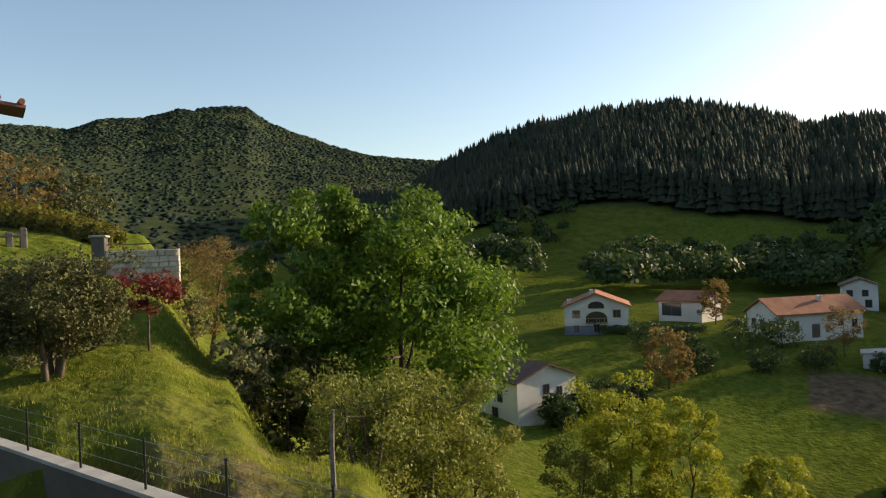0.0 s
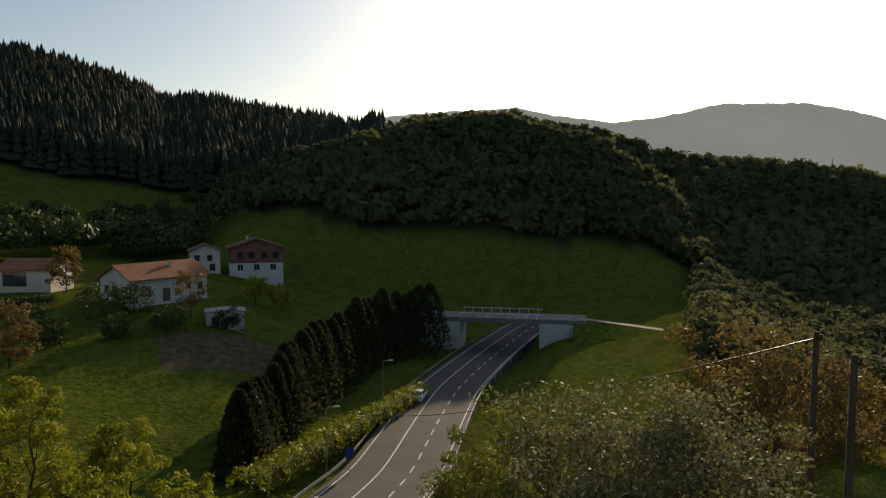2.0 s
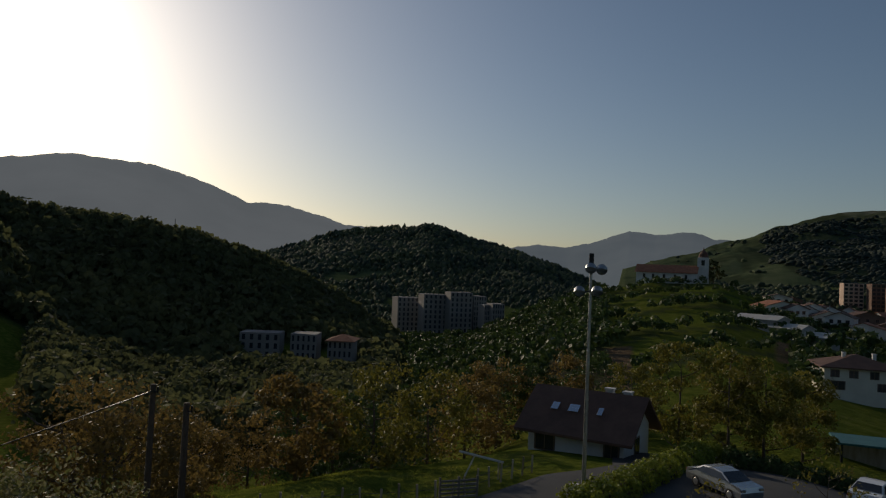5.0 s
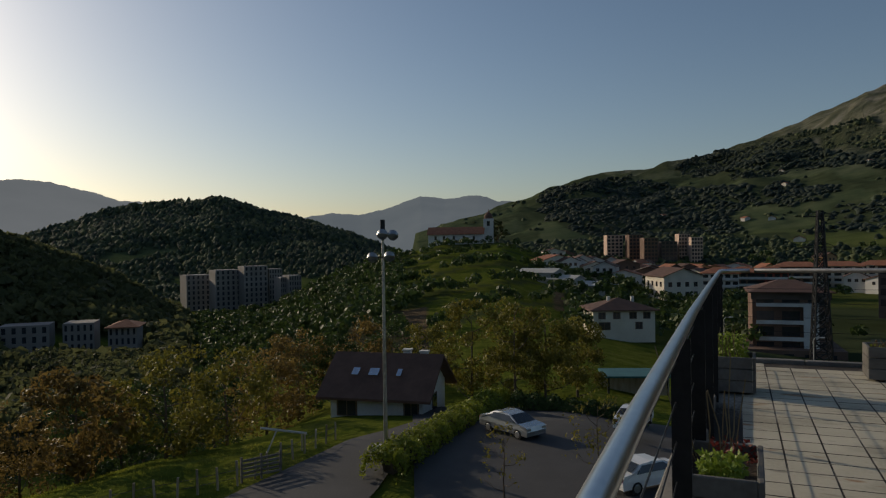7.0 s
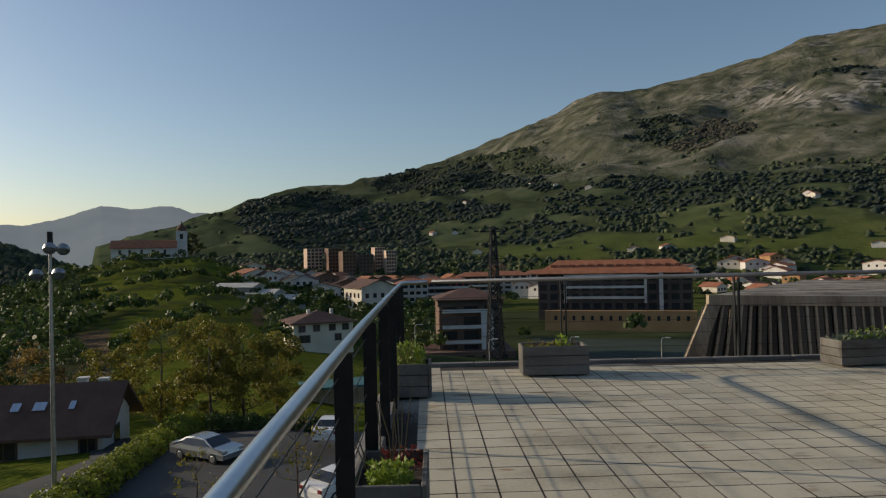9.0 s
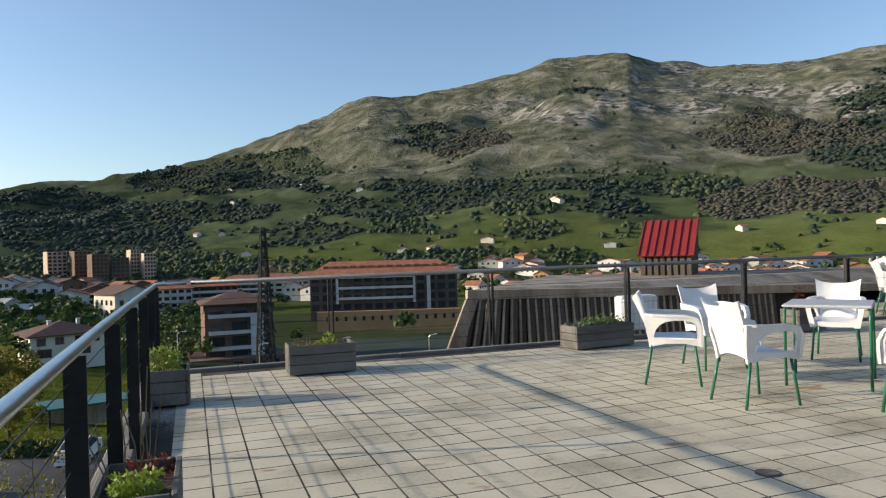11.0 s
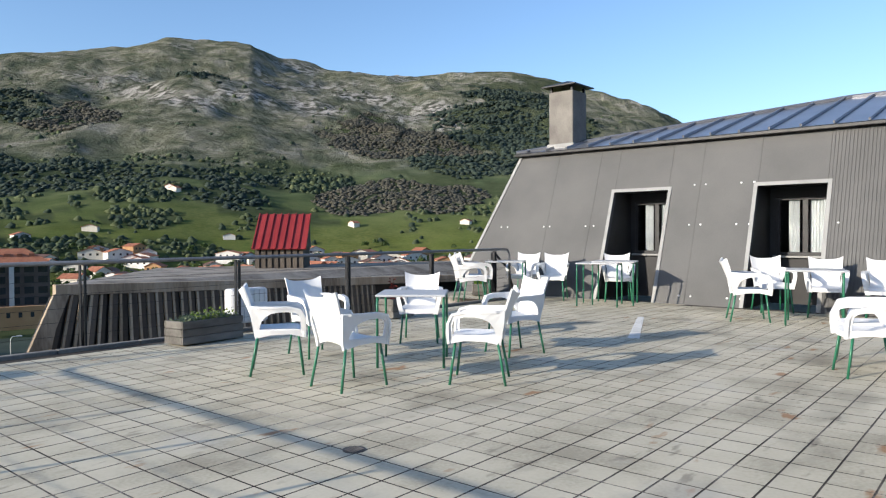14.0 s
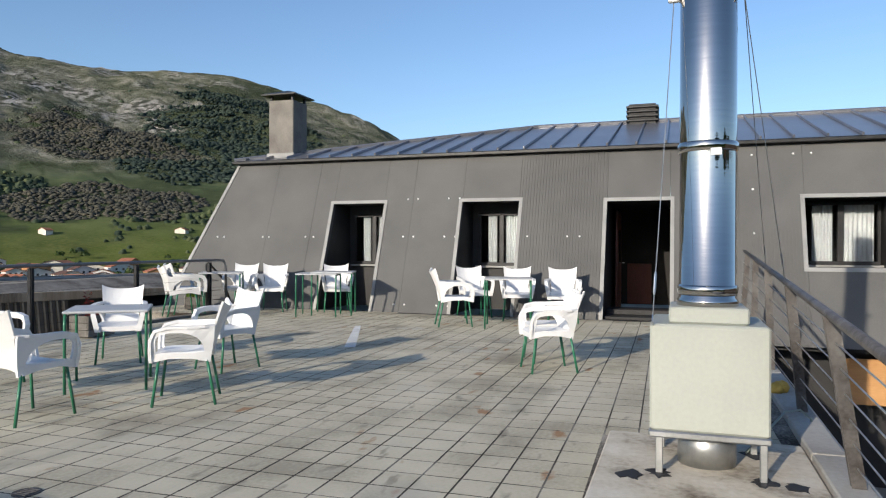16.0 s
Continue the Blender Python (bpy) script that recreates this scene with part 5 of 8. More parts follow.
# ribbed sheet between the second window and the door
rb = Mesh()
lean_box(rb, 1.47, 3.22, -0.3, TOP)
for k in range(29):
    lean_box(rb, 1.5 + k * 0.0595, 1.53 + k * 0.0595, -0.02, TOP - 0.01, 0.012, 0.01)
part("ribbed_sheet", rb, WALL_SHEET, wall_east, "grey sheet with narrow upright ribs")
rb = Mesh()
for k in range(34):
    lean_box(rb, -1.98 + k * 0.0595, -1.95 + k * 0.0595, -0.3, 1.7, 0.012, 0.01)
part("ribbed_sheet", rb, WALL_SHEET, wall_east)
# black slabs take the place of the shade in the open space below
tagged(part("wall_underfloor", Mesh().box(14.4, 14.6, -9, -0.9, -2.9, -0.34).box(13.5, 14.4, -9, -0.9, -0.42, -0.34), SHEET_AND_SHADE), "black slabs for the shade under the leaning wall", "wall", kind="structure")
panel = thing("timber_panel", 13.9, -3.1, -2.9, label="orange-brown timber panel with a rounded edge under the storey", category="panel")
part("board", Mesh().prism([(-1.4, 1.55), (0.55, 1.55), (0.62, 2.2), (0.55, 2.33), (-1.4, 2.33)], -0.03, 0.03, pose(0, 0, 0, 0, 0, 90)), ORANGE_WOOD, panel)
for dy in (-1.3, -0.35):
    part("post", Mesh().box(0.04, 0.12, dy, dy + 0.08, 0, 2.33), DARK_STEEL, panel)
# bolts in pairs
bolt = Mesh()
bolt.tube([(-0.012, 0, 0), (0.006, 0, 0)], [0.017, 0.022], 8)
bolt_data = bolt.data("bolt", PLASTIC)
for y in (10.29, 10.11, 9.08, 8.92, 7.99, 7.79, 5.66, 5.43, 4.74, 4.5, 3.0, 2.21, 1.97, -1.15, -0.75, -2.15, -1.85):
    zs = [1.55] if y > 1.9 else [3.08, 2.42, 1.6, 0.28]
    if 3.2 < y < 6.2:
        zs += [2.36, 0.16]
    elif y < -1.5:
        zs = [3.08]
    for z in zs:
        part("bolt", bolt_data, None, wall_east, at=Matrix.Translation((lean_x(z, -0.005), y, z)) @ pose(0, 0, 0, 0, 20, 0))
# edge strips round the openings and the gable
trim = Mesh()
for y0, y1, z0, z1 in ((6.2, 7.42, 0, 2.28), (3.22, 4.43, 0, 2.28), (0.29, 1.47, 0, 2.24)):
    lean_box(trim, y1, y1 + 0.07, z0, z1 + 0.07, 0.02, -0.001)
    lean_box(trim, y0 - 0.07, y0, z0, z1 + 0.07, 0.02, -0.001)
    lean_box(trim, y0, y1, z1, z1 + 0.07, 0.02, -0.001)
lean_box(trim, -3.47, -3.4, 0.93, 2.31, 0.02, -0.001)
lean_box(trim, -2.0, -1.93, 0.93, 2.31, 0.02, -0.001)
lean_box(trim, -3.4, -2.0, 0.93, 1.0, 0.02, -0.001)
lean_box(trim, -3.4, -2.0, 2.24, 2.31, 0.02, -0.001)
part("edge_strip", trim, TRIM_GREY, wall_east, "lighter grey metal edge strip")
ge = Mesh()
vs = []
for z in (-0.1, TOP):
    yg = 11.3 - 0.355 * z
    vs += [(lean_x(z, -0.02), yg - 0.06, z), (lean_x(z, 0.12), yg - 0.06, z), (lean_x(z, 0.12), yg + 0.02, z), (lean_x(z, -0.02), yg + 0.02, z)]
ge.add(vs, [(3, 2, 1, 0), (4, 5, 6, 7), (0, 1, 5, 4), (1, 2, 6, 5), (2, 3, 7, 6), (3, 0, 4, 7)])
part("edge_strip", ge, TRIM_GREY, wall_east)
# hip side of the storey and the inside behind the openings
vs = [(13.5, 11.27, -0.3), (22, 11.27, -0.3), (22, 11.27 - 0.355 * TOP, TOP), (lean_x(TOP, 0.05), 11.27 - 0.355 * TOP, TOP)]
inn = [(x, y - 0.1, z) for x, y, z in vs]
tagged(part("wall_north", Mesh().add(vs + inn, [(0, 1, 2, 3), (7, 6, 5, 4), (0, 4, 5, 1), (2, 6, 7, 3), (1, 5, 6, 2), (3, 7, 4, 0)]), WALL_SHEET), "grey sheeted end of the upper storey", "wall", kind="structure")
# recess sides and heads are near-black, with the openings' shade in their colour
recess = thing("wall_recess", label="cheeks of the window recesses and entrance, blackened for shade", category="wall", kind="structure")


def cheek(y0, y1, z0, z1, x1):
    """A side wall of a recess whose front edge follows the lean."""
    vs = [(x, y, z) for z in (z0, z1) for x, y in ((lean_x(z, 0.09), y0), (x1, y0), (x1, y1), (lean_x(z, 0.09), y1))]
    part("cheek", Mesh().add(vs, [(3, 2, 1, 0), (4, 5, 6, 7), (0, 1, 5, 4), (1, 2, 6, 5), (2, 3, 7, 6), (3, 0, 4, 7)]), SHEET_AND_SHADE, recess)


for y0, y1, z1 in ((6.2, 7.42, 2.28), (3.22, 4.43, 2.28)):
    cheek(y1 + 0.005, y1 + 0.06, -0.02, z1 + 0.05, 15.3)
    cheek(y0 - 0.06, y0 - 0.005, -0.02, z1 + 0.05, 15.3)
    part("head", Mesh().box(14.35, 15.3, y0, y1, z1 + 0.005, z1 + 0.06), SHEET_AND_SHADE, recess)
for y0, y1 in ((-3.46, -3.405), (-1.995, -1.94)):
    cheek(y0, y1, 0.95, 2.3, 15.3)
part("head", Mesh().box(14.35, 15.3, -3.4, -2.0, 2.245, 2.3), SHEET_AND_SHADE, recess)
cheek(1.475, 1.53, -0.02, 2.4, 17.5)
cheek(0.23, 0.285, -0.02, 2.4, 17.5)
part("head", Mesh().box(14.35, 17.5, 0.28, 1.48, 2.245, 2.3), SHEET_AND_SHADE, recess)
part("back", Mesh().box(17.5, 17.6, 0.2, 1.6, -0.02, 2.4), ENTRANCE_SHADE, recess, "black plate for the shade inside the entrance")
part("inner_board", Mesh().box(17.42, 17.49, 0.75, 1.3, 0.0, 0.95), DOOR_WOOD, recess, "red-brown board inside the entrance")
# black boxes behind the panes give the rooms' darkness as colour
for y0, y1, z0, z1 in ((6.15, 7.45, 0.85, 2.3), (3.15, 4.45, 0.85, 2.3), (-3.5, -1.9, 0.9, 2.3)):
    part("back", Mesh().box(15.75, 15.85, y0, y1, z0, z1).box(15.15, 15.75, y0 - 0.05, y0, z0, z1).box(15.15, 15.75, y1, y1 + 0.05, z0, z1).box(15.15, 15.75, y0, y1, z0 - 0.05, z0).box(15.15, 15.75, y0, y1, z1, z1 + 0.05), SHEET_AND_SHADE, recess)
tagged(part("wall_inner", Mesh().box(15.0, 15.1, 6.2, 7.42, -0.02, 0.93).box(15.0, 15.1, 3.22, 4.43, -0.02, 0.93).box(15.0, 15.1, 6.2, 6.28, 0.93, 2.28).box(15.0, 15.1, 7.3, 7.42, 0.93, 2.28).box(15.0, 15.1, 4.3, 4.43, 0.93, 2.28).box(15.0, 15.1, 6.28, 7.3, 2.08, 2.28).box(15.0, 15.1, 3.22, 4.3, 2.08, 2.28), SHEET_AND_SHADE), "wall under and round the windows, blackened for shade", "wall", kind="structure")


def window(name, y0, y1, z0, z1, x):
    """A dark window of two lights with white curtains behind the glass."""
    w = thing(name, x, 0, 0, label="dark framed window with white curtains behind glass", category="window", kind="structure")
    f = Mesh()
    for a, b in ((y0, y0 + 0.06), (y1 - 0.06, y1), ((y0 + y1) / 2 - 0.05, (y0 + y1) / 2 + 0.05)):
        f.box(-0.03, 0.05, a, b, z0, z1, b=0.006)
    for a, b in ((z0, z0 + 0.07), (z1 - 0.06, z1)):
        f.box(-0.035, 0.055, y0, y1, a, b, b=0.006)
    part("window_frame", f, DARK_STEEL, w)
    part("window_sill", Mesh().box(-0.12, 0.06, y0 - 0.05, y1 + 0.05, z0 - 0.04, z0, b=0.006), TRIM_GREY, w)
    for a, b in ((y0 + 0.06, (y0 + y1) / 2 - 0.05), ((y0 + y1) / 2 + 0.05, y1 - 0.06)):
        pane = part("pane", Mesh().box(0.0, 0.006, a, b, z0 + 0.06, z1 - 0.05), CLEAR_GLASS, w)
        pane.visible_shadow = False
    for a, b in ((y0 + 0.1, (y0 + y1) / 2 - 0.07), ((y0 + y1) / 2 + 0.12, y1 - 0.2)):
        n = 24
        vs, fs = [], []
        for i in range(n + 1):
            yy = a + (b - a) * i / n
            xx = 0.06 + 0.022 * math.sin(i * 1.7) + 0.008 * math.sin(i * 0.6)
            vs += [(xx, yy, z0 + 0.03), (xx, yy, z1 - 0.05), (xx + 0.004, yy, z0 + 0.03), (xx + 0.004, yy, z1 - 0.05)]
            if i < n:
                k = 4 * i
                fs += [(k, k + 4, k + 5, k + 1), (k + 2, k + 3, k + 7, k + 6)]
        part("curtain", Mesh().add(vs, fs), CURTAIN, w, "white gathered curtain", True)
    return w


window("window_1", 6.28, 7.3, 0.93, 2.08, 15.02)
window("window_2", 3.26, 4.3, 0.93, 2.08, 15.02)
window("window_3", -3.38, -2.05, 1.02, 2.2, 14.95)

door = thing("door_1", 15.2, 1.44, 0, label="open dark red wooden door with a glass light", category="door", kind="structure")
part("leaf", Mesh().box(0, 0.9, -0.1, -0.05, 0.02, 2.1, b=0.008), DOOR_WOOD, door)
part("pane", Mesh().box(0.25, 0.65, -0.108, -0.101, 1.0, 1.7), CLEAR_GLASS, door)
part("door_handle", Mesh().tube([(0.82, -0.12, 1.0), (0.82, -0.17, 1.0), (0.7, -0.17, 1.0)], 0.011, 8), BRIGHT_STEEL, door)
tagged(part("door_step", Mesh().box(13.55, 14.6, 0.3, 1.46, -0.01, 0.05, b=0.01).box(14.0, 14.6, 0.3, 1.46, 0.051, 0.15, b=0.01), SHEET_AND_SHADE), "low grey doorstep at the entrance", "step", kind="structure")

# roof: eave, folded metal field with standing seams
EX, EZ, RX, RZ = lean_x(TOP, 0.0), TOP, 18.2, 4.42
roof = thing("roof", label="low dark metal roof with standing seams", category="roof", kind="structure")
hip = (RX, 3.6, RZ)
corner = (EX - 0.12, 10.2, EZ + 0.06)
vs = [corner, (EX - 0.12, -12, EZ + 0.06), (RX, -12, RZ), hip, (24, 3.6, EZ), (24, 10.2, EZ), (24, -12, EZ)]
part("metal_field", Mesh().add(vs, [(0, 1, 2, 3), (0, 3, 5), (3, 4, 5), (3, 2, 6, 4)]), ZINC, roof)
part("eave", Mesh().box(EX - 0.16, EX + 0.15, -12, 10.24, EZ - 0.02, EZ + 0.05, b=0.01), DARK_STEEL, roof)
sm = Mesh()
for k in range(38):
    y = 9.9 - k * 0.56
    x1, z1 = RX, RZ
    if y > 3.6:
        f = (10.2 - y) / 6.6
        x1, z1 = EX - 0.12 + (RX - EX + 0.12) * f, EZ + 0.06 + (RZ - EZ - 0.06) * f
    n = Vector((-(RZ - EZ), 0, RX - EX)).normalized()
    a, b = Vector((EX - 0.13, y, EZ + 0.065)), Vector((x1, y, z1 + 0.005))
    q = [a, a + n * 0.055, b + n * 0.045, b]
    w = Vector((0, 0.018, 0))
    sm.add([p - w for p in q] + [p + w for p in q], [(0, 1, 2, 3), (7, 6, 5, 4), (0, 4, 5, 1), (1, 5, 6, 2), (2, 6, 7, 3), (3, 7, 4, 0)])
part("standing_seams", sm, ZINC, roof)
part("ridge_cap", Mesh().tube([(corner[0], corner[1], corner[2] + 0.02), (hip[0], hip[1], hip[2] + 0.03), (RX, -12, RZ + 0.03)], 0.05, 6), ZINC, roof)

chimney = thing("chimney", 15.15, 9.15, 3.4, label="rendered grey chimney stack with a metal cap", category="chimney")
part("shaft", Mesh().box(-0.33, 0.33, -0.33, 0.33, 0, 1.42, b=0.015), CHIMNEY_RENDER, chimney)
part("flashing", Mesh().box(-0.37, 0.37, -0.37, 0.37, 0.0, 0.16, b=0.01), TRIM_GREY, chimney)
cap = Mesh().add([(-0.46, -0.46, 1.56), (0.46, -0.46, 1.56), (0.46, 0.46, 1.56), (-0.46, 0.46, 1.56), (0, 0, 1.72), (-0.46, -0.46, 1.53), (0.46, -0.46, 1.53), (0.46, 0.46, 1.53), (-0.46, 0.46, 1.53)], [(0, 1, 4), (1, 2, 4), (2, 3, 4), (3, 0, 4), (8, 7, 6, 5), (0, 5, 6, 1), (1, 6, 7, 2), (2, 7, 8, 3), (3, 8, 5, 0)])
part("cap", cap, DARK_STEEL, chimney)
for sx in (-0.28, 0.28):
    for sy in (-0.28, 0.28):
        part("strut", Mesh().box(sx - 0.025, sx + 0.025, sy - 0.025, sy + 0.025, 1.42, 1.54), DARK_STEEL, chimney)

vent = thing("roof_vent", 18.3, 1.0, 4.3, label="dark louvred vent box on the roof", category="roof vent")
part("body", Mesh().box(-0.3, 0.3, -0.32, 0.32, 0, 0.55, b=0.01), SHEET_AND_SHADE, vent)
for k in range(4):
    part("louvre", Mesh().box(-0.36, 0.36, -0.38, 0.38, 0.12 + k * 0.11, 0.17 + k * 0.11, b=0.01), DARK_STEEL, vent)

# ---- flue ----
flue = thing("flue", 4.46, -0.035, 0.03, label="polished steel flue rising from a cream metal box", category="flue")
box_part = part("casing", Mesh().box(-0.02, 0.62, -0.325, 0.325, 0.25, 0.87, b=0.012), CREAM_PAINT, flue, "cream painted sheet metal casing")
part("cover_plate", Mesh().box(-0.024, -0.019, -0.3, 0.3, 0.28, 0.85), CREAM_PAINT, box_part)
part("collar_box", Mesh().box(0.05, 0.5, -0.22, 0.22, 0.87, 0.965, b=0.01), CREAM_PAINT, box_part)
part("base_rail", Mesh().box(-0.03, 0.63, -0.33, 0.33, 0.21, 0.25, b=0.008), GALVANISED, flue)
for x, y in ((0.0, -0.29), (0.0, 0.27), (0.56, -0.29), (0.56, 0.27)):
    part("leg", Mesh().box(x - 0.02, x + 0.02, y - 0.02, y + 0.02, 0.0, 0.22, b=0.004), GALVANISED, flue)
srnd = random.Random(9)
for x, y in ((0.0, -0.29), (0.0, 0.27), (0.56, -0.29), (-0.05, -0.45), (-0.1, 0.42)):
    n_ = 14
    ring = [(x + math.cos(k * 6.283 / n_) * srnd.uniform(0.05, 0.13), y + math.sin(k * 6.283 / n_) * srnd.uniform(0.04, 0.1)) for k in range(n_)]
    part("tar_patch", Mesh().add([(px, py, 0.0) for px, py in ring] + [(x + (px - x) * 0.8, y + (py - y) * 0.8, 0.005) for px, py in ring], [tuple(range(n_, 2 * n_))] + [(k, (k + 1) % n_, n_ + (k + 1) % n_, n_ + k) for k in range(n_)]), SHEET_AND_SHADE, flue, "dark tar patch round the foot")
part("stub", Mesh().tube([(0.3, 0, 0.0), (0.3, 0, 0.22)], 0.17, 28), GALVANISED, flue, smooth=True)
pipe = part("pipe", Mesh().tube([(0.28, 0, 0.965), (0.28, 0, 1.0), (0.28, 0, 1.015), (0.28, 0, 1.9), (0.28, 0, 4.6)], [0.18, 0.18, 0.165, 0.165, 0.165], 40), POLISHED, flue, "polished stainless steel pipe", True)
for z in (1.06, 1.92, 2.86, 3.8):
    part("clamp", Mesh().tube([(0.28, 0, z - 0.03), (0.28, 0, z - 0.02), (0.28, 0, z + 0.02), (0.28, 0, z + 0.03)], [0.168, 0.176, 0.176, 0.168], 40), POLISHED, pipe, smooth=True)
part("label_plate", Mesh().box(0.105, 0.112, -0.07, -0.01, 1.86, 1.9), PLASTIC, pipe)
for sy in (-1, 1):
    part("wire_lug", Mesh().box(0.26, 0.3, min(sy * 0.17, sy * 0.235), max(sy * 0.17, sy * 0.235), 2.83, 2.875, b=0.006), PLASTIC, pipe)
for p, q in (((0.28, 0.2, 2.85), (-0.02, 0.31, 0.9)), ((0.28, -0.2, 2.85), (1.9, -0.64, 1.03)), ((0.28, -0.2, 2.85), (3.9, -0.71, 1.1))):
    p, q = Vector(p), Vector(q)
    guy = part("guy_wire", Mesh().tube([p, q], 0.003, 6), GALVANISED, flue)
    a_, b_ = p.lerp(q, 0.86), p.lerp(q, 0.93)
    part("turnbuckle", Mesh().tube([a_, a_.lerp(b_, 0.12), a_.lerp(b_, 0.88), b_], [0.004, 0.008, 0.008, 0.004], 8), BRIGHT_STEEL, guy)
    ring = [q + Vector((math.cos(k * 0.7854) * 0.03, 0, math.sin(k * 0.7854) * 0.03 - 0.01)) for k in range(9)]
    part("eye", Mesh().tube(ring, 0.004, 6), BRIGHT_STEEL, guy)

foam = thing("foam_lump", 7.1, -0.72, 0.06, label="lump of dried yellow foam on the coping", category="foam")
fl = Mesh()
frnd = random.Random(3)
for k in range(5):
    c = Vector((frnd.uniform(-0.1, 0.1), frnd.uniform(-0.04, 0.04), 0))
    fl.tube([c, c + Vector((0, 0, 0.03)), c + Vector((0.01, 0, 0.07)), c + Vector((0.01, 0, 0.09))], [0.05, 0.065, 0.045, 0.01], 8)
part("lump", fl, FOAM, foam, smooth=True)
hose = [(5.0, -0.28, 0.045), (5.25, -0.36, 0.05), (5.5, -0.47, 0.09), (5.75, -0.6, 0.16), (5.9, -0.72, 0.15), (5.95, -0.8, 0.08), (5.96, -0.83, -0.1)]
tagged(part("hose", Mesh().tube(hose, 0.008, 6), GREY_HOSE, smooth=True), "thin grey-green hose hanging over the coping", "hose")

# ---- planters ----
def plant_leaves(m, cx, cy, z, sx, sy, h, n, size, seed):
    rnd = random.Random(seed)
    for _ in range(n):
        x, y = cx + rnd.uniform(-sx, sx), cy + rnd.uniform(-sy, sy)
        t = rnd.random() ** 1.3
        p = Vector((x, y, z + h * t * (1 - 0.4 * abs(x - cx) / max(sx, 0.01))))
        d = Vector((rnd.gauss(0, 1), rnd.gauss(0, 1), rnd.gauss(0.6, 0.6))).normalized()
        u = d.orthogonal().normalized()
        s = size * rnd.uniform(0.6, 1.3)
        m.add([p, p + d * s * 0.5 + u * s * 0.28, p + d * s, p + d * s * 0.5 - u * s * 0.28], [(0, 1, 2, 3)])


def stalks(m, cx, cy, z, sx, sy, h, n, seed):
    rnd = random.Random(seed)
    for _ in range(n):
        x, y = cx + rnd.uniform(-sx, sx), cy + rnd.uniform(-sy, sy)
        t = Vector((rnd.gauss(0, 0.12), rnd.gauss(0, 0.12), 1)) * h * rnd.uniform(0.5, 1)
        m.tube([(x, y, z), Vector((x, y, z)) + t * 0.5 + Vector((rnd.gauss(0, 0.02), rnd.gauss(0, 0.02), 0)), Vector((x, y, z)) + t], 0.004, 4)


def planter(x, y, rz, w, d, h, fill, label):
    p = thing("planter", x, y, 0, rz, label, "planter", "planters on the terrace")
    t = 0.028
    for sy in (-1, 1):
        for k in range(3):
            part("board", Mesh().box(-w / 2, w / 2, sy * (d / 2 - t) - t * (sy < 0) + (t if sy > 0 else 0) - t * (sy > 0), sy * (d / 2 - t) + t * (sy > 0), 0.02 + k * (h - 0.02) / 3, 0.015 + (k + 1) * (h - 0.02) / 3, b=0.005), WEATHERED_GREY, p)
    for sx in (-1, 1):
        for k in range(3):
            a = sx * (w / 2 - t)
            part("board", Mesh().box(min(a, a + sx * t), max(a, a + sx * t), -d / 2 + t + 0.002, d / 2 - t - 0.002, 0.02 + k * (h - 0.02) / 3, 0.015 + (k + 1) * (h - 0.02) / 3, b=0.005), WEATHERED_GREY, p)
    part("soil", Mesh().box(-w / 2 + t + 0.004, w / 2 - t - 0.004, -d / 2 + t + 0.004, d / 2 - t - 0.004, 0.03, h - 0.06), SOIL, p)
    for mat, kind_, args in fill:
        if kind_ == "leaves":
            m = Mesh()
            plant_leaves(m, *args)
            tagged(part("plant", m, mat, p), kind="stuff")
        else:
            for k in range(args[6]):
                m = Mesh()
                stalks(m, *args[:6], 1, args[7] * 100 + k)
                part("stalk", m, mat, p)
    return p


planter(-0.315, 3.8, 90, 0.62, 0.37, 0.33, [(LEAF_LIME, "leaves", (-0.12, 0, 0.26, 0.1, 0.1, 0.13, 620, 0.032, 1)), (LEAF_RED, "leaves", (0.2, -0.05, 0.26, 0.1, 0.1, 0.12, 140, 0.03, 2)), (DRY_STALK, "stalks", (0.15, 0, 0.26, 0.12, 0.12, 0.6, 9, 3))], "weathered grey wooden planter with lime green and reddish plants")
planter(-0.35, 7.17, 90, 0.4, 0.4, 0.34, [(LEAF_LIME, "leaves", (0.05, 0.02, 0.28, 0.15, 0.14, 0.26, 640, 0.045, 4)), (DRY_STALK, "stalks", (-0.1, 0, 0.28, 0.1, 0.12, 0.35, 10, 5))], "weathered square wooden planter with a bright green bush")
planter(1.22, 8.22, 0, 0.74, 0.4, 0.34, [(DRY_STALK, "stalks", (0.0, 0, 0.27, 0.3, 0.13, 0.12, 60, 6)), (LEAF_LIME, "leaves", (0.12, 0, 0.28, 0.08, 0.1, 0.16, 60, 0.06, 7)), (LEAF_YELLOW, "leaves", (-0.05, 0, 0.28, 0.28, 0.13, 0.06, 160, 0.04, 8))], "weathered grey wooden planter with dry grass")
planter(4.92, 8.42, 6, 0.92, 0.38, 0.31, [(LEAF_GREY, "leaves", (0.0, 0, 0.25, 0.4, 0.16, 0.13, 620, 0.05, 9)), (LEAF_LIME, "leaves", (0.1, 0, 0.26, 0.3, 0.13, 0.17, 160, 0.05, 10))], "weathered long wooden planter with grey-green succulents")
planter(8.35, 8.35, 0, 0.5, 0.36, 0.33, [(LEAF_RED, "leaves", (-0.1, 0, 0.28, 0.05, 0.05, 0.42, 80, 0.05, 11)), (LEAF_RED, "leaves", (0.12, 0, 0.28, 0.06, 0.06, 0.12, 40, 0.05, 12))], "weathered wooden planter with a dark red plant")
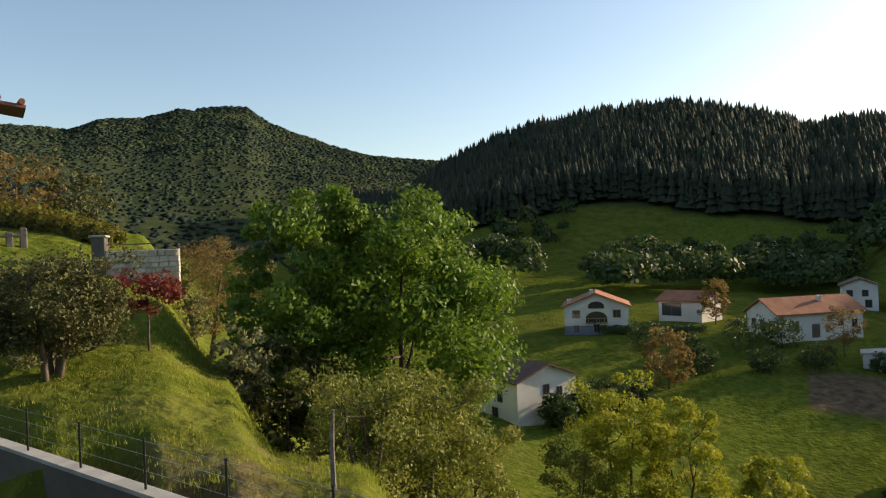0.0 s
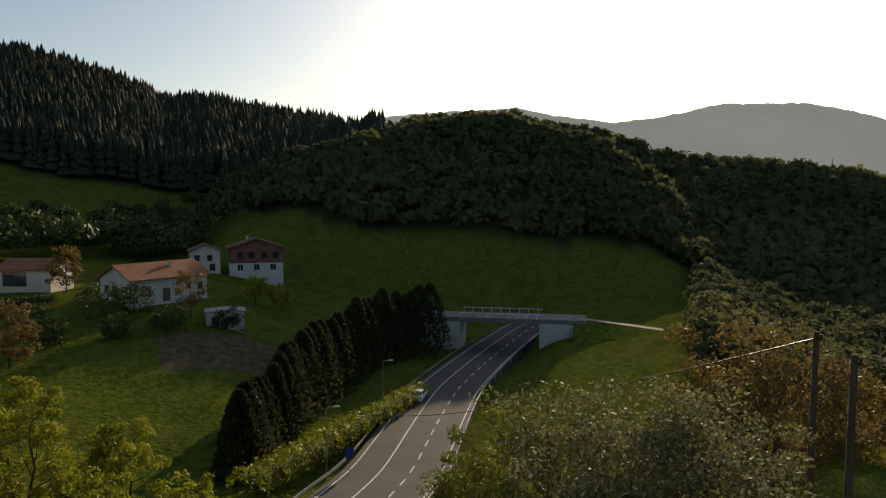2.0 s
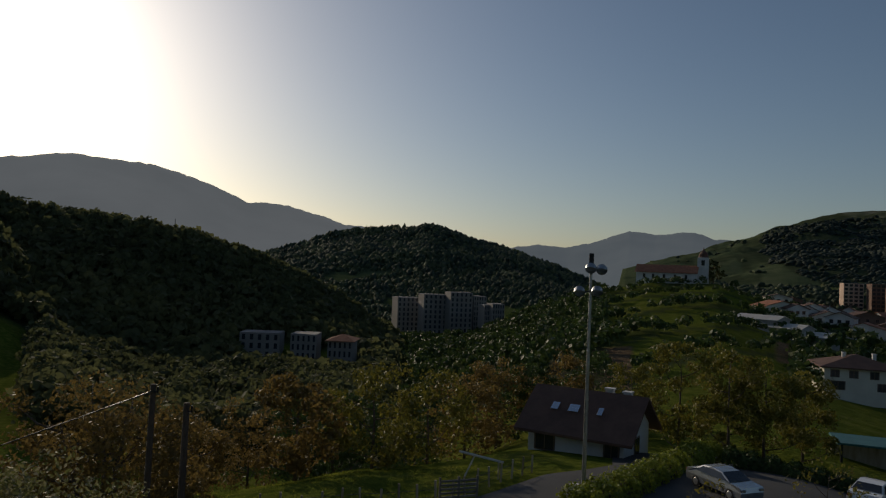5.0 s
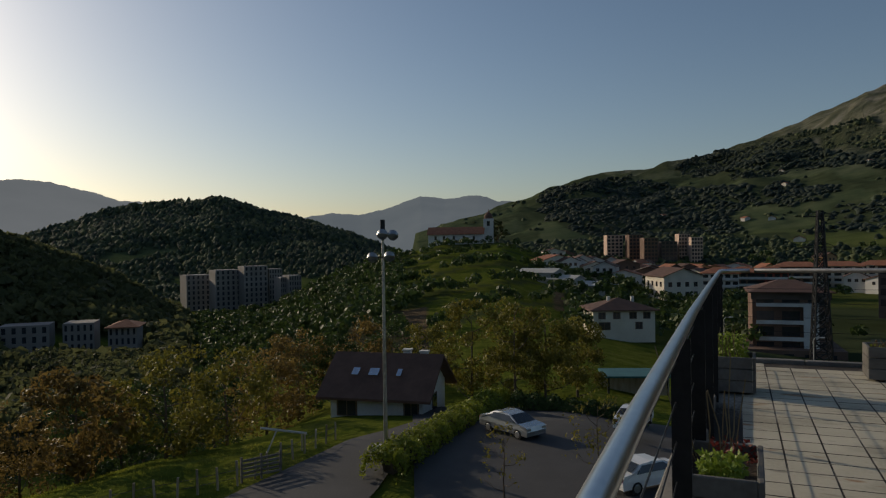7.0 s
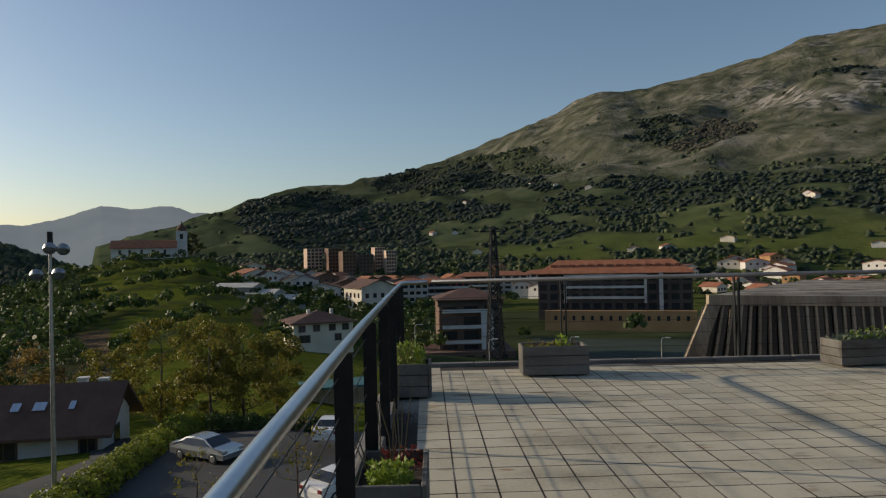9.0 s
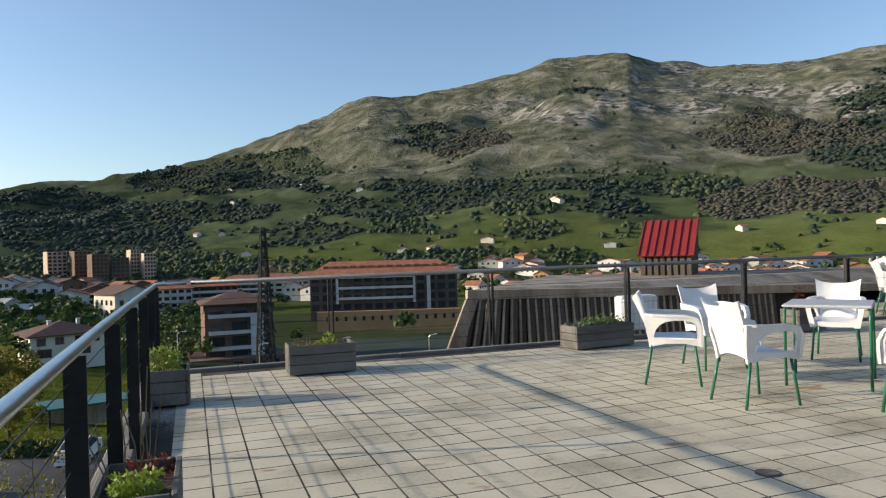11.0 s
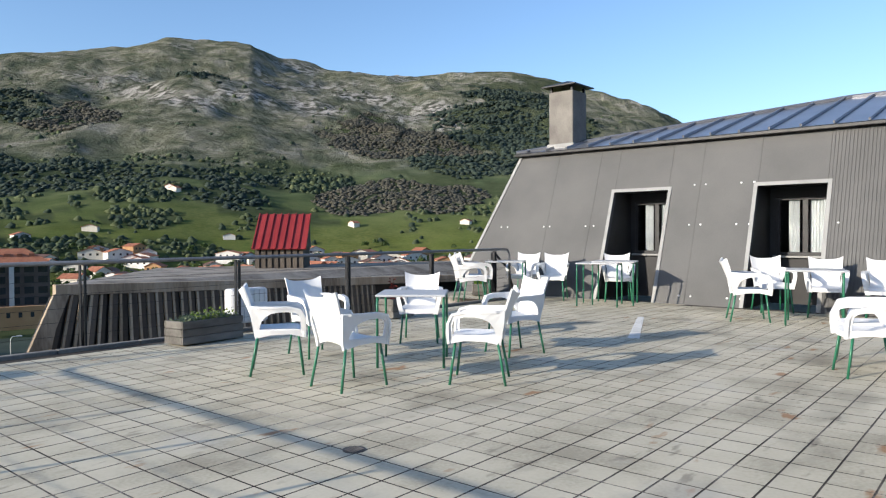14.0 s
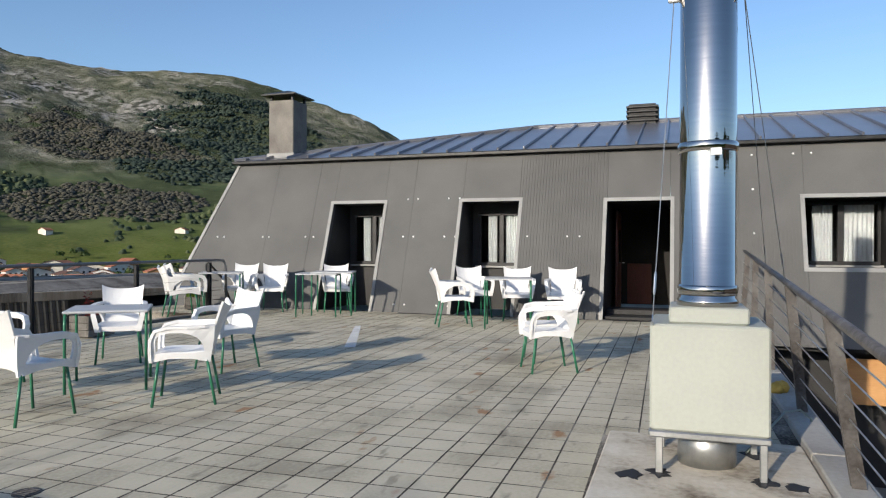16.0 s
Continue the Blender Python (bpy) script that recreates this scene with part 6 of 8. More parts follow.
planter(12.6, 9.9, 40, 0.5, 0.36, 0.28, [(LEAF_GREEN, "leaves", (0.0, 0, 0.22, 0.2, 0.12, 0.25, 260, 0.08, 13))], "weathered wooden planter with green leaves by the stair")


# ---- chairs and tables ----
def build_chair():
    c = thing("armchair", 0, 0, 0, label="white plastic armchair on green steel legs", category="chair", group="terrace chairs")
    # seat: a dished slab, faces +y
    n, mth = 9, 9
    vs, fs = [], []
    for j in range(mth + 1):
        for i in range(n + 1):
            u, v = i / n * 2 - 1, j / mth
            half = 0.235 - 0.03 * (1 - v)
            x = u * half
            y = -0.2 + 0.44 * v
            z = 0.445 - 0.018 * (1 - u * u) * math.sin(math.pi * v) - 0.02 * max(0, v - 0.85) / 0.15 + 0.008 * u * u
            vs.append((x, y, z))
    m1 = len(vs)
    vs += [(x, y, z - 0.022 - (0.03 if abs(x) > 0.19 or y > 0.2 else 0)) for x, y, z in vs]
    w = n + 1
    for j in range(mth):
        for i in range(n):
            q = (j * w + i, j * w + i + 1, (j + 1) * w + i + 1, (j + 1) * w + i)
            fs += [q, tuple(k + m1 for k in reversed(q))]
    rim = [i for i in range(w)] + [j * w + n for j in range(1, mth + 1)] + [mth * w + i for i in range(n - 1, -1, -1)] + [j * w for j in range(mth - 1, 0, -1)]
    fs += [(a, b, b + m1, a + m1) for a, b in zip(rim, rim[1:] + rim[:1])]
    part("seat", Mesh().add(vs, fs), PLASTIC, c, smooth=False)
    # back: a curved sheet that widens to two raised corners
    vs, fs = [], []
    nb, mb = 12, 9
    for j in range(mb + 1):
        v = j / mb
        for i in range(nb + 1):
            u = i / nb * 2 - 1
            half = 0.212 - 0.03 * math.sin(min(v * 1.5, 1) * math.pi) + 0.022 * v ** 3
            top = 0.455 + 0.05 * abs(u) ** 3 * v
            low = 0.05 * (1 - u * u) * (1 - v) ** 4
            vs.append((u * half, -0.2 - 0.11 * v - 0.06 * v * v + 0.05 * u * u * (0.4 + 0.6 * v), 0.37 + low + top * v))
    m1 = len(vs)
    vs += [(x, y - 0.02, z) for x, y, z in vs]
    w = nb + 1
    for j in range(mb):
        for i in range(nb):
            q = (j * w + i, j * w + i + 1, (j + 1) * w + i + 1, (j + 1) * w + i)
            fs += [q, tuple(k + m1 for k in reversed(q))]
    rim = [i for i in range(w)] + [j * w + nb for j in range(1, mb + 1)] + [mb * w + i for i in range(nb - 1, -1, -1)] + [j * w for j in range(mb - 1, 0, -1)]
    fs += [(a, b, b + m1, a + m1) for a, b in zip(rim, rim[1:] + rim[:1])]
    part("backrest", Mesh().add(vs, fs), PLASTIC, c, smooth=False)
    # arms: flat straps that rise from the seat's front, run back and join the backrest
    for s in (-1, 1):
        line = [(0.21, 0.245, 0.37), (0.235, 0.25, 0.47), (0.255, 0.246, 0.56), (0.265, 0.205, 0.64), (0.27, 0.1, 0.663), (0.266, -0.06, 0.664), (0.245, -0.19, 0.668), (0.2, -0.27, 0.67)]
        wid = [0.042, 0.038, 0.034, 0.034, 0.034, 0.032, 0.03, 0.03]
        vs, fs = [], []
        for k, (p, ww) in enumerate(zip(line, wid)):
            p = Vector((p[0] * s, p[1], p[2]))
            a, b = line[max(k - 1, 0)], line[min(k + 1, len(line) - 1)]
            d = (Vector(b) - Vector(a)).normalized()
            nrm = Vector((0, -d.z, d.y)).normalized()
            side = Vector((1, 0, 0))
            vs += [p + side * ww * 0.72 + nrm * 0.012, p - side * ww * 0.72 + nrm * 0.012, p - side * ww * 0.72 - nrm * 0.012, p + side * ww * 0.72 - nrm * 0.012]
            if k:
                o = 4 * k
                fs += [(o - 4 + i, o - 4 + (i + 1) % 4, o + (i + 1) % 4, o + i) for i in range(4)]
        fs += [(3, 2, 1, 0), tuple(len(vs) - 4 + i for i in range(4))]
        part("arm", Mesh().add(vs, fs), PLASTIC, c)
        # moulded side with an arched opening under the arm
        outer = [(0.245, 0.37), (0.25, 0.45), (0.252, 0.54), (0.238, 0.61), (0.2, 0.648), (0.1, 0.662), (-0.04, 0.662), (-0.17, 0.668), (-0.265, 0.675), (-0.26, 0.57), (-0.24, 0.45), (-0.225, 0.36), (-0.08, 0.395), (0.1, 0.4)]
        inner = [(0.205, 0.44), (0.208, 0.47), (0.207, 0.54), (0.192, 0.585), (0.16, 0.608), (0.09, 0.62), (0.0, 0.62), (-0.07, 0.606), (-0.125, 0.575), (-0.16, 0.53), (-0.18, 0.475), (-0.18, 0.45), (-0.08, 0.443), (0.1, 0.44)]
        vs, fs = [], []
        for loop in (outer, inner):
            for off in (0.0, 0.026):
                vs += [(s * (0.205 + 0.05 * max(0.0, min(1.0, (z - 0.42) / 0.2)) + off - 0.04 * max(0.0, min(1.0, (-0.06 - y) / 0.2))), y, z) for y, z in loop]
        nl = len(outer)
        for i in range(nl):
            j = (i + 1) % nl
            fs += [(i, j, 2 * nl + j, 2 * nl + i), (nl + i, 3 * nl + i, 3 * nl + j, nl + j), (i, nl + i, nl + j, j), (2 * nl + i, 2 * nl + j, 3 * nl + j, 3 * nl + i)]
        part("side_panel", Mesh().add(vs, fs), PLASTIC, c)
        part("leg", Mesh().tube([(s * 0.2, 0.18, 0.43), (s * 0.235, 0.235, 0.0)], 0.0125, 8), GREEN_STEEL, c, smooth=True)
        part("leg", Mesh().tube([(s * 0.19, -0.19, 0.43), (s * 0.22, -0.27, 0.0)], 0.0125, 8), GREEN_STEEL, c, smooth=True)
    return c


def build_table():
    t = thing("bistro_table", 0, 0, 0, label="square grey table on bent green steel legs", category="table", group="terrace tables")
    part("tabletop", Mesh().box(-0.36, 0.36, -0.36, 0.36, 0.725, 0.75, b=0.008), TABLE_TOP, t)
    for s in (-1, 1):
        for q in (-1, 1):
            part("leg", Mesh().tube([(s * 0.34, q * 0.34, 0), (s * 0.34, q * 0.34, 0.62), (s * 0.33, q * 0.34, 0.68), (s * 0.29, q * 0.34, 0.715), (s * 0.1, q * 0.34, 0.715)], 0.0135, 8), GREEN_STEEL, t, smooth=True)
    return t


def facing(x, y, tx, ty, twist=0.0):
    return pose(x, y, 0, 0, 0, math.degrees(math.atan2(-(tx - x), ty - y)) + twist)


first_chair = build_chair()
SEATS = [
    (4.31, 5.99, 5.45, 5.13, 0), (4.33, 4.96, 5.5, 4.9, 0), (5.2, 6.5, 5.0, 5.3, 0), (6.72, 6.3, 5.6, 5.3, -4), (5.24, 4.2, 4.75, 5.0, 0), (6.72, 4.84, 5.6, 5.35, 6),
    (11.3, 9.15, 12.1, 8.5, 0), (11.38, 9.07, 12.18, 8.42, 0), (12.8, 8.85, 11.5, 8.5, 0), (12.8, 8.1, 11.5, 7.6, 0), (13.25, 6.85, 12.3, 6.3, 0),
    (11.55, 3.75, 11.85, 2.7, 10), (13.1, 3.85, 12.0, 3.1, 0), (12.85, 2.95, 11.4, 2.6, 0), (12.75, 2.1, 11.6, 1.9, 0),
    (7.79, 1.49, 7.34, 2.39, 0), (8.45, 1.6, 8.0, 2.5, 0),
]
first_chair.matrix_basis = facing(*SEATS[0])
for i, s in enumerate(SEATS[1:]):
    large = 1.12 if s[0] > 11 else 1.0
    copy_thing(first_chair, Matrix.Translation((0, 0, 0.05 if i == 6 else 0)) @ facing(*s) @ Matrix.Scale(large, 4))
first_table = build_table()
PLACES = [(5.55, 5.32, 38), (12.0, 8.75, 30), (12.3, 6.75, 20), (12.45, 6.5, 20), (11.7, 2.85, 12)]
first_table.matrix_basis = pose(PLACES[0][0], PLACES[0][1], 0, 0, 0, PLACES[0][2])
for x, y, a in PLACES[1:]:
    copy_thing(first_table, pose(x, y, 0.03 if x == 12.45 else 0, 0, 0, a) @ Matrix.Scale(1.1, 4))

louvre_box = thing("louvred_box", 5.95, 9.05, 0.1, label="white ribbed metal box outside the railing", category="vent box")
part("body", Mesh().box(-0.3, 0.3, -0.1, 0.1, 0.0, 0.5, b=0.02), PLASTIC, louvre_box)
for k in range(7):
    part("rib", Mesh().box(-0.27 + k * 0.085, -0.22 + k * 0.085, -0.115, -0.1, 0.03, 0.47), PLASTIC, louvre_box)
drain = thing("floor_drain", 3.06, 3.49, 0.0, label="small dark iron drain grate in the tiles", category="drain")
part("grate", Mesh().tube([(0, 0, -0.02), (0, 0, 0.004)], 0.075, 16), DARK_STEEL, drain)
for k in range(5):
    part("slot", Mesh().box(-0.05 + k * 0.022, -0.04 + k * 0.022, -0.045, 0.045, 0.003, 0.008), RUSTY_STEEL, drain)
stripe = Mesh()
p0, p1 = Vector((8.62, 4.28, 0)), Vector((10.95, 5.27, 0))
for k in range(9):
    a_, b_ = p0.lerp(p1, k / 9 + 0.004), p0.lerp(p1, (k + 1) / 9 - 0.008)
    w_ = Vector((-0.39, 0.92, 0)) * (0.075 - 0.003 * k)
    q = [a_ - w_, b_ - w_, b_ + w_, a_ + w_]
    stripe.add([(v.x, v.y, 0.0012) for v in q] + [(v.x, v.y, 0.0032) for v in q], [(3, 2, 1, 0), (4, 5, 6, 7), (0, 1, 5, 4), (1, 2, 6, 5), (2, 3, 7, 6), (3, 0, 4, 7)])
tagged(part("floor_marking", stripe, PAINT), "worn white paint mark on the tiles", "floor marking", kind="structure")

# ---- lower roof in front with battened side ----
low_roof = thing("low_roof", label="flat weathered shingle roof with a battened wooden side", category="roof", kind="structure")
# corners of the deck: front left, front right, back left, back right; it falls a little to the front right
DA, DB, DD, DC = Vector((4.3, 11.5, 0.62)), Vector((17.0, 11.5, 0.25)), Vector((7.9, 15.6, 0.62)), Vector((17.0, 12.6, 0.62))


def deck_at(u, v, up=0.0):
    return DA.lerp(DB, u).lerp(DD.lerp(DC, u), v) + Vector((0, 0, up))


dv = [deck_at(u, v, up) for up in (-0.12, 0.0) for u, v in ((0, 0), (1, 0), (1, 1), (0, 1))]
part("deck", Mesh().add(dv, [(3, 2, 1, 0), (4, 5, 6, 7), (0, 1, 5, 4), (1, 2, 6, 5), (2, 3, 7, 6), (3, 0, 4, 7)]), SHINGLE, low_roof)
fv = [p + Vector((-0.08 if p.x < 5 else 0, dy, dz)) for dz in (-0.14, 0.02) for p, dy in ((DA, -0.12), (DB, -0.12), (DB, 0.0), (DA, 0.0))]
part("fascia", Mesh().add(fv, [(3, 2, 1, 0), (4, 5, 6, 7), (0, 1, 5, 4), (1, 2, 6, 5), (2, 3, 7, 6), (3, 0, 4, 7)]), WEATHERED, low_roof)
# dark boards under paler battens: sun on the battens put into the wood colours
brnd = random.Random(4)
for k in range(44):
    xx = 4.3 + k * 0.148
    wx = 0.116 + brnd.uniform(-0.012, 0.012)
    out = -0.02 - 0.03 * (k % 2)
    vs = []
    for y, z in ((11.45, 0.47 - 0.029 * (xx - 4.3)), (11.25, -1.3)):
        sp = 0 if z > 0 else -0.38 * max(0, 5.4 - xx) / 0.9
        vs += [(xx + sp, y + out, z), (xx + wx + sp, y + out, z), (xx + wx + sp, y + out + 0.03, z), (xx + sp, y + out + 0.03, z)]
    part("board", Mesh().add(vs, [(0, 1, 2, 3), (7, 6, 5, 4), (0, 4, 5, 1), (1, 5, 6, 2), (2, 6, 7, 3), (3, 7, 4, 0)]), DARK_BOARD, low_roof)
    bv = []
    for y, z in ((11.39, 0.47 - 0.029 * (xx - 4.3)), (11.19, -1.3)):
        sp = 0 if z > 0 else -0.38 * max(0, 5.4 - xx) / 0.9
        bv += [(xx + sp - 0.012, y, z), (xx + 0.026 + sp, y, z), (xx + 0.026 + sp, y + 0.05, z), (xx + sp - 0.012, y + 0.05, z)]
    part("batten", Mesh().add(bv, [(0, 1, 2, 3), (7, 6, 5, 4), (0, 4, 5, 1), (1, 5, 6, 2), (2, 6, 7, 3), (3, 7, 4, 0)]), WEATHERED, low_roof)
part("backing", Mesh().add([(4.2, 11.53, 0.46), (10.8, 11.53, 0.46), (10.8, 11.36, -1.3), (3.4, 11.36, -1.3), (4.2, 11.56, 0.46), (10.8, 11.56, 0.46), (10.8, 11.39, -1.3), (3.4, 11.39, -1.3)], [(0, 1, 2, 3), (7, 6, 5, 4), (0, 4, 5, 1), (1, 5, 6, 2), (2, 6, 7, 3), (3, 7, 4, 0)]), SHEET_AND_SHADE, low_roof)
part("corner_board", Mesh().add([(4.2, 11.38, 0.5), (4.42, 11.38, 0.5), (4.42, 11.45, 0.5), (4.2, 11.45, 0.5), (3.3, 11.1, -1.3), (3.6, 11.1, -1.3), (3.6, 11.17, -1.3), (3.3, 11.17, -1.3)], [(0, 1, 2, 3), (7, 6, 5, 4), (0, 4, 5, 1), (1, 5, 6, 2), (2, 6, 7, 3), (3, 7, 4, 0)]), WEATHERED, low_roof)
foot = [(4.7, 11.66), (16.9, 11.66), (16.9, 12.5), (8.0, 15.4)]
part("body", Mesh().add([(x, y, -8) for x, y in foot] + [(x, y, z) for (x, y), z in zip(foot, (0.48, 0.12, 0.48, 0.48))], [(3, 2, 1, 0), (4, 5, 6, 7), (0, 1, 5, 4), (1, 2, 6, 5), (2, 3, 7, 6), (3, 0, 4, 7)]), SHEET_AND_SHADE, low_roof)
for k in range(12):
    v0, v1 = k / 12 + 0.003, (k + 1) / 12 - 0.003
    q = [deck_at(u, v, up) for up in (0.002, 0.016 + 0.004 * (k % 2)) for u, v in ((0.004, v0), (0.997, v0), (0.997, v1), (0.004, v1))]
    part("shingle_strip", Mesh().add(q, [(3, 2, 1, 0), (4, 5, 6, 7), (0, 1, 5, 4), (1, 2, 6, 5), (2, 3, 7, 6), (3, 0, 4, 7)]), SHINGLE, low_roof)

dormer = thing("red_roof_hatch", 10.2, 13.93, 0.63, -46, label="small battened hatch with a red ribbed metal roof", category="roof hatch")
part("body", Mesh().box(-0.54, 0.54, -0.46, 0.6, -0.14, 0.45), SHEET_AND_SHADE, dormer)
for k in range(8):
    part("batten", Mesh().box(-0.56 + k * 0.143, -0.463 + k * 0.143, -0.5, -0.46, -0.14, 0.44), DARK_BOARD, dormer)
part("side_panel", Mesh().prism([(-0.5, 0.45), (0.6, 0.45), (0.35, 1.22)], -0.03, 0.03, Matrix.Translation((0.545, 0, 0)) @ pose(0, 0, 0, 0, 0, 90)), SHEET_AND_SHADE, dormer)
part("side_panel", Mesh().prism([(-0.5, 0.45), (0.6, 0.45), (0.35, 1.22)], -0.03, 0.03, Matrix.Translation((-0.545, 0, 0)) @ pose(0, 0, 0, 0, 0, 90)), SHEET_AND_SHADE, dormer)
slope = Matrix.Translation((0, -0.58, 0.42)) @ pose(0, 0, 0, 41.0, 0, 0)
part("red_sheet", Mesh().box(-0.62, 0.62, 0, 1.26, 0, 0.02, slope), RED_SHEET, dormer, "red painted metal sheet")
for k in range(8):
    part("roof_rib", Mesh().box(-0.615 + k * 0.172, -0.59 + k * 0.172, 0, 1.26, 0.021, 0.05, slope), RED_SHEET, dormer)

# ---- garden below ----
def from_line(az0, r0, az1, r1, n):
    a, b = Vector(place(az0, r0)), Vector(place(az1, r1))
    return [a.lerp(b, k / (n - 1)) for k in range(n)]


ra, rb = Vector((-2.78, -25.6, 0)), Vector((-6.6, -7.3, 0))
ra.z = rb.z = -3.62
along = (rb - ra).normalized()
side = Vector((-along.y, along.x, 0))
retaining = thing("retaining_wall", label="concrete retaining wall with a pale flat coping", category="wall")
wv = []
for p in (ra, rb):
    for s, z in ((-0.16, -5.5), (0.16, -5.5), (0.16, -0.1), (-0.16, -0.1)):
        wv.append(p + side * s + Vector((0, 0, z)))
part("wall", Mesh().add(wv, [(0, 1, 2, 3), (7, 6, 5, 4), (0, 4, 5, 1), (1, 5, 6, 2), (2, 6, 7, 3), (3, 7, 4, 0)]), DARK_WALL, retaining)
L = (rb - ra).length
for k in range(14):
    p, q = ra + along * (L * k / 14 + 0.01), ra + along * (L * (k + 1) / 14 - 0.01)
    cv = []
    for e in (p, q):
        for s, z in ((-0.19, -0.1), (0.19, -0.1), (0.19, 0.0), (-0.19, 0.0)):
            cv.append(e + side * s + Vector((0, 0, z)))
    part("coping", Mesh().add(cv, [(0, 1, 2, 3), (7, 6, 5, 4), (0, 4, 5, 1), (1, 5, 6, 2), (2, 6, 7, 3), (3, 7, 4, 0)]), CONCRETE, retaining)
garden_fence = thing("garden_fence", label="thin dark posts with wire along the wall", category="fence")
tops = []
for k in range(7):
    p = ra + along * (L * (0.02 + 0.158 * k))
    part("post", Mesh().tube([p + Vector((0, 0, -0.1)), p + Vector((0, 0, 1.12))], 0.028, 6), DARK_STEEL, garden_fence)
    tops.append(p)
for h in (0.4, 0.75, 1.05):
    part("wire", Mesh().tube([p + Vector((0, 0, h)) for p in tops], 0.006, 4), GALVANISED, garden_fence)
px, py, pz = place(149.0, 15.3)
old_post = thing("old_post", px, py, -3.7, label="old grey wooden post with a broken branch", category="post")
part("stake", Mesh().tube([(0, 0, -0.4), (0.02, 0, 0.9), (-0.03, 0.02, 1.7)], [0.06, 0.055, 0.03], 7), WEATHERED_GREY, old_post)
part("branch", Mesh().tube([(0, 0, 1.2), (-0.3, 0.1, 1.5), (-0.9, 0.1, 1.42)], [0.02, 0.014, 0.006], 5), BARK, old_post)

wx_, wy_, wz_ = place(162.4, 43)
stone_wall = thing("stone_wall", wx_, wy_, wz_ + 0.75, 150, "pale rubble stone wall with a pillar beside the garden", "wall")
rnd = random.Random(4)
part("core", Mesh().box(-1.9, 1.9, -0.15, 0.25, -1.6, 1.0), DARK_STONE, stone_wall)
zz = -0.9
while zz < 0.95:
    h = rnd.uniform(0.24, 0.38)
    xx = -1.95
    while xx < 1.85:
        w = min(rnd.uniform(0.32, 0.7), 1.95 - xx)
        j = [rnd.uniform(-0.04, 0.04) for _ in range(8)]
        part("stone", Mesh().add([(xx + j[0], -0.25 + j[1], zz), (xx + w - 0.06 + j[2], -0.25 + j[3], zz + j[4]), (xx + w - 0.06, -0.25 + j[5], zz + h - 0.06), (xx + j[6], -0.25, zz + h - 0.06 + j[7]), (xx - 0.01, -0.14, zz - 0.01), (xx + w, -0.14, zz - 0.01), (xx + w, -0.14, zz + h), (xx - 0.01, -0.14, zz + h)], [(0, 1, 2, 3), (0, 4, 5, 1), (1, 5, 6, 2), (2, 6, 7, 3), (3, 7, 4, 0)]), PALE_STONE, stone_wall)
        xx += w
    zz += h
part("pillar", Mesh().box(-2.65, -1.95, -0.35, 0.35, -1.0, 1.75, b=0.03), DARK_STONE, stone_wall)
part("pillar_cap", Mesh().box(-2.75, -1.85, -0.45, 0.45, 1.75, 1.88, b=0.03), CONCRETE, stone_wall)
part("top_rail", Mesh().box(-1.9, 1.9, -0.05, 0.05, 1.3, 1.36).box(1.8, 1.9, -0.05, 0.05, 1.0, 1.4), WEATHERED_GREY, stone_wall)
bx, by, bz = place(171.2, 48)
gate_stones = thing("stone_posts", bx, by, bz, 171, "pair of rough grey stone posts on the lawn", "stone posts")
for k, (x, h) in enumerate(((-0.9, 1.0), (0.2, 0.8), (0.9, 1.05))):
    part("stone_post", Mesh().box(x - 0.2, x + 0.2, -0.2, 0.2, -0.3, h, b=0.06), DARK_STONE, gate_stones)
part("lintel", Mesh().box(-1.1, 1.1, -0.2, 0.2, 0.5, 0.68, b=0.04), DARK_STONE, gate_stones)
ex, ey, _ = place(169.8, 12)
eave_house = thing("neighbour_eave", ex, ey, 3.66, 173, "tiled eave corner of the neighbouring house", "roof")
part("soffit", Mesh().add([(-4, 0, 0.5), (0, 0, 0), (0.1, 2.5, 0.3), (-4, 2.5, 0.9), (-4, 0, 0.56), (0, 0, 0.05), (0.1, 2.5, 0.36), (-4, 2.5, 0.96)], [(3, 2, 1, 0), (4, 5, 6, 7), (0, 1, 5, 4), (1, 2, 6, 5), (2, 3, 7, 6), (3, 0, 4, 7)]), RED_BROWN_WALL, eave_house)
for k in range(12):
    x0 = -0.05 - k * 0.3
    part("roof_tile", Mesh().tube([(x0, -0.05, 0.085 - x0 * 0.125), (x0 + 0.02, 2.4, 0.4 - x0 * 0.125)], [0.045, 0.045], 8), ROOF_TILE, eave_house)


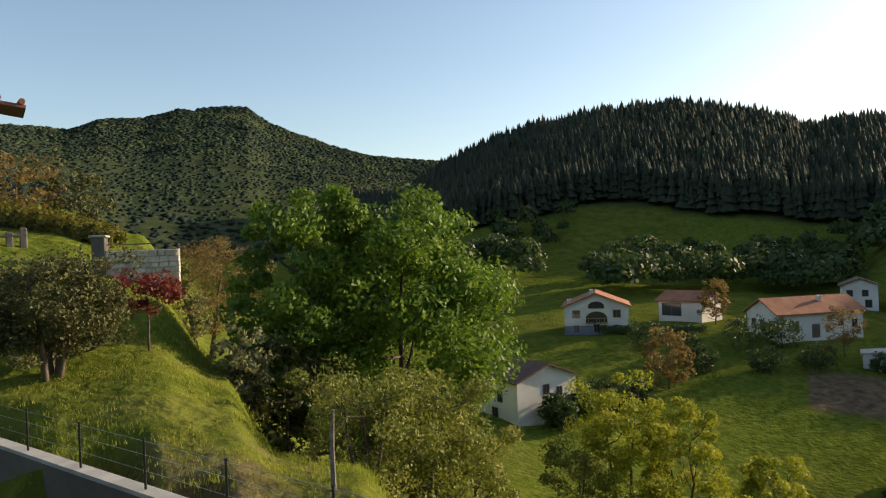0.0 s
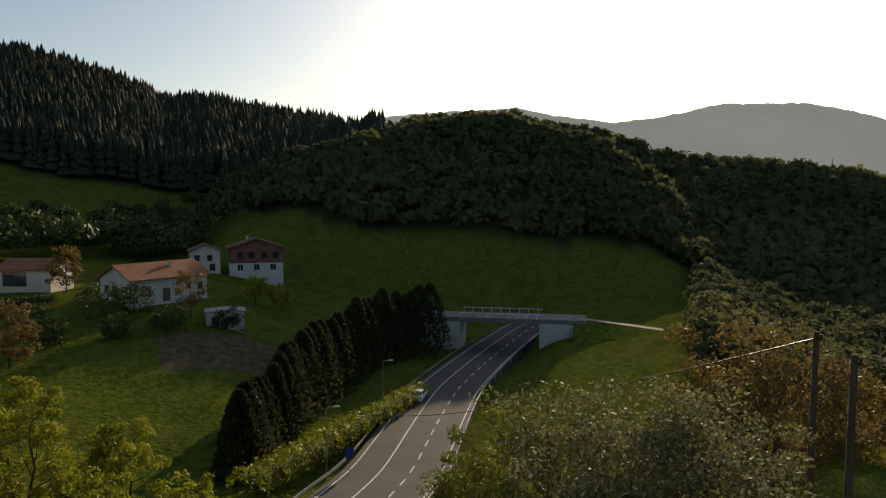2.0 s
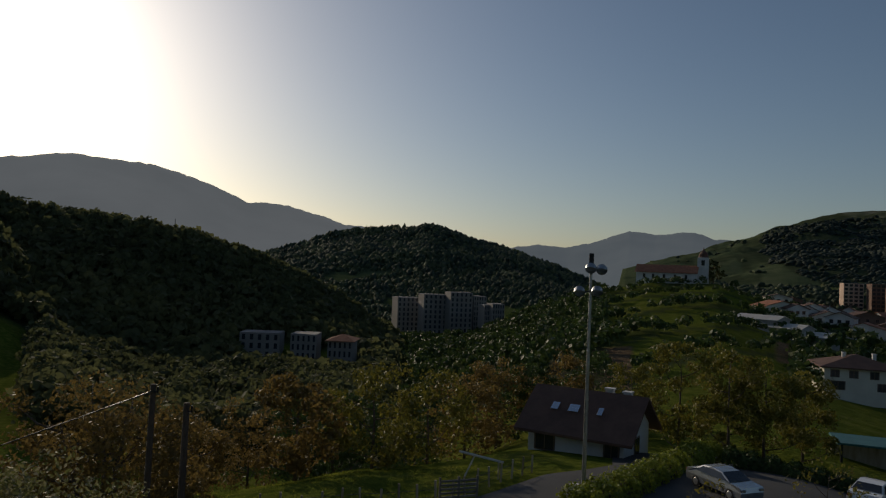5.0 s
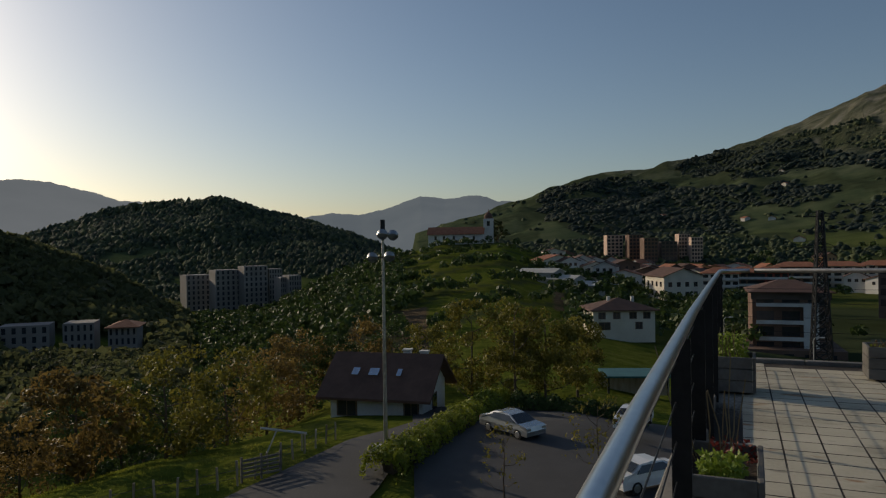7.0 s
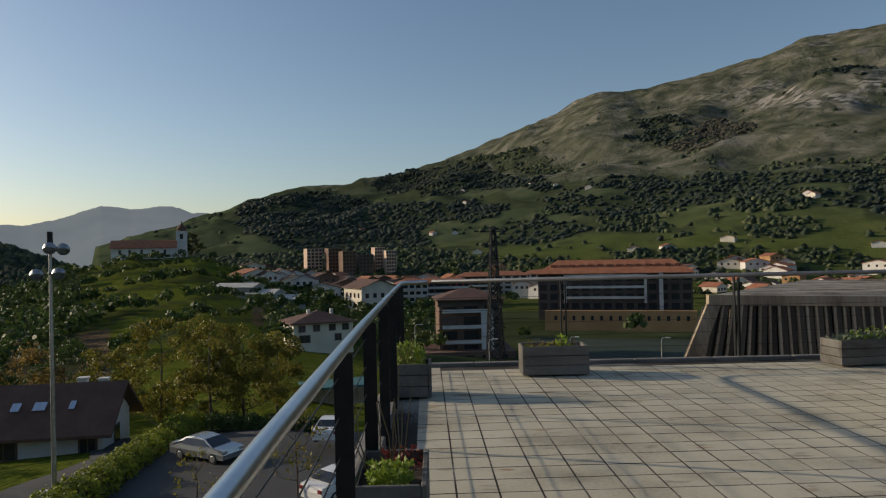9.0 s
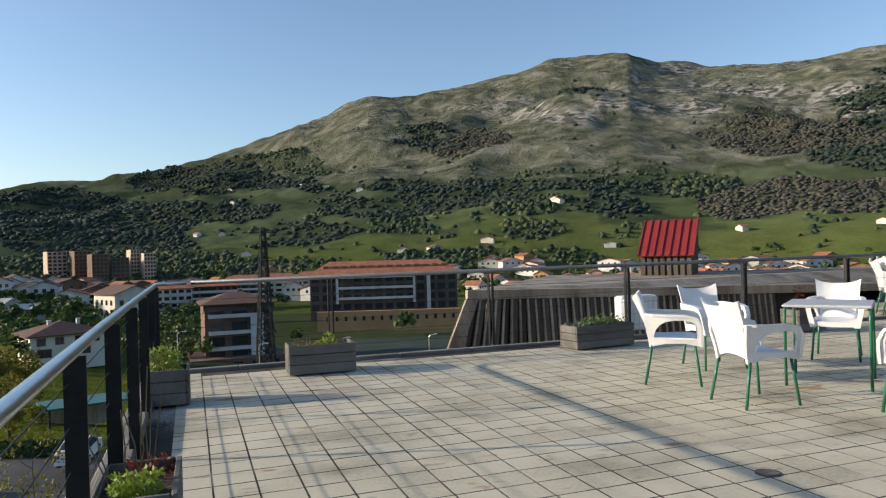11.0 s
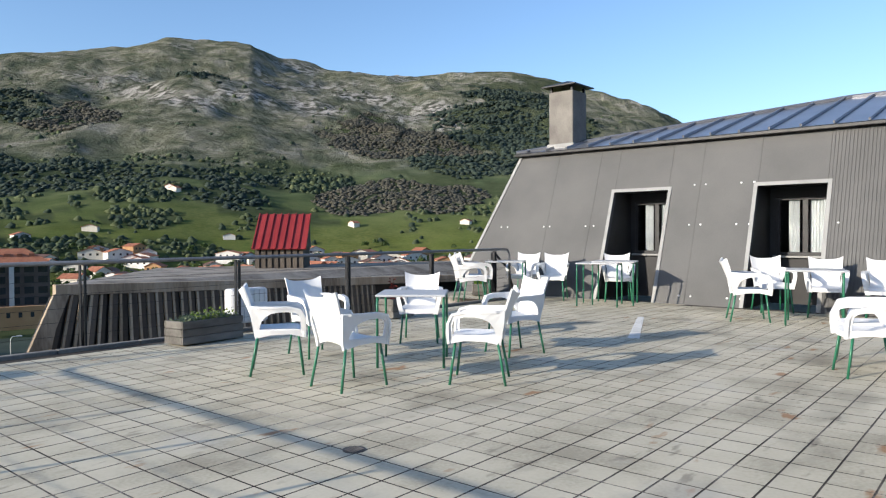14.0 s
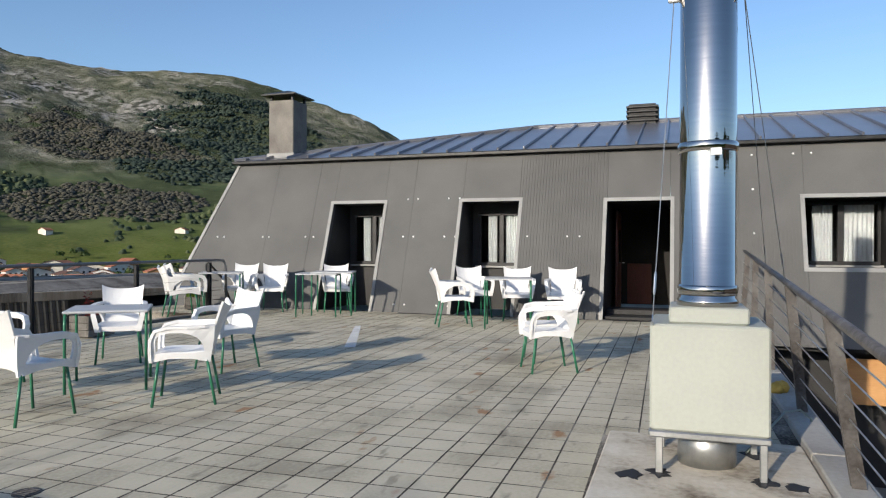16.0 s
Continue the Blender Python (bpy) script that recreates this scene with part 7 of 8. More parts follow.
# ---- houses ----
def house(name, az, r, turn, w, d, h, rise, wall_mat, roof_mat, label, front=(), sides=(), category="house", group="", over=0.6, hip=0.0, z=None, chimneys=(), band=None, deep=True):
    """A house with its front at local -y; w across the front, ridge running back. front, sides: windows as (x, z, width, height)."""
    x, y, gz = place(az, r)
    ob = thing(name, x, y, gz if z is None else z, az + turn, label, category, group)
    a, b = w / 2, d / 2
    wm = Mesh()
    if hip > 0:
        wm.box(-a, a, -b, b, -2.5, h)
    else:
        wm.add([(-a, -b, -2.5), (a, -b, -2.5), (a, -b, h), (0, -b, h + rise * 0.97), (-a, -b, h), (-a, b, -2.5), (a, b, -2.5), (a, b, h), (0, b, h + rise * 0.97), (-a, b, h)], [(0, 1, 2, 3, 4), (9, 8, 7, 6, 5), (0, 5, 6, 1), (1, 6, 7, 2), (2, 7, 8, 3), (3, 8, 9, 4), (4, 9, 5, 0)])
    body = part("wall", wm, wall_mat, ob)
    if band is not None:
        part("plinth", Mesh().box(-a - 0.06, a + 0.06, -b - 0.06, b + 0.06, -2.4, band[0]), band[1], ob)
    drop = rise * over / a
    t = 0.22
    rm = Mesh()
    ya, yb = -b - over, b + over
    xe, ze = a + over, h - drop
    ra_, rb_ = (ya + (a + over) * hip, yb - (a + over) * hip)
    top = h + rise
    vs = [(-xe, ya, ze), (xe, ya, ze), (xe, yb, ze), (-xe, yb, ze), (0, ra_, top), (0, rb_, top)]
    n = len(vs)
    vs += [(x_, y_, z_ + t) for x_, y_, z_ in vs]
    rm.add(vs, [(6, 7, 10), (7, 8, 11, 10), (8, 9, 11), (9, 6, 10, 11), (1, 0, 4), (2, 1, 4, 5), (3, 2, 5), (0, 3, 5, 4), (0, 1, 7, 6), (1, 2, 8, 7), (2, 3, 9, 8), (3, 0, 6, 9)] if hip > 0 else [(7, 8, 11, 10), (9, 6, 10, 11), (2, 1, 4, 5), (0, 3, 5, 4), (1, 2, 8, 7), (3, 0, 6, 9), (0, 4, 10, 6), (4, 1, 7, 10), (2, 5, 11, 8), (5, 3, 9, 11)])
    roof_ob = part("roof", rm, roof_mat, ob)
    for cx, cy, ch in chimneys:
        part("chimney", Mesh().box(cx - 0.3, cx + 0.3, cy - 0.3, cy + 0.3, h + 0.3, top + ch).box(cx - 0.38, cx + 0.38, cy - 0.38, cy + 0.38, top + ch, top + ch + 0.12), PLASTER, roof_ob)

    def opening(px, py, pz, ww, hh, along_x, dark=GLASS_DARK):
        wmesh = Mesh()
        s = -1 if (py < 0 or px < 0) else 1
        if along_x:
            wmesh.box(px - ww / 2 - 0.1, px + ww / 2 + 0.1, py - 0.05, py + 0.05, pz - 0.1, pz + hh + 0.1)
        else:
            wmesh.box(px - 0.05, px + 0.05, py - ww / 2 - 0.1, py + ww / 2 + 0.1, pz - 0.1, pz + hh + 0.1)
        wob = part("window", wmesh, WINDOW_FRAME, ob)
        pm = Mesh()
        if along_x:
            for q in (-1, 1):
                pm.box(px + q * ww / 4 - ww / 4 + 0.04, px + q * ww / 4 + ww / 4 - 0.04, py - 0.07, py - 0.051, pz, pz + hh)
        else:
            for q in (-1, 1):
                pm.box(px - 0.07 if s < 0 else px + 0.051, px - 0.051 if s < 0 else px + 0.07, py + q * ww / 4 - ww / 4 + 0.04, py + q * ww / 4 + ww / 4 - 0.04, pz, pz + hh)
        part("pane", pm, dark, wob if deep else ob)

    for px, pz, ww, hh in front:
        opening(px, -b, pz, ww, hh, True)
    for s, py, pz, ww, hh in sides:
        opening(s * a, py, pz, ww, hh, False)
    return ob


h1 = house("farmhouse", 127.2, 143, 0, 12, 11, 5.3, 2.4, PLASTER, ROOF_TILE, "white gabled farmhouse with a grey-blue base and arched loggia", front=[(-3.8, 3.2, 1.3, 1.3), (3.8, 3.2, 1.3, 1.3), (-3.8, 0.4, 1.0, 1.2), (0, 0.4, 1.0, 1.4), (3.8, 0.4, 1.2, 1.2)], chimneys=((-5.2, -3, -1.2), (-0.8, -2, 0.5)), band=(1.6, BLUE_GREY))
part("loggia", Mesh().prism([(-2.0, 2.2), (2.0, 2.2), (2.0, 3.3), (1.5, 3.9), (0.7, 4.25), (0, 4.35), (-0.7, 4.25), (-1.5, 3.9), (-2.0, 3.3)], -5.6, -5.52), GLASS_DARK, h1, "dark wide arched loggia")
part("upper_window", Mesh().prism([(-1.5, 4.9), (1.5, 4.9), (1.5, 5.6), (0.9, 6.1), (0, 6.25), (-0.9, 6.1), (-1.5, 5.6)], -5.6, -5.52), GLASS_DARK, h1, "dark low arched window")
for k in range(9):
    part("baluster", Mesh().box(-2.0 + k * 0.5 - 0.03, -2.0 + k * 0.5 + 0.03, -5.72, -5.66, 2.1, 3.0), WEATHERED, h1)
part("balcony_rail", Mesh().box(-2.1, 2.1, -5.74, -5.64, 3.0, 3.08).box(-2.1, 2.1, -6.0, -5.5, 2.0, 2.12), WEATHERED, h1)
house("barn", 120.1, 152, 60, 8, 9.5, 4.0, 1.6, PLASTER, ROOF_TILE, "low white barn with a red tiled roof and dark opening", sides=[(-1, 1.8, 1.0, 4.2, 2.4)])
house("long_farmhouse", 112.3, 143, -52, 8.5, 17, 4.6, 2.3, PLASTER, ROOF_TILE, "long white farmhouse with a broad red tiled roof", front=[(-2.4, 2.3, 0.9, 1.0), (0, 2.3, 0.8, 0.9), (2.4, 2.3, 0.8, 0.9)], sides=[(1, -5, 1.6, 1.2, 1.5), (1, -1, 0.2, 1.4, 2.2), (1, 4, 2.0, 0.9, 1.2), (1, 6.8, 1.6, 1.0, 1.3)], chimneys=((1.5, 2, 0.2),))
house("upper_house", 105.0, 188, 4, 13, 10, 8.0, 2.2, RED_BROWN_WALL, BROWN_ROOF, "large brown and white house with timbered upper storey", front=[(-4, 5.4, 1.4, 1.6), (-1.3, 5.4, 1.4, 1.6), (1.8, 5.4, 1.4, 1.6), (4.6, 5.4, 1.4, 1.6), (-4, 2.4, 1.4, 1.5), (0, 2.4, 1.4, 1.5), (4, 2.4, 1.4, 1.5)], chimneys=((-2, 0, 0.6),), band=(4.2, PLASTER))
house("annex", 108.8, 186, 4, 7, 7, 5.2, 1.5, PLASTER, BROWN_ROOF, "low white annex beside the brown house", front=[(-2, 2.8, 1.1, 1.3), (1, 2.8, 1.1, 1.3), (-2, 0.3, 1.1, 1.3), (1.6, 0.3, 1.2, 1.6)])
house("hillside_house", 118.0, 248, 10, 14, 8, 3.4, 1.4, PLASTER, BROWN_ROOF, "low white house high in the shaded meadow", front=[(-5, 0.8, 1.4, 1.3), (-2, 0.8, 1.4, 1.3), (1, 0.8, 1.4, 1.3), (4, 0.8, 1.4, 1.3)], deep=False)
house("shed", 107.3, 126, 2, 6.2, 4, 2.5, 0.25, PLASTER, CONCRETE, "small white flat-roofed garden shed", front=[(-1.6, 0.8, 1.1, 0.9), (1.2, 0.8, 1.6, 0.9)], over=0.3)
house("lower_house", 133.9, 97, 36, 9.6, 14, 5.4, 1.7, PLASTER, BROWN_ROOF, "white house with a dark brown roof in the hollow", front=[(-0.2, 3.4, 0.9, 1.1), (2.0, 3.0, 0.8, 1.0)], sides=[(-1, -3.2, 2.4, 1.0, 1.3), (-1, 0, 2.4, 1.0, 1.3), (-1, 3, 2.4, 1.0, 1.3), (-1, -2, 0.2, 1.2, 1.2)], chimneys=((-2.0, 3, -0.6),))
chalet = house("chalet", 28.2, 60, 70, 6.6, 7.9, 2.6, 2.4, PLASTER, BROWN_ROOF, "white chalet with a dark brown roof and skylights", sides=[(-1, -3, 0.6, 1.1, 1.2), (-1, 2.5, 0.6, 1.6, 1.9)], front=[(0, 0.5, 1.2, 1.4)], over=0.9, z=-12.9, chimneys=((0.5, -1.5, 0.4), (0.5, -3.0, 0.3)))
slope = math.degrees(math.atan2(2.5, 3.5))
for y, ww in ((2.2, 0.6), (0.6, 0.85), (-1.6, 0.4)):
    part("skylight", Mesh().box(-0.4, 0.4, -ww / 2, ww / 2, 0.0, 0.07, b=0.01), SKYLIGHT, chalet, "bright reflecting roof light", at=Matrix.Translation((-2.0, y, 2.6 + 2.5 * (1 - 2.0 / 3.5) + 0.24)) @ pose(0, 0, 0, 0, -slope, 0))
house("town_villa", 9.8, 152, 14, 12.5, 10, 4.2, 1.9, CREAM_WALL, BROWN_ROOF, "cream villa with a broad brown hipped roof", front=[(-4.5, 2.4, 1.3, 1.2), (-1.5, 2.4, 1.3, 1.2), (1.8, 2.4, 1.3, 1.2), (4.6, 2.4, 1.3, 1.2), (-4, 0.2, 2.2, 1.4), (3, 0.3, 1.3, 1.3)], hip=0.8, z=-16.4, over=0.8, chimneys=((-2, 0, 0.3), (3, 0, 0.3)))
house("timbered_house", 5.6, 300, 25, 16, 18, 9.0, 3.0, CREAM_WALL, BROWN_ROOF, "white timbered house with a dark gabled roof", front=[(x, z, 1.4, 1.7) for z in (1.0, 4.8) for x in (-5.5, -2, 1.5, 5)], sides=[(-1, y, z, 1.6, 1.8) for z in (1.0, 4.8) for y in (-6, -2, 2, 6)], z=-21, over=1.0, deep=False)

# parts shared by the flats
def flats(az, r, turn, w, d, floors, label, wall, band_mat, z, roof_mat=None, roof_h=2.0, bays=4, name="apartment_block", bands=True, fh=3.0, group="", glazed=0.34):
    """A block of flats: each floor has its own band of balconies and a row of windows."""
    x, y, _ = place(az, r)
    ob = thing(name, x, y, z, az + turn, label, "apartments", group)
    h = floors * fh
    part("wall", Mesh().box(-w / 2, w / 2, -d / 2, d / 2, -3, h), wall, ob)
    for f in range(floors):
        zb = f * fh
        if bands:
            part("balcony", Mesh().box(-w / 2 + 0.3, w / 2 - 0.3, -d / 2 - 1.1, -d / 2 - 0.02, zb - 0.1, zb + 0.06).box(-w / 2 + 0.3, w / 2 - 0.3, -d / 2 - 1.15, -d / 2 - 1.0, zb - 0.1, zb + 1.0), band_mat, ob)
        for k in range(bays):
            cx = -w / 2 + w * (k + 0.5) / bays
            part("window", Mesh().box(cx - w / bays * glazed, cx + w / bays * glazed, -d / 2 - 0.06, -d / 2 + 0.02, zb + 0.5, zb + 2.4), GLASS_DARK, ob)
        for k in range(3):
            cy = -d / 2 + d * (k + 0.5) / 3
            s = 1 if turn > 0 else -1
            part("side_window", Mesh().box(s * w / 2 - 0.05, s * w / 2 + 0.05, cy - 0.8, cy + 0.8, zb + 0.8, zb + 2.2), GLASS_DARK, ob)
    if roof_mat is not None:
        a, b = w / 2 + 0.9, d / 2 + 1.2
        part("roof", Mesh().add([(-a, -b, h), (a, -b, h), (a, b, h), (-a, b, h), (-a + b * 0.8, 0, h + roof_h), (a - b * 0.8, 0, h + roof_h), (-a, -b, h - 0.2), (a, -b, h - 0.2), (a, b, h - 0.2), (-a, b, h - 0.2)], [(0, 1, 5, 4), (1, 2, 5), (2, 3, 4, 5), (3, 0, 4), (9, 8, 7, 6), (0, 6, 7, 1), (1, 7, 8, 2), (2, 8, 9, 3), (3, 9, 6, 0)]), roof_mat, ob)
    return ob


fb = flats(-2.3, 168, 6, 14.5, 14, 4, "brick apartment block with broad white balcony frames", BRICK, PLASTER, -22.0, BROWN_ROOF, 2.2, 3, fh=3.2, bands=False)
part("white_frame", Mesh().box(2.2, 5.0, -8.3, -8.1, 0.0, 10.5).box(-6.6, 5.0, -8.32, -8.12, 9.8, 10.6).box(-6.6, 5.0, -8.32, -8.12, 6.2, 7.0).box(-6.6, 5.0, -8.32, -8.12, 2.8, 3.6), PLASTER, fb, "broad white frame round the balconies")
part("podium", Mesh().box(-10.5, 9.5, -11.5, 7.2, -3.2, 1.4), BRICK, fb, "wide brown brick podium")
for k in range(5):
    part("podium_window", Mesh().box(-9.4 + k * 3.8, -7.6 + k * 3.8, -11.56, -11.45, -1.2, 0.6), GLASS_DARK, fb)
part("upper_band", Mesh().box(-7.5, 7.5, -7.25, -7.05, 11.2, 12.7), DARK_WALL, fb)
long_block = flats(-14.0, 238, -2, 48, 14, 4, "long apartment block with white balcony bands and red roof", DARK_WALL, PLASTER, -18.0, ROOF_TILE, 4.2, 14, fh=3.0, bands=False)
for k in range(14):
    part("dormer", Mesh().box(-20 + k * 3.0, -18.6 + k * 3.0, -4.5, -2.0, 12.9, 14.8), ROOF_TILE, long_block)
part("white_frame", Mesh().box(-15.5, -14.7, -8.4, -8.2, 2.5, 11.5).box(9.5, 10.3, -8.4, -8.2, 2.5, 11.5).box(14.0, 15.2, -8.4, -8.2, 0, 12).box(-15.5, 10.3, -8.4, -8.2, 10.7, 11.6).box(-15.5, 10.3, -8.4, -8.2, 7.2, 8.0).box(-15.5, 10.3, -8.4, -8.2, 3.8, 4.6), PLASTER, long_block, "white frame round the balconies")
plinth = thing("ochre_wall", *place(-14.6, 226)[:2], -23.5, -16.6, "long ochre wall with a row of small windows", "wall")
part("wall", Mesh().box(-24, 22, -1, 1, -2, 5.9), OCHRE_WALL, plinth)
for k in range(15):
    part("window", Mesh().box(-21 + k * 2.85, -20.1 + k * 2.85, -1.06, -0.98, 2.9, 4.3), GLASS_DARK, plinth)
# towers in BRICK_LIT carry their sunlit tone as base colour
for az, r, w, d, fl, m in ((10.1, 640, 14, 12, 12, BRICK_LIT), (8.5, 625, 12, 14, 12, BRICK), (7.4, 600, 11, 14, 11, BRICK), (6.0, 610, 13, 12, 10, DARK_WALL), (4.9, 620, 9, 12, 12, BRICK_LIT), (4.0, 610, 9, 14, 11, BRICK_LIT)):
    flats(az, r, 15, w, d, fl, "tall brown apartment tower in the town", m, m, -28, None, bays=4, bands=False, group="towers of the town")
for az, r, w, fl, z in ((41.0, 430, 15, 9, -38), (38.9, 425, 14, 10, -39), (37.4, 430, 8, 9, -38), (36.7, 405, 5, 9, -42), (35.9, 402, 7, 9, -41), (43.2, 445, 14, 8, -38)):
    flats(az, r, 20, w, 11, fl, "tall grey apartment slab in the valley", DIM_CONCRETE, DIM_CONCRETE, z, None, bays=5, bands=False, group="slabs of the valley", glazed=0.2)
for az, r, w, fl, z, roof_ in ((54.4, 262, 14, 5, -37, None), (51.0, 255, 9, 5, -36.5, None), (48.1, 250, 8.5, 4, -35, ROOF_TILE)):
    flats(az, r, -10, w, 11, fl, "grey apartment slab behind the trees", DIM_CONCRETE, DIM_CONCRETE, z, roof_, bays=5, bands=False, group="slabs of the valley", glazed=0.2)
for az, r, w, m in ((2.2, 335, 15, PLASTER), (0.6, 345, 14, BRICK), (-1.2, 345, 15, BRICK_RED), (-3.0, 420, 22, BRICK), (-5.6, 430, 24, CREAM_WALL), (-8.2, 450, 20, CREAM_WALL)):
    flats(az, r, 0, w, 12, 4, "low block of flats with a red roof", m, PLASTER, -24.5, ROOF_TILE, 2.4, 5, group="low flats of the town")
hilltop = house("hilltop_house", 64.5, 388, 20, 22, 12, 5.5, 1.6, BRICK, BROWN_ROOF, "long dark house on the crest of the wooded hill", front=[(x, 2.2, 1.6, 1.5) for x in (-8, -4, 0, 4, 8)], z=12.5, over=1.2, hip=0.7, deep=False)
mast = thing("radio_mast", *place(61.3, 388)[:2], 8, 0, "thin dark radio mast on the hill", "mast")
part("pole", Mesh().tube([(0, 0, -2), (0, 0, 16)], [0.22, 0.1], 6), DARK_STEEL, mast)
part("antenna", Mesh().box(-0.5, 0.5, -0.1, 0.1, 13.6, 13.8).box(-0.35, 0.35, -0.1, 0.1, 14.6, 14.8), DARK_STEEL, mast)
hrnd = random.Random(23)
for k in range(46):
    az = 2.6 + 12.4 * (k + hrnd.random()) / 46
    r = hrnd.uniform(335, 520)
    w, h = hrnd.uniform(9, 15), hrnd.uniform(4.5, 8)
    house("town_house", az, r, hrnd.uniform(-50, 50), w, hrnd.uniform(8, 11), h, hrnd.uniform(1.8, 2.6), hrnd.choice([PLASTER, CREAM_WALL, PLASTER, BRICK]), hrnd.choice([ROOF_TILE, BROWN_ROOF, BROWN_ROOF]), "small town house with plastered walls and a tiled roof", front=[(-w * 0.28, h - 2.3, 1.3, 1.3), (w * 0.0, h - 2.3, 1.3, 1.3), (w * 0.28, h - 2.3, 1.3, 1.3), (-w * 0.2, h - 5.2, 1.3, 1.4), (w * 0.2, h - 5.2, 1.3, 1.4)], group="houses of the town", deep=False)
trnd = random.Random(17)
for k in range(150):
    az = trnd.uniform(-60, 15) if k % 4 else trnd.uniform(-60, -18)
    r = trnd.uniform(330, 560)
    if az > 3 and r < 330:
        r += 150
    w, d, h = trnd.uniform(9, 18), trnd.uniform(8, 12), trnd.uniform(3.5, 7.5)
    house("town_house", az, r, trnd.uniform(-40, 60), w, d, h, trnd.uniform(1.8, 2.8), trnd.choice([PLASTER, CREAM_WALL, PLASTER, OCHRE_WALL]), trnd.choice([ROOF_TILE, ROOF_TILE, BROWN_ROOF]), "small town house with plastered walls and a tiled roof", front=[(-w * 0.28, h - 2.3, 1.3, 1.3), (w * 0.0, h - 2.3, 1.3, 1.3), (w * 0.28, h - 2.3, 1.3, 1.3)], group="houses of the town", deep=False)


def on_slope(az, el):
    """How far off the slope stands at a height angle."""
    rs = np.linspace(470, 2500, 400)
    e = np.degrees(np.arctan2(rough_ground(np.full(400, az), rs) - EYE, rs))
    return float(rs[np.argmax(e > el)])


for az, el, w in ((-2.1, 5.0, 9), (0.4, 1.5, 9), (-7.6, 5.3, 9), (-9.6, 5.2, 8), (-12.2, 4.9, 10), (-28.0, 3.6, 10), (-18.1, -0.1, 12), (-15.6, -0.2, 10), (-22.5, 0.4, 12), (-32.2, -0.2, 10), (-51.0, 0.9, 10), (-41.9, 0.7, 9), (-3.2, -0.1, 9), (6.3, 1.9, 8), (-2.3, 4.0, 8), (-1.4, 1.5, 8), (-28.3, 3.5, 10)):
    house("hill_farm", az, on_slope(az, el), trnd.uniform(-50, 50), w, 7, 3.0, 2.0, trnd.choice([CREAM_WALL, PLASTER, CREAM_WALL]), ROOF_TILE, "cream farmhouse with red roof on the mountain slope", group="farms on the slope", deep=False)
for az, r, turn, w, d in ((15.8, 268, 62, 9, 15), (14.2, 262, 58, 8, 15), (12.6, 258, 62, 9, 14)):
    house("warehouse", az, r, turn, w, d, 3.2, 1.3, CONCRETE, PALE_ROOF, "low warehouse with a pale shallow roof", category="warehouse", group="warehouses of the town", over=0.5, deep=False)

church = house("church", 22.6, 428, 84, 13, 33, 6.0, 4.0, PLASTER, ROOF_TILE, "white hilltop church with a red roof and tower", sides=[(-1, y, 2.4, 1.2, 2.2) for y in (-11, -5, 1, 7, 12)], over=0.8, category="church", deep=False)
tower = part("tower", Mesh().box(-3, 3, -3, 3, -2, 15), PLASTER, church, at=pose(2, -19.5, 0))
part("belfry_opening", Mesh().box(-3.06, 3.06, -0.9, 0.9, 10.5, 13.5).box(-0.9, 0.9, -3.06, 3.06, 10.5, 13.5), GLASS_DARK, tower)
part("dome", Mesh().tube([(0, 0, 15), (0, 0, 15.6), (0, 0, 17), (0, 0, 18.4), (0, 0, 19.2), (0, 0, 21)], [3.2, 2.6, 2.5, 1.5, 0.5, 0.05], 12), BROWN_ROOF, tower)
tree_at(19.2, 430, 13, 11, 301, LEAF_DARK, "round dark tree beside the church", leaves=1500, leaf=0.6, low=0.05, trunk=0.3)

# ---- pylon ----
pyl = thing("pylon", *place(-4.5, 132), 10, "dark steel lattice power pylon", "pylon")
H = 27.5
def leg_at(sx, sy, z):
    f = 1 - z / H
    return Vector((sx * (0.35 + 1.15 * f), sy * (0.35 + 1.15 * f), z))


for sx in (-1, 1):
    for sy in (-1, 1):
        part("leg", Mesh().tube([leg_at(sx, sy, -1), leg_at(sx, sy, H)], 0.17, 5), DARK_STEEL, pyl)
lat = Mesh()
for k in range(14):
    z0, z1 = H * k / 14, H * (k + 1) / 14
    for (ax, ay), (bx_, by_) in (((-1, -1), (1, -1)), ((1, -1), (1, 1)), ((1, 1), (-1, 1)), ((-1, 1), (-1, -1))):
        lat.tube([leg_at(ax, ay, z0), leg_at(bx_, by_, z1)], 0.1, 4).tube([leg_at(bx_, by_, z0), leg_at(ax, ay, z1)], 0.1, 4).tube([leg_at(ax, ay, z1), leg_at(bx_, by_, z1)], 0.08, 4)
part("lattice", lat, DARK_STEEL, pyl)
for z in (21.5, 24.0, 26.6):
    part("cross_arm", Mesh().tube([(-2.6, 0, z), (2.6, 0, z)], 0.1, 4).tube([(-2.6, 0, z), (0, 0, z + 0.9)], 0.06, 4).tube([(2.6, 0, z), (0, 0, z + 0.9)], 0.06, 4), DARK_STEEL, pyl)

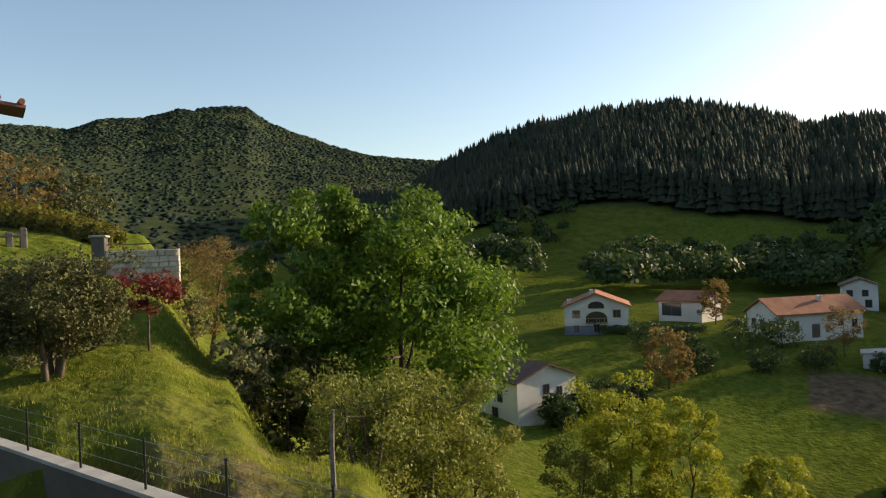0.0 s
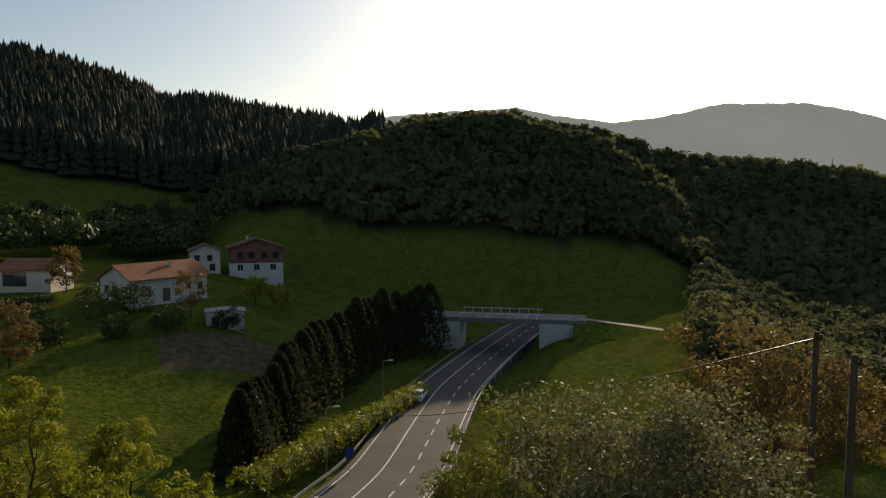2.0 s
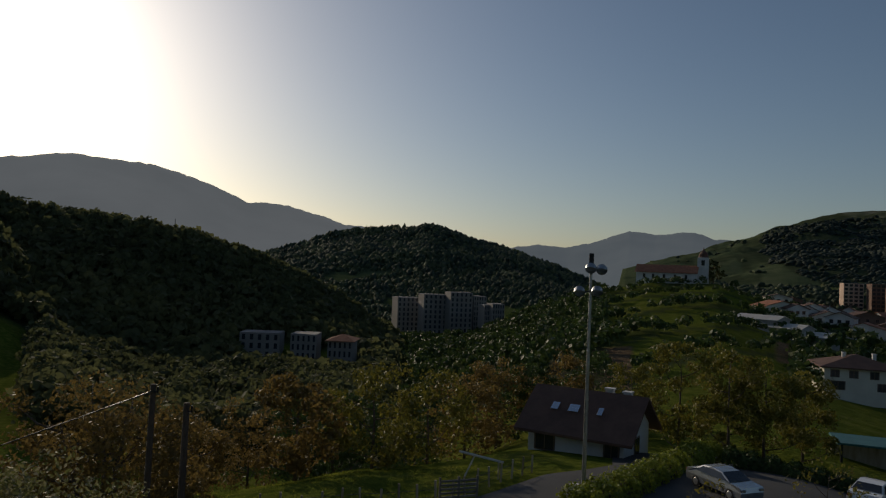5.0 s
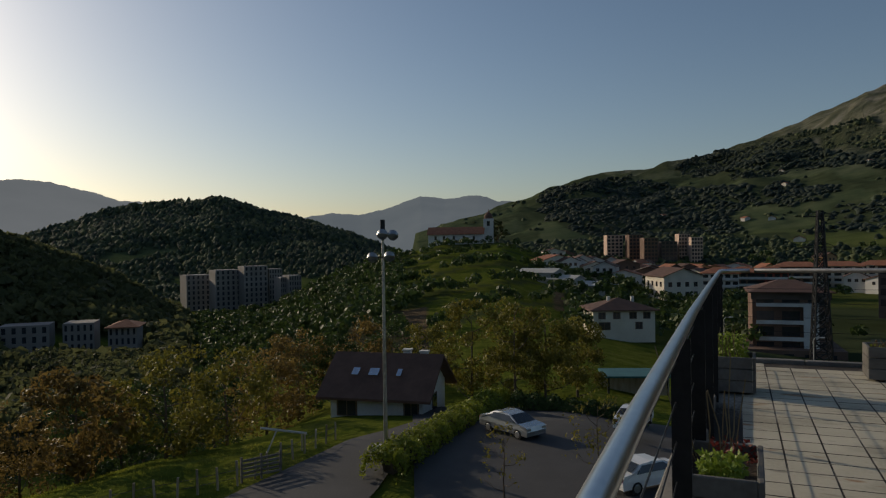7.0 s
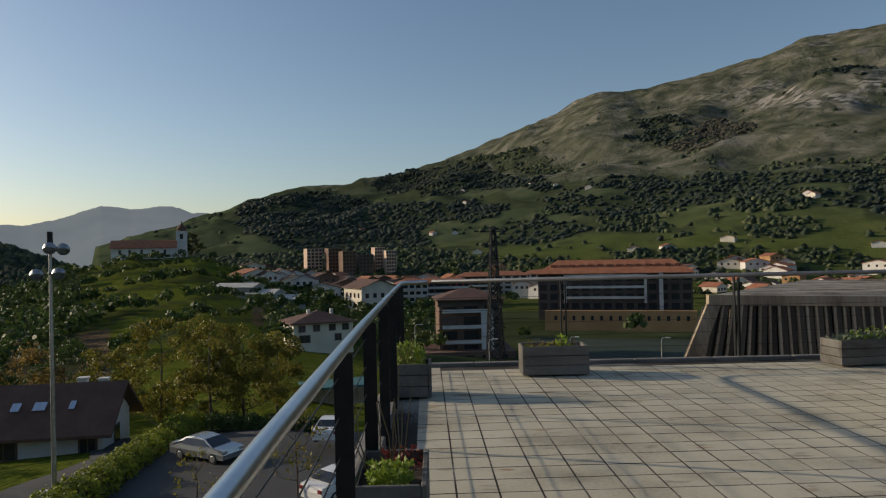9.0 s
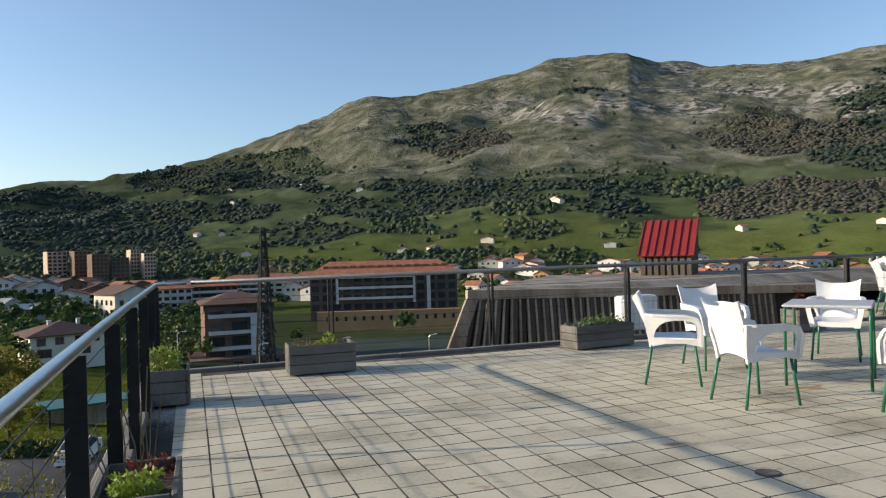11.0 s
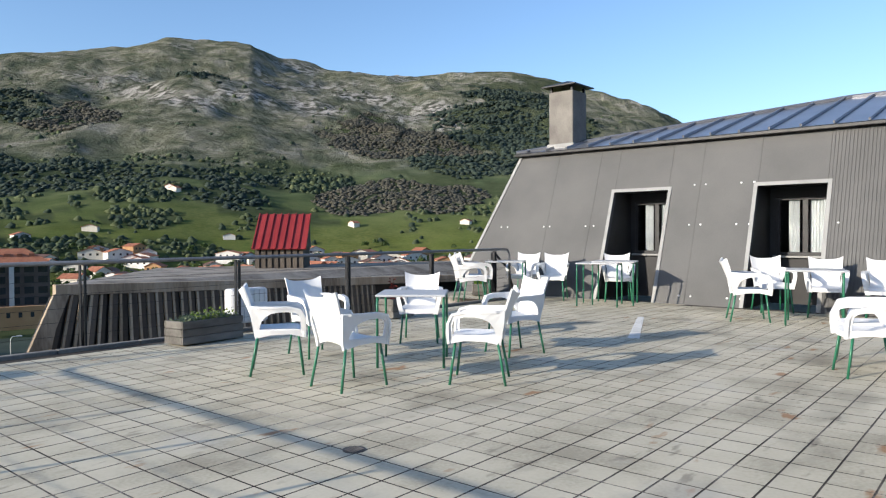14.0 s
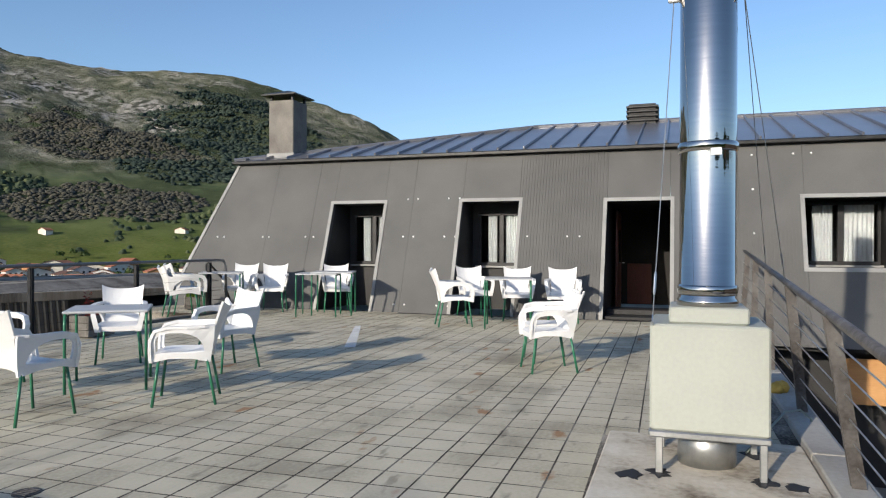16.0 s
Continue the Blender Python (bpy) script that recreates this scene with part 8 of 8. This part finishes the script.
# ---- road, bridge and what stands by them ----
ROAD = [(103, 44, -23.6), (98.6, 57, -26.0), (94.2, 70, -27.1), (91.8, 88, -27.7), (89.9, 106, -28.0), (87.6, 124, -28.3), (85.7, 142, -28.6), (83.6, 165, -28.8), (80.8, 190, -29), (76.5, 220, -29)]
road_pts = []
for i in range(len(ROAD) - 1):
    for k in range(8):
        f = k / 8
        q = [Vector((-math.sin(radians(a)) * r, math.cos(radians(a)) * r, z)) for a, r, z in ROAD[max(i - 1, 0):i + 3]]
        p0, p1 = (q[0], q[1]) if i == 0 else (q[1], q[2])
        road_pts.append(p0.lerp(p1, f))
for _ in range(6):
    road_pts = [road_pts[0]] + [(road_pts[i - 1] + road_pts[i] * 2 + road_pts[i + 1]) / 4 for i in range(1, len(road_pts) - 1)] + [road_pts[-1]]
ROAD_UP = 1.1


def strip(mesh, lo, hi, lift, i0=0, i1=None, thick=0.0):
    pts = road_pts[i0:i1]
    vs, fs = [], []
    for i, p in enumerate(pts):
        d = (pts[min(i + 1, len(pts) - 1)] - pts[max(i - 1, 0)])
        n = Vector((d.y, -d.x, 0)).normalized()
        for s in (lo, hi):
            q = p + n * s + Vector((0, 0, lift + ROAD_UP))
            vs += [q, q - Vector((0, 0, thick + 0.02))]
        if i:
            o = 4 * i
            fs += [(o - 4, o - 2, o + 2, o), (o - 3, o + 1, o + 3, o - 1), (o - 4, o, o + 1, o - 3), (o - 2, o - 1, o + 3, o + 2)]
    return mesh.add(vs, fs)


tagged(part("road", strip(Mesh(), -5.4, 5.4, 0.0, thick=2.0), ASPHALT, smooth=False), "grey asphalt valley road with white lane markings", "road", kind="structure")
mk = Mesh()
strip(mk, -4.75, -4.6, 0.02)
strip(mk, 4.6, 4.75, 0.02)
strip(mk, -1.55, -1.4, 0.02)
for i in range(0, len(road_pts) - 2, 2):
    strip(mk, 1.5, 1.65, 0.02, i, i + 2)
tagged(part("road_markings", mk, PAINT), "white edge lines and dashed lane lines", "road marking", kind="structure")
guard = thing("guard_rail", label="galvanised guard rail along the road edge", category="guard rail")
part("beam", strip(Mesh(), 5.6, 5.68, 0.75, 6, 60, 0.3), GALVANISED, guard)
part("beam", strip(Mesh(), -5.68, -5.6, 0.75, 6, 50, 0.3), GALVANISED, guard)
for i in range(6, 60, 2):
    d = (road_pts[i + 1] - road_pts[i])
    n = Vector((d.y, -d.x, 0)).normalized()
    p = road_pts[i] + n * 5.72 + Vector((0, 0, ROAD_UP))
    part("post", Mesh().tube([p - Vector((0, 0, 0.4)), p + Vector((0, 0, 0.72))], 0.06, 5), GALVANISED, guard)

bridge = thing("bridge", label="concrete road bridge with white railings", category="bridge")
pl, pr = Vector(place(90.6, 148)), Vector(place(77.0, 146))
zt = -21.9
bd = (pr - pl).normalized()
bn = Vector((-bd.y, bd.x, 0))


def span(m, s0, s1, o0, o1, z0, z1):
    vs = [pl + bd * s + bn * o for s, o in ((s0, o0), (s1, o0), (s1, o1), (s0, o1))]
    m.add([(v.x, v.y, z0) for v in vs] + [(v.x, v.y, z1) for v in vs], [(3, 2, 1, 0), (4, 5, 6, 7), (0, 1, 5, 4), (1, 2, 6, 5), (2, 3, 7, 6), (3, 0, 4, 7)])
    return m


part("deck", span(Mesh(), -4, 31, -4, 4, zt - 0.9, zt), KERB_STONE, bridge)
part("abutment", span(Mesh(), -3, 5.4, -4.5, 4.5, -31, zt - 0.9), PALE_CONCRETE, bridge, "pale concrete abutment")
part("abutment", span(Mesh(), 21.6, 29, -4.5, 4.5, -31, zt - 0.9), PALE_CONCRETE, bridge)
for o in (-3.9, 3.9):
    part("parapet", span(Mesh(), 5, 22, o - 0.1, o + 0.1, zt + 0.9, zt + 1.02), PLASTER, bridge)
    for k in range(9):
        part("baluster", span(Mesh(), 5 + k * 2, 5.15 + k * 2, o - 0.05, o + 0.05, zt, zt + 0.9), PLASTER, bridge)
track = Mesh()
tv, tf = [], []
for i in range(15):
    az = 79.6 - i * 0.5
    for r in (143.6, 146.0):
        x, y, _ = place(az, r)
        tv.append((x, y, -21.75 - 0.12 * i))
    if i:
        tf.append((2 * i - 2, 2 * i - 1, 2 * i + 1, 2 * i))
tagged(part("track", Mesh().add(tv + [(x, y, z - 0.3) for x, y, z in tv], tf + [(30 + 2 * i, 32 + 2 * i, 2 + 2 * i, 2 * i) for i in range(14)]), KERB_STONE), "pale track beyond the bridge", "track", kind="structure")
bank = [(x, y, z - 0.05) for x, y, z in tv] + [tuple(Vector(place(79.6 - i * 0.5, r)) - Vector((0, 0, 0.5))) for i in range(15) for r in (133.0, 156.0)]
tagged(part("track_bank", Mesh().add(bank, [q for i in range(14) for q in ((30 + 2 * i, 32 + 2 * i, 2 + 2 * i, 2 * i), (2 * i + 1, 2 * i + 3, 33 + 2 * i, 31 + 2 * i), (2 * i, 2 * i + 2, 2 * i + 3, 2 * i + 1))]), GROUND), "grassy bank under the track", "bank", kind="structure")


def street_lamp(az, r, z, h, label="grey steel street lamp beside the road"):
    x, y, _ = place(az, r)
    ob = thing("street_lamp", x, y, z, az, label, "street lamp", "street lamps")
    part("pole", Mesh().tube([(0, 0, -1), (0, 0, h * 0.96), (0.25, -0.1, h), (0.9, -0.2, h)], [0.09, 0.06, 0.045, 0.04], 7), GALVANISED, ob)
    part("head", Mesh().box(0.7, 1.35, -0.32, -0.06, h - 0.06, h + 0.1, b=0.03), PALE_CONCRETE, ob)


street_lamp(95.2, 92, -27.5, 8.2)
street_lamp(99.9, 71, -26.2, 7.0)
sx, sy, sz = place(98.0, 70)
sign = thing("road_sign", sx, sy, -26.0, 98, "blue rectangular road sign on a post", "sign")
part("post", Mesh().tube([(0, 0, -1), (0, 0, 2.6)], 0.04, 6), GALVANISED, sign)
part("plate", Mesh().box(-0.4, 0.4, -0.06, -0.04, 1.6, 2.8, b=0.005), BLUE_SIGN, sign)


def pole_line(az, r, top, name="utility_pole"):
    x, y, z = place(az, r)
    ob = thing(name, x, y, z, 0, "dark weathered wooden utility pole", "utility pole", "utility poles")
    part("shaft", Mesh().tube([(0, 0, -1), (0.1, 0, top - z)], [0.16, 0.11], 8), BARK, ob)
    part("insulator", Mesh().tube([(0.1, 0, top - z - 0.3), (0.45, 0, top - z - 0.25), (0.45, 0, top - z - 0.05)], 0.04, 6), DARK_STEEL, ob)
    return Vector((x + 0.3, y, top - 0.2))


pa = pole_line(62.3, 30, -3.4)
pole_line(59.9, 27, -3.6)
pb = Vector(place(100.2, 74))
pb.z = -20.5
cable = [pa.lerp(pb, k / 16) - Vector((0, 0, 1.6 * math.sin(math.pi * k / 16))) for k in range(17)]
tagged(part("cable", Mesh().tube(cable, 0.03, 5), DARK_STEEL), "black overhead cable sagging across the valley", "cable")


# ---- cars ----
def car(x, y, z, rz, paint, label, group="", long=4.5):
    c = thing("car", x, y, z, rz, label, "car", group)
    k = long / 4.5
    prof = [(-2.2, 0.3), (-2.25, 0.6), (-2.15, 0.88), (-1.35, 0.98), (-0.55, 1.38), (0.2, 1.46), (0.95, 1.4), (1.6, 1.05), (2.15, 0.98), (2.25, 0.7), (2.22, 0.32)]
    m = Mesh()
    n = len(prof)
    vs, fs = [], []
    for side_, (wid, f) in enumerate(((-0.86, 1), (0.86, 1))):
        for x_, z_ in prof:
            tuck = 0.2 if z_ > 1.2 else (0.03 if z_ > 0.9 else 0)
            vs.append((wid - math.copysign(tuck, wid), x_ * k, z_))
    fs = [tuple(range(n)), tuple(range(2 * n - 1, n - 1, -1))] + [(i, i + n, (i + 1) % n + n, (i + 1) % n) for i in range(n)]
    part("body", m.add(vs, fs), paint, c)
    g = Mesh()
    for s in (-1, 1):
        q = [(s * 0.845, -1.15 * k, 1.0), (s * 0.845, 1.35 * k, 1.0), (s * 0.7, 0.9 * k, 1.34), (s * 0.7, -0.5 * k, 1.34)]
        g.add(q + [(x_ + s * 0.012, y_, z_) for x_, y_, z_ in q], [(0, 1, 2, 3), (7, 6, 5, 4)])
    part("side_window", g, GLASS_DARK, c)
    part("windscreen", Mesh().add([(-0.76, -1.33 * k, 1.005), (0.76, -1.33 * k, 1.005), (0.62, -0.6 * k, 1.375), (-0.62, -0.6 * k, 1.375)], [(0, 1, 2, 3)]), GLASS_DARK, c, at=Matrix.Translation((0, -0.015, 0.012)))
    part("rear_window", Mesh().add([(-0.74, 1.58 * k, 1.08), (0.74, 1.58 * k, 1.08), (0.62, 1.0 * k, 1.39), (-0.62, 1.0 * k, 1.39)], [(3, 2, 1, 0)]), GLASS_DARK, c, at=Matrix.Translation((0, 0.015, 0.012)))
    for s in (-1, 1):
        part("headlight", Mesh().box(s * 0.68 - 0.16, s * 0.68 + 0.16, -2.27 * k, -2.2 * k, 0.66, 0.82, b=0.01), BRIGHT_STEEL, c)
        part("tail_light", Mesh().box(s * 0.7 - 0.14, s * 0.7 + 0.14, 2.2 * k, 2.27 * k, 0.72, 0.9, b=0.01), RED_SHEET, c)
        for y_ in (-1.38 * k, 1.35 * k):
            wh = part("wheel", Mesh().tube([(s * 0.68, y_, 0.32), (s * 0.88, y_, 0.32)], 0.32, 16), RUBBER, c)
            part("rim", Mesh().tube([(s * 0.885, y_, 0.32), (s * 0.895, y_, 0.32)], [0.21, 0.19], 14), GALVANISED, wh)
    return c


cx_, cy_, cz_ = place(18.3, 46)
car(cx_, cy_, -10.9, 62, SILVER, "silver saloon car parked on the asphalt", "parked cars")
cx_, cy_ = -7.5, 48.0
car(cx_, cy_, -10.9, 175, CAR_WHITE, "white hatchback car parked on the asphalt", "parked cars", 4.1)
cx_, cy_ = -5.2, 36.6
car(cx_, cy_, -10.9, 140, CAR_WHITE, "white estate car parked below the terrace", "parked cars", 4.4)
i = 29
d = road_pts[i + 1] - road_pts[i]
n = Vector((d.y, -d.x, 0)).normalized()
p = road_pts[i] - n * 3.0
car(p.x, p.y, p.z + ROAD_UP + 0.02, math.degrees(math.atan2(-d.x, d.y)) + 180, CAR_WHITE, "white van-like car on the valley road", "cars on the road", 4.3)
for k, az in enumerate((-11.2, -12.6)):
    cx_, cy_, cz_ = place(az, 92)
    car(cx_, cy_, cz_ + 0.05, az + 80, CAR_WHITE, "white car parked by the town road", "parked cars", 4.2)


# ---- car park, lane, hedges, fence ----
def patch(name, az0, az1, r0, r1, lift, mat, label, category, n=26):
    vs, fs = [], []
    for i in range(n + 1):
        for j in range(n + 1):
            az, r = az0 + (az1 - az0) * i / n, r0 + (r1 - r0) * j / n
            x, y = -math.sin(radians(az)) * r, math.cos(radians(az)) * r
            vs.append((x, y, 0))
            if i and j:
                k = i * (n + 1) + j
                fs.append((k - n - 2, k - n - 1, k, k - 1))
    zs = rough_ground(np.array([math.degrees(math.atan2(-v[0], v[1])) for v in vs]), np.array([math.hypot(v[0], v[1]) for v in vs]))
    vs = [(v[0], v[1], max(float(z), -60) + lift) for v, z in zip(vs, zs)]
    return tagged(part(name, Mesh().add(vs, fs), mat, smooth=True), label, category, kind="structure")


patch("car_park", 0.5, 26.5, 12, 60, 0.1, ASPHALT, "dark asphalt car park below the terrace", "car park")
LANE_LEFT = ((-24.8, 12), (-24.3, 28.8), (-24.0, 35.2), (-23.8, 38.8), (-23.0, 42), (-22.8, 50), (-22.6, 62))
LANE_RIGHT = ((-14.0, 12), (-17.6, 31.2), (-19.1, 36.6), (-20.0, 43.7), (-20.3, 48.7), (-20.4, 54), (-20.4, 62))
lv, lf = [], []
for k in range(61):
    f = k / 60 * 6
    i = min(int(f), 5)
    a, b = (Vector((*row[i], 0)).lerp(Vector((*row[i + 1], 0)), f - i) for row in (LANE_LEFT, LANE_RIGHT))
    for q in range(5):
        p = a.lerp(b, q / 4)
        lv.append((p.x, p.y, ground_at(p.x, p.y) + 0.14))
        if k and q:
            n = 5 * k + q
            lf.append((n - 6, n - 5, n, n - 1))
tagged(part("lane", Mesh().add(lv, lf), ASPHALT, smooth=True), "grey asphalt lane beside the hedge", "lane", kind="structure")
patch("town_road", -8, 3.5, 62, 120, 0.15, CONCRETE, "pale street and verge before the flats", "road")
patch("sports_court", -21, -7.5, 120, 205, 0.2, COURT, "dark green sports court before the flats", "court")


def hedge(name, pts, w, h, mat, label, n, seed, leaf=0.11):
    x, y, z = pts[0]
    ob = thing(name, x, y, z, 0, label, "hedge")
    rnd = np.random.default_rng(seed)
    P = np.array([(p[0] - x, p[1] - y, p[2] - z) for p in pts])
    t = rnd.uniform(0, len(P) - 1, n)
    i = np.minimum(t.astype(int), len(P) - 2)
    f = (t - i)[:, None]
    c = P[i] * (1 - f) + P[i + 1] * f
    d = P[i + 1] - P[i]
    d /= np.linalg.norm(d, axis=1, keepdims=True)
    nrm = np.stack([-d[:, 1], d[:, 0], np.zeros(n)], -1)
    a = rnd.uniform(0, np.pi, n)
    bump_ = 1 + 0.12 * np.sin(t * 9) + rnd.normal(0, 0.07, n)
    pos = c + nrm * (np.cos(a) * w / 2 * bump_)[:, None] + np.array([0, 0, 1]) * (h * np.sin(a) ** 0.35 * bump_ * rnd.uniform(0.2, 1, n) ** 0.3)[:, None]
    k = nrm * np.cos(a)[:, None] + np.array([0, 0, 1]) * np.sin(a)[:, None] + rnd.normal(0, 0.5, (n, 3))
    k /= np.linalg.norm(k, axis=1, keepdims=True)
    u = np.cross(k, rnd.normal(0, 1, (n, 3)))
    u /= np.linalg.norm(u, axis=1, keepdims=True)
    v = np.cross(k, u)
    q = rnd.uniform(0.6, 1.4, n)[:, None] * leaf
    vs = np.stack([pos - u * q, pos - v * q * 0.6, pos + u * q, pos + v * q * 0.6], 1).reshape(-1, 3)
    part("foliage", quads("foliage", vs, np.arange(len(vs)).reshape(-1, 4), mat), None, ob)
    core = Mesh()
    C = P.copy()
    C[0], C[-1] = P[0] * 0.55 + P[1] * 0.45, P[-1] * 0.55 + P[-2] * 0.45
    core.tube([(p[0], p[1], p[2] + h * 0.4) for p in C.tolist()], h * 0.34, 6)
    part("stem", core, BARK, ob)
    return ob


hedge("hedge", from_line(29.2, 36.6, 19.0, 60.5, 8), 2.0, 1.75, LEAF_HEDGE_LIME, "clipped yellow-green hedge along the lane", 13000, 1)
hedge("hedge", from_line(18.2, 58, 7.5, 56, 6), 1.6, 1.5, HEDGE_LEAF, "dark green hedge at the end of the car park", 6000, 2)
hedge("hedge", from_line(127, 137, 119, 136, 6), 2.0, 1.6, HEDGE_LEAF, "dark hedge before the farmhouse", 3000, 3, 0.2)
hedge("hedge", from_line(106, 62, 92, 104, 10), 3.2, 2.6, LEAF_YELLOW, "yellow-green scrub along the road", 6000, 4, 0.2)
hedge("hedge", from_line(172, 56, 164, 52, 6), 2.0, 1.8, LEAF_OCHRE, "brownish hedge above the garden", 3500, 5, 0.14)
hedge("hedge", from_line(173, 13.0, 166.5, 15.5, 4), 1.4, 2.2, LEAF_LIME, "yellow-green shrub at the foot of the wall", 2500, 6, 0.09).location.z = -7.9

lamp_mast = thing("lamp_mast", *place(28.55, 40.5)[:2], -11.2, 20, "tall grey steel mast with floodlights and loudspeakers", "lamp mast")
part("mast", Mesh().tube([(0, 0, -0.2), (0, 0, 13.9)], [0.13, 0.075], 10), GALVANISED, lamp_mast)
part("top_box", Mesh().box(-0.12, 0.12, -0.12, 0.12, 13.2, 14.1, b=0.02), DARK_STEEL, lamp_mast)
for s, z, y in ((0.05, 13.25, -0.3), (0.62, 13.2, -0.1), (-0.55, 11.95, -0.2), (0.42, 12.0, -0.2)):
    lamp_head = part("floodlight", Mesh().tube([(s, y - 0.2, z - 0.05), (s, y - 0.18, z), (s, y + 0.16, z + 0.06)], [0.3, 0.32, 0.14], 14), GALVANISED, lamp_mast)
    part("bracket", Mesh().box(min(s, 0), max(s, 0) + 0.02, y + 0.05, y + 0.1, z - 0.03, z + 0.03), DARK_STEEL, lamp_head)
part("bin", Mesh().box(-0.75, -0.25, -0.2, 0.2, 0.0, 1.2, b=0.03), PALE_CONCRETE, lamp_mast)

paddock = thing("paddock_fence", label="rough wooden posts and wire round the paddock", category="fence")
fpts = from_line(54, 37, 40.2, 38.8, 10) + from_line(38.9, 39.6, 32.6, 46.6, 8)
for k, p in enumerate(fpts):
    p.z = ground_at(p.x, p.y)
    l = random.uniform(-0.08, 0.08)
    part("post", Mesh().tube([p - Vector((0, 0, 0.3)), p + Vector((l, l * 0.5, random.uniform(1.0, 1.35)))], 0.06, 6), WEATHERED, paddock)
for h in (0.45, 0.85):
    part("wire", Mesh().tube([p + Vector((0, 0, h)) for p in fpts], 0.012, 4), DARK_STEEL, paddock)
gx, gy, gz = place(38.4, 39.6)
gate = thing("field_gate", gx, gy, gz, 60, "grey wooden slatted field gate", "gate")
for k in range(5):
    part("slat", Mesh().box(-1.1, 1.1, -0.03, 0.03, 0.2 + k * 0.22, 0.31 + k * 0.22), WEATHERED_GREY, gate)
for x in (-1.1, 0, 1.1):
    part("upright", Mesh().box(x - 0.05, x + 0.05, -0.06, 0.06, -0.2, 1.35), WEATHERED_GREY, gate)
gx, gy, gz = place(36.4, 44.5)
barrier = thing("barrier", gx, gy, gz, 30, "pale metal barrier bar on leaning posts", "barrier")
part("bar", Mesh().tube([(-1.6, 0, 1.55), (1.2, 0, 1.1)], 0.08, 6), PALE_CONCRETE, barrier)
part("leg", Mesh().tube([(-1.3, 0, -0.2), (-0.6, 0, 1.4)], 0.05, 6), PALE_CONCRETE, barrier)
part("leg", Mesh().tube([(0.9, 0, -0.2), (0.9, 0, 1.15)], 0.05, 6), WEATHERED, barrier)
tree_at(19.0, 33, 4.2, 2.2, 310, LEAF_OCHRE, "bare pruned sapling in the car park", leaves=160, leaf=0.1, low=0.3, trunk=0.06, name="sapling")
tree_at(11.5, 36, 5.2, 3.2, 311, LEAF_OCHRE, "thin budding sapling in the car park", leaves=420, leaf=0.1, low=0.25, trunk=0.06, name="sapling")
gx, gy, gz = place(8.3, 80)
kiosk = thing("shelter", gx, gy, gz, 20, "open shelter with a teal metal roof", "shelter")
part("roof", Mesh().box(-4, 4, -2.5, 2.5, 2.5, 2.7), TEAL_ROOF, kiosk)
for x in (-3.6, 3.6):
    for y in (-2.1, 2.1):
        part("post", Mesh().box(x - 0.1, x + 0.1, y - 0.1, y + 0.1, -0.3, 2.5), DARK_STEEL, kiosk)
part("back_wall", Mesh().box(-3.8, 3.8, 2.0, 2.2, -0.3, 2.4), WEATHERED, kiosk)
for k, (az, r) in enumerate(((-10.5, 108), (-17.5, 112), (-4.0, 106), (2.0, 118))):
    street_lamp(az, r, place(az, r)[2], 8.5, "grey steel street lamp in the town")

# ---- terrace tiles, the nearest as single pieces ----
TW, TD, SLANT = 0.2485, 0.2365, 0.018
rnd = random.Random(12)


def tile_mesh(k):
    r2 = random.Random(k)
    g, c = 0.0055, 0.0005
    a, b = TW / 2 - g, TD / 2 - g
    t = [r2.uniform(-0.0005, 0.0005) for _ in range(4)]
    top = [(-a + c, -b + c, t[0]), (a - c, -b + c, t[1]), (a - c, b - c, t[2]), (-a + c, b - c, t[3])]
    mid = [(-a, -b, -0.0012), (a, -b, -0.0012), (a, b, -0.0012), (-a, b, -0.0012)]
    low = [(x, y, -0.03) for x, y, _ in mid]
    return top + mid + low, [(0, 1, 2, 3)] + [(4 + i, 4 + (i + 1) % 4, (i + 1) % 4, i) for i in range(4)] + [(8 + i, 8 + (i + 1) % 4, 4 + (i + 1) % 4, 4 + i) for i in range(4)]


def two_sided(data):
    """Tile tops in the floor's concrete, their sides coloured dark to hide the low sun on them."""
    data.materials.append(JOINT)
    for p in data.polygons:
        p.material_index = 0 if p.normal.z > 0.9 else 1
    return data


tile_data = []
for k in range(6):
    m = Mesh()
    m.add(*tile_mesh(k))
    tile_data.append(two_sided(m.data("tile", TILE)))
rest_v, rest_f, count = [], [], 0
nx, ny = int((WALL - LEFT) / TW) + 5, int((11.2 - BACK) / TD) + 4
for i in range(nx):
    for j in range(ny):
        x, y = 0.268 + TW * (i - 4.5), 4.33 + TD * (j - 21.5)
        x, y = x - SLANT * (y - 4.4), y + SLANT * (x - 0.27)
        if not (-0.47 < x - TW / 2 and x < WALL - 0.1 and -0.66 < y - TD / 2 and y + TD / 2 < (8.82 if x < 11.95 else 11.2)):
            continue
        if 2.95 < x < 5.4 and y < 0.62:
            continue
        z = rnd.uniform(-0.0004, 0.0006)
        if 0.5 < x < 4.3 and 2.5 < y < 7.0 and count < 300:
            part("tile", tile_data[rnd.randrange(6)], None, floor, at=pose(x, y, z, 0, 0, math.degrees(SLANT)))
            count += 1
        else:
            v, f = tile_mesh(rnd.randrange(6))
            n = len(rest_v)
            rest_v += [(p[0] - SLANT * p[1] + x, p[1] + SLANT * p[0] + y, p[2] + z) for p in v]
            rest_f += [tuple(q + n for q in h) for h in f]
me = bpy.data.meshes.new("tiles")
me.from_pydata(rest_v, [], rest_f)
me.materials.append(TILE_ISLAND)
me.update()
two_sided(me)
tagged(part("tiles", me, None, floor), "grey concrete tiles", kind="stuff")
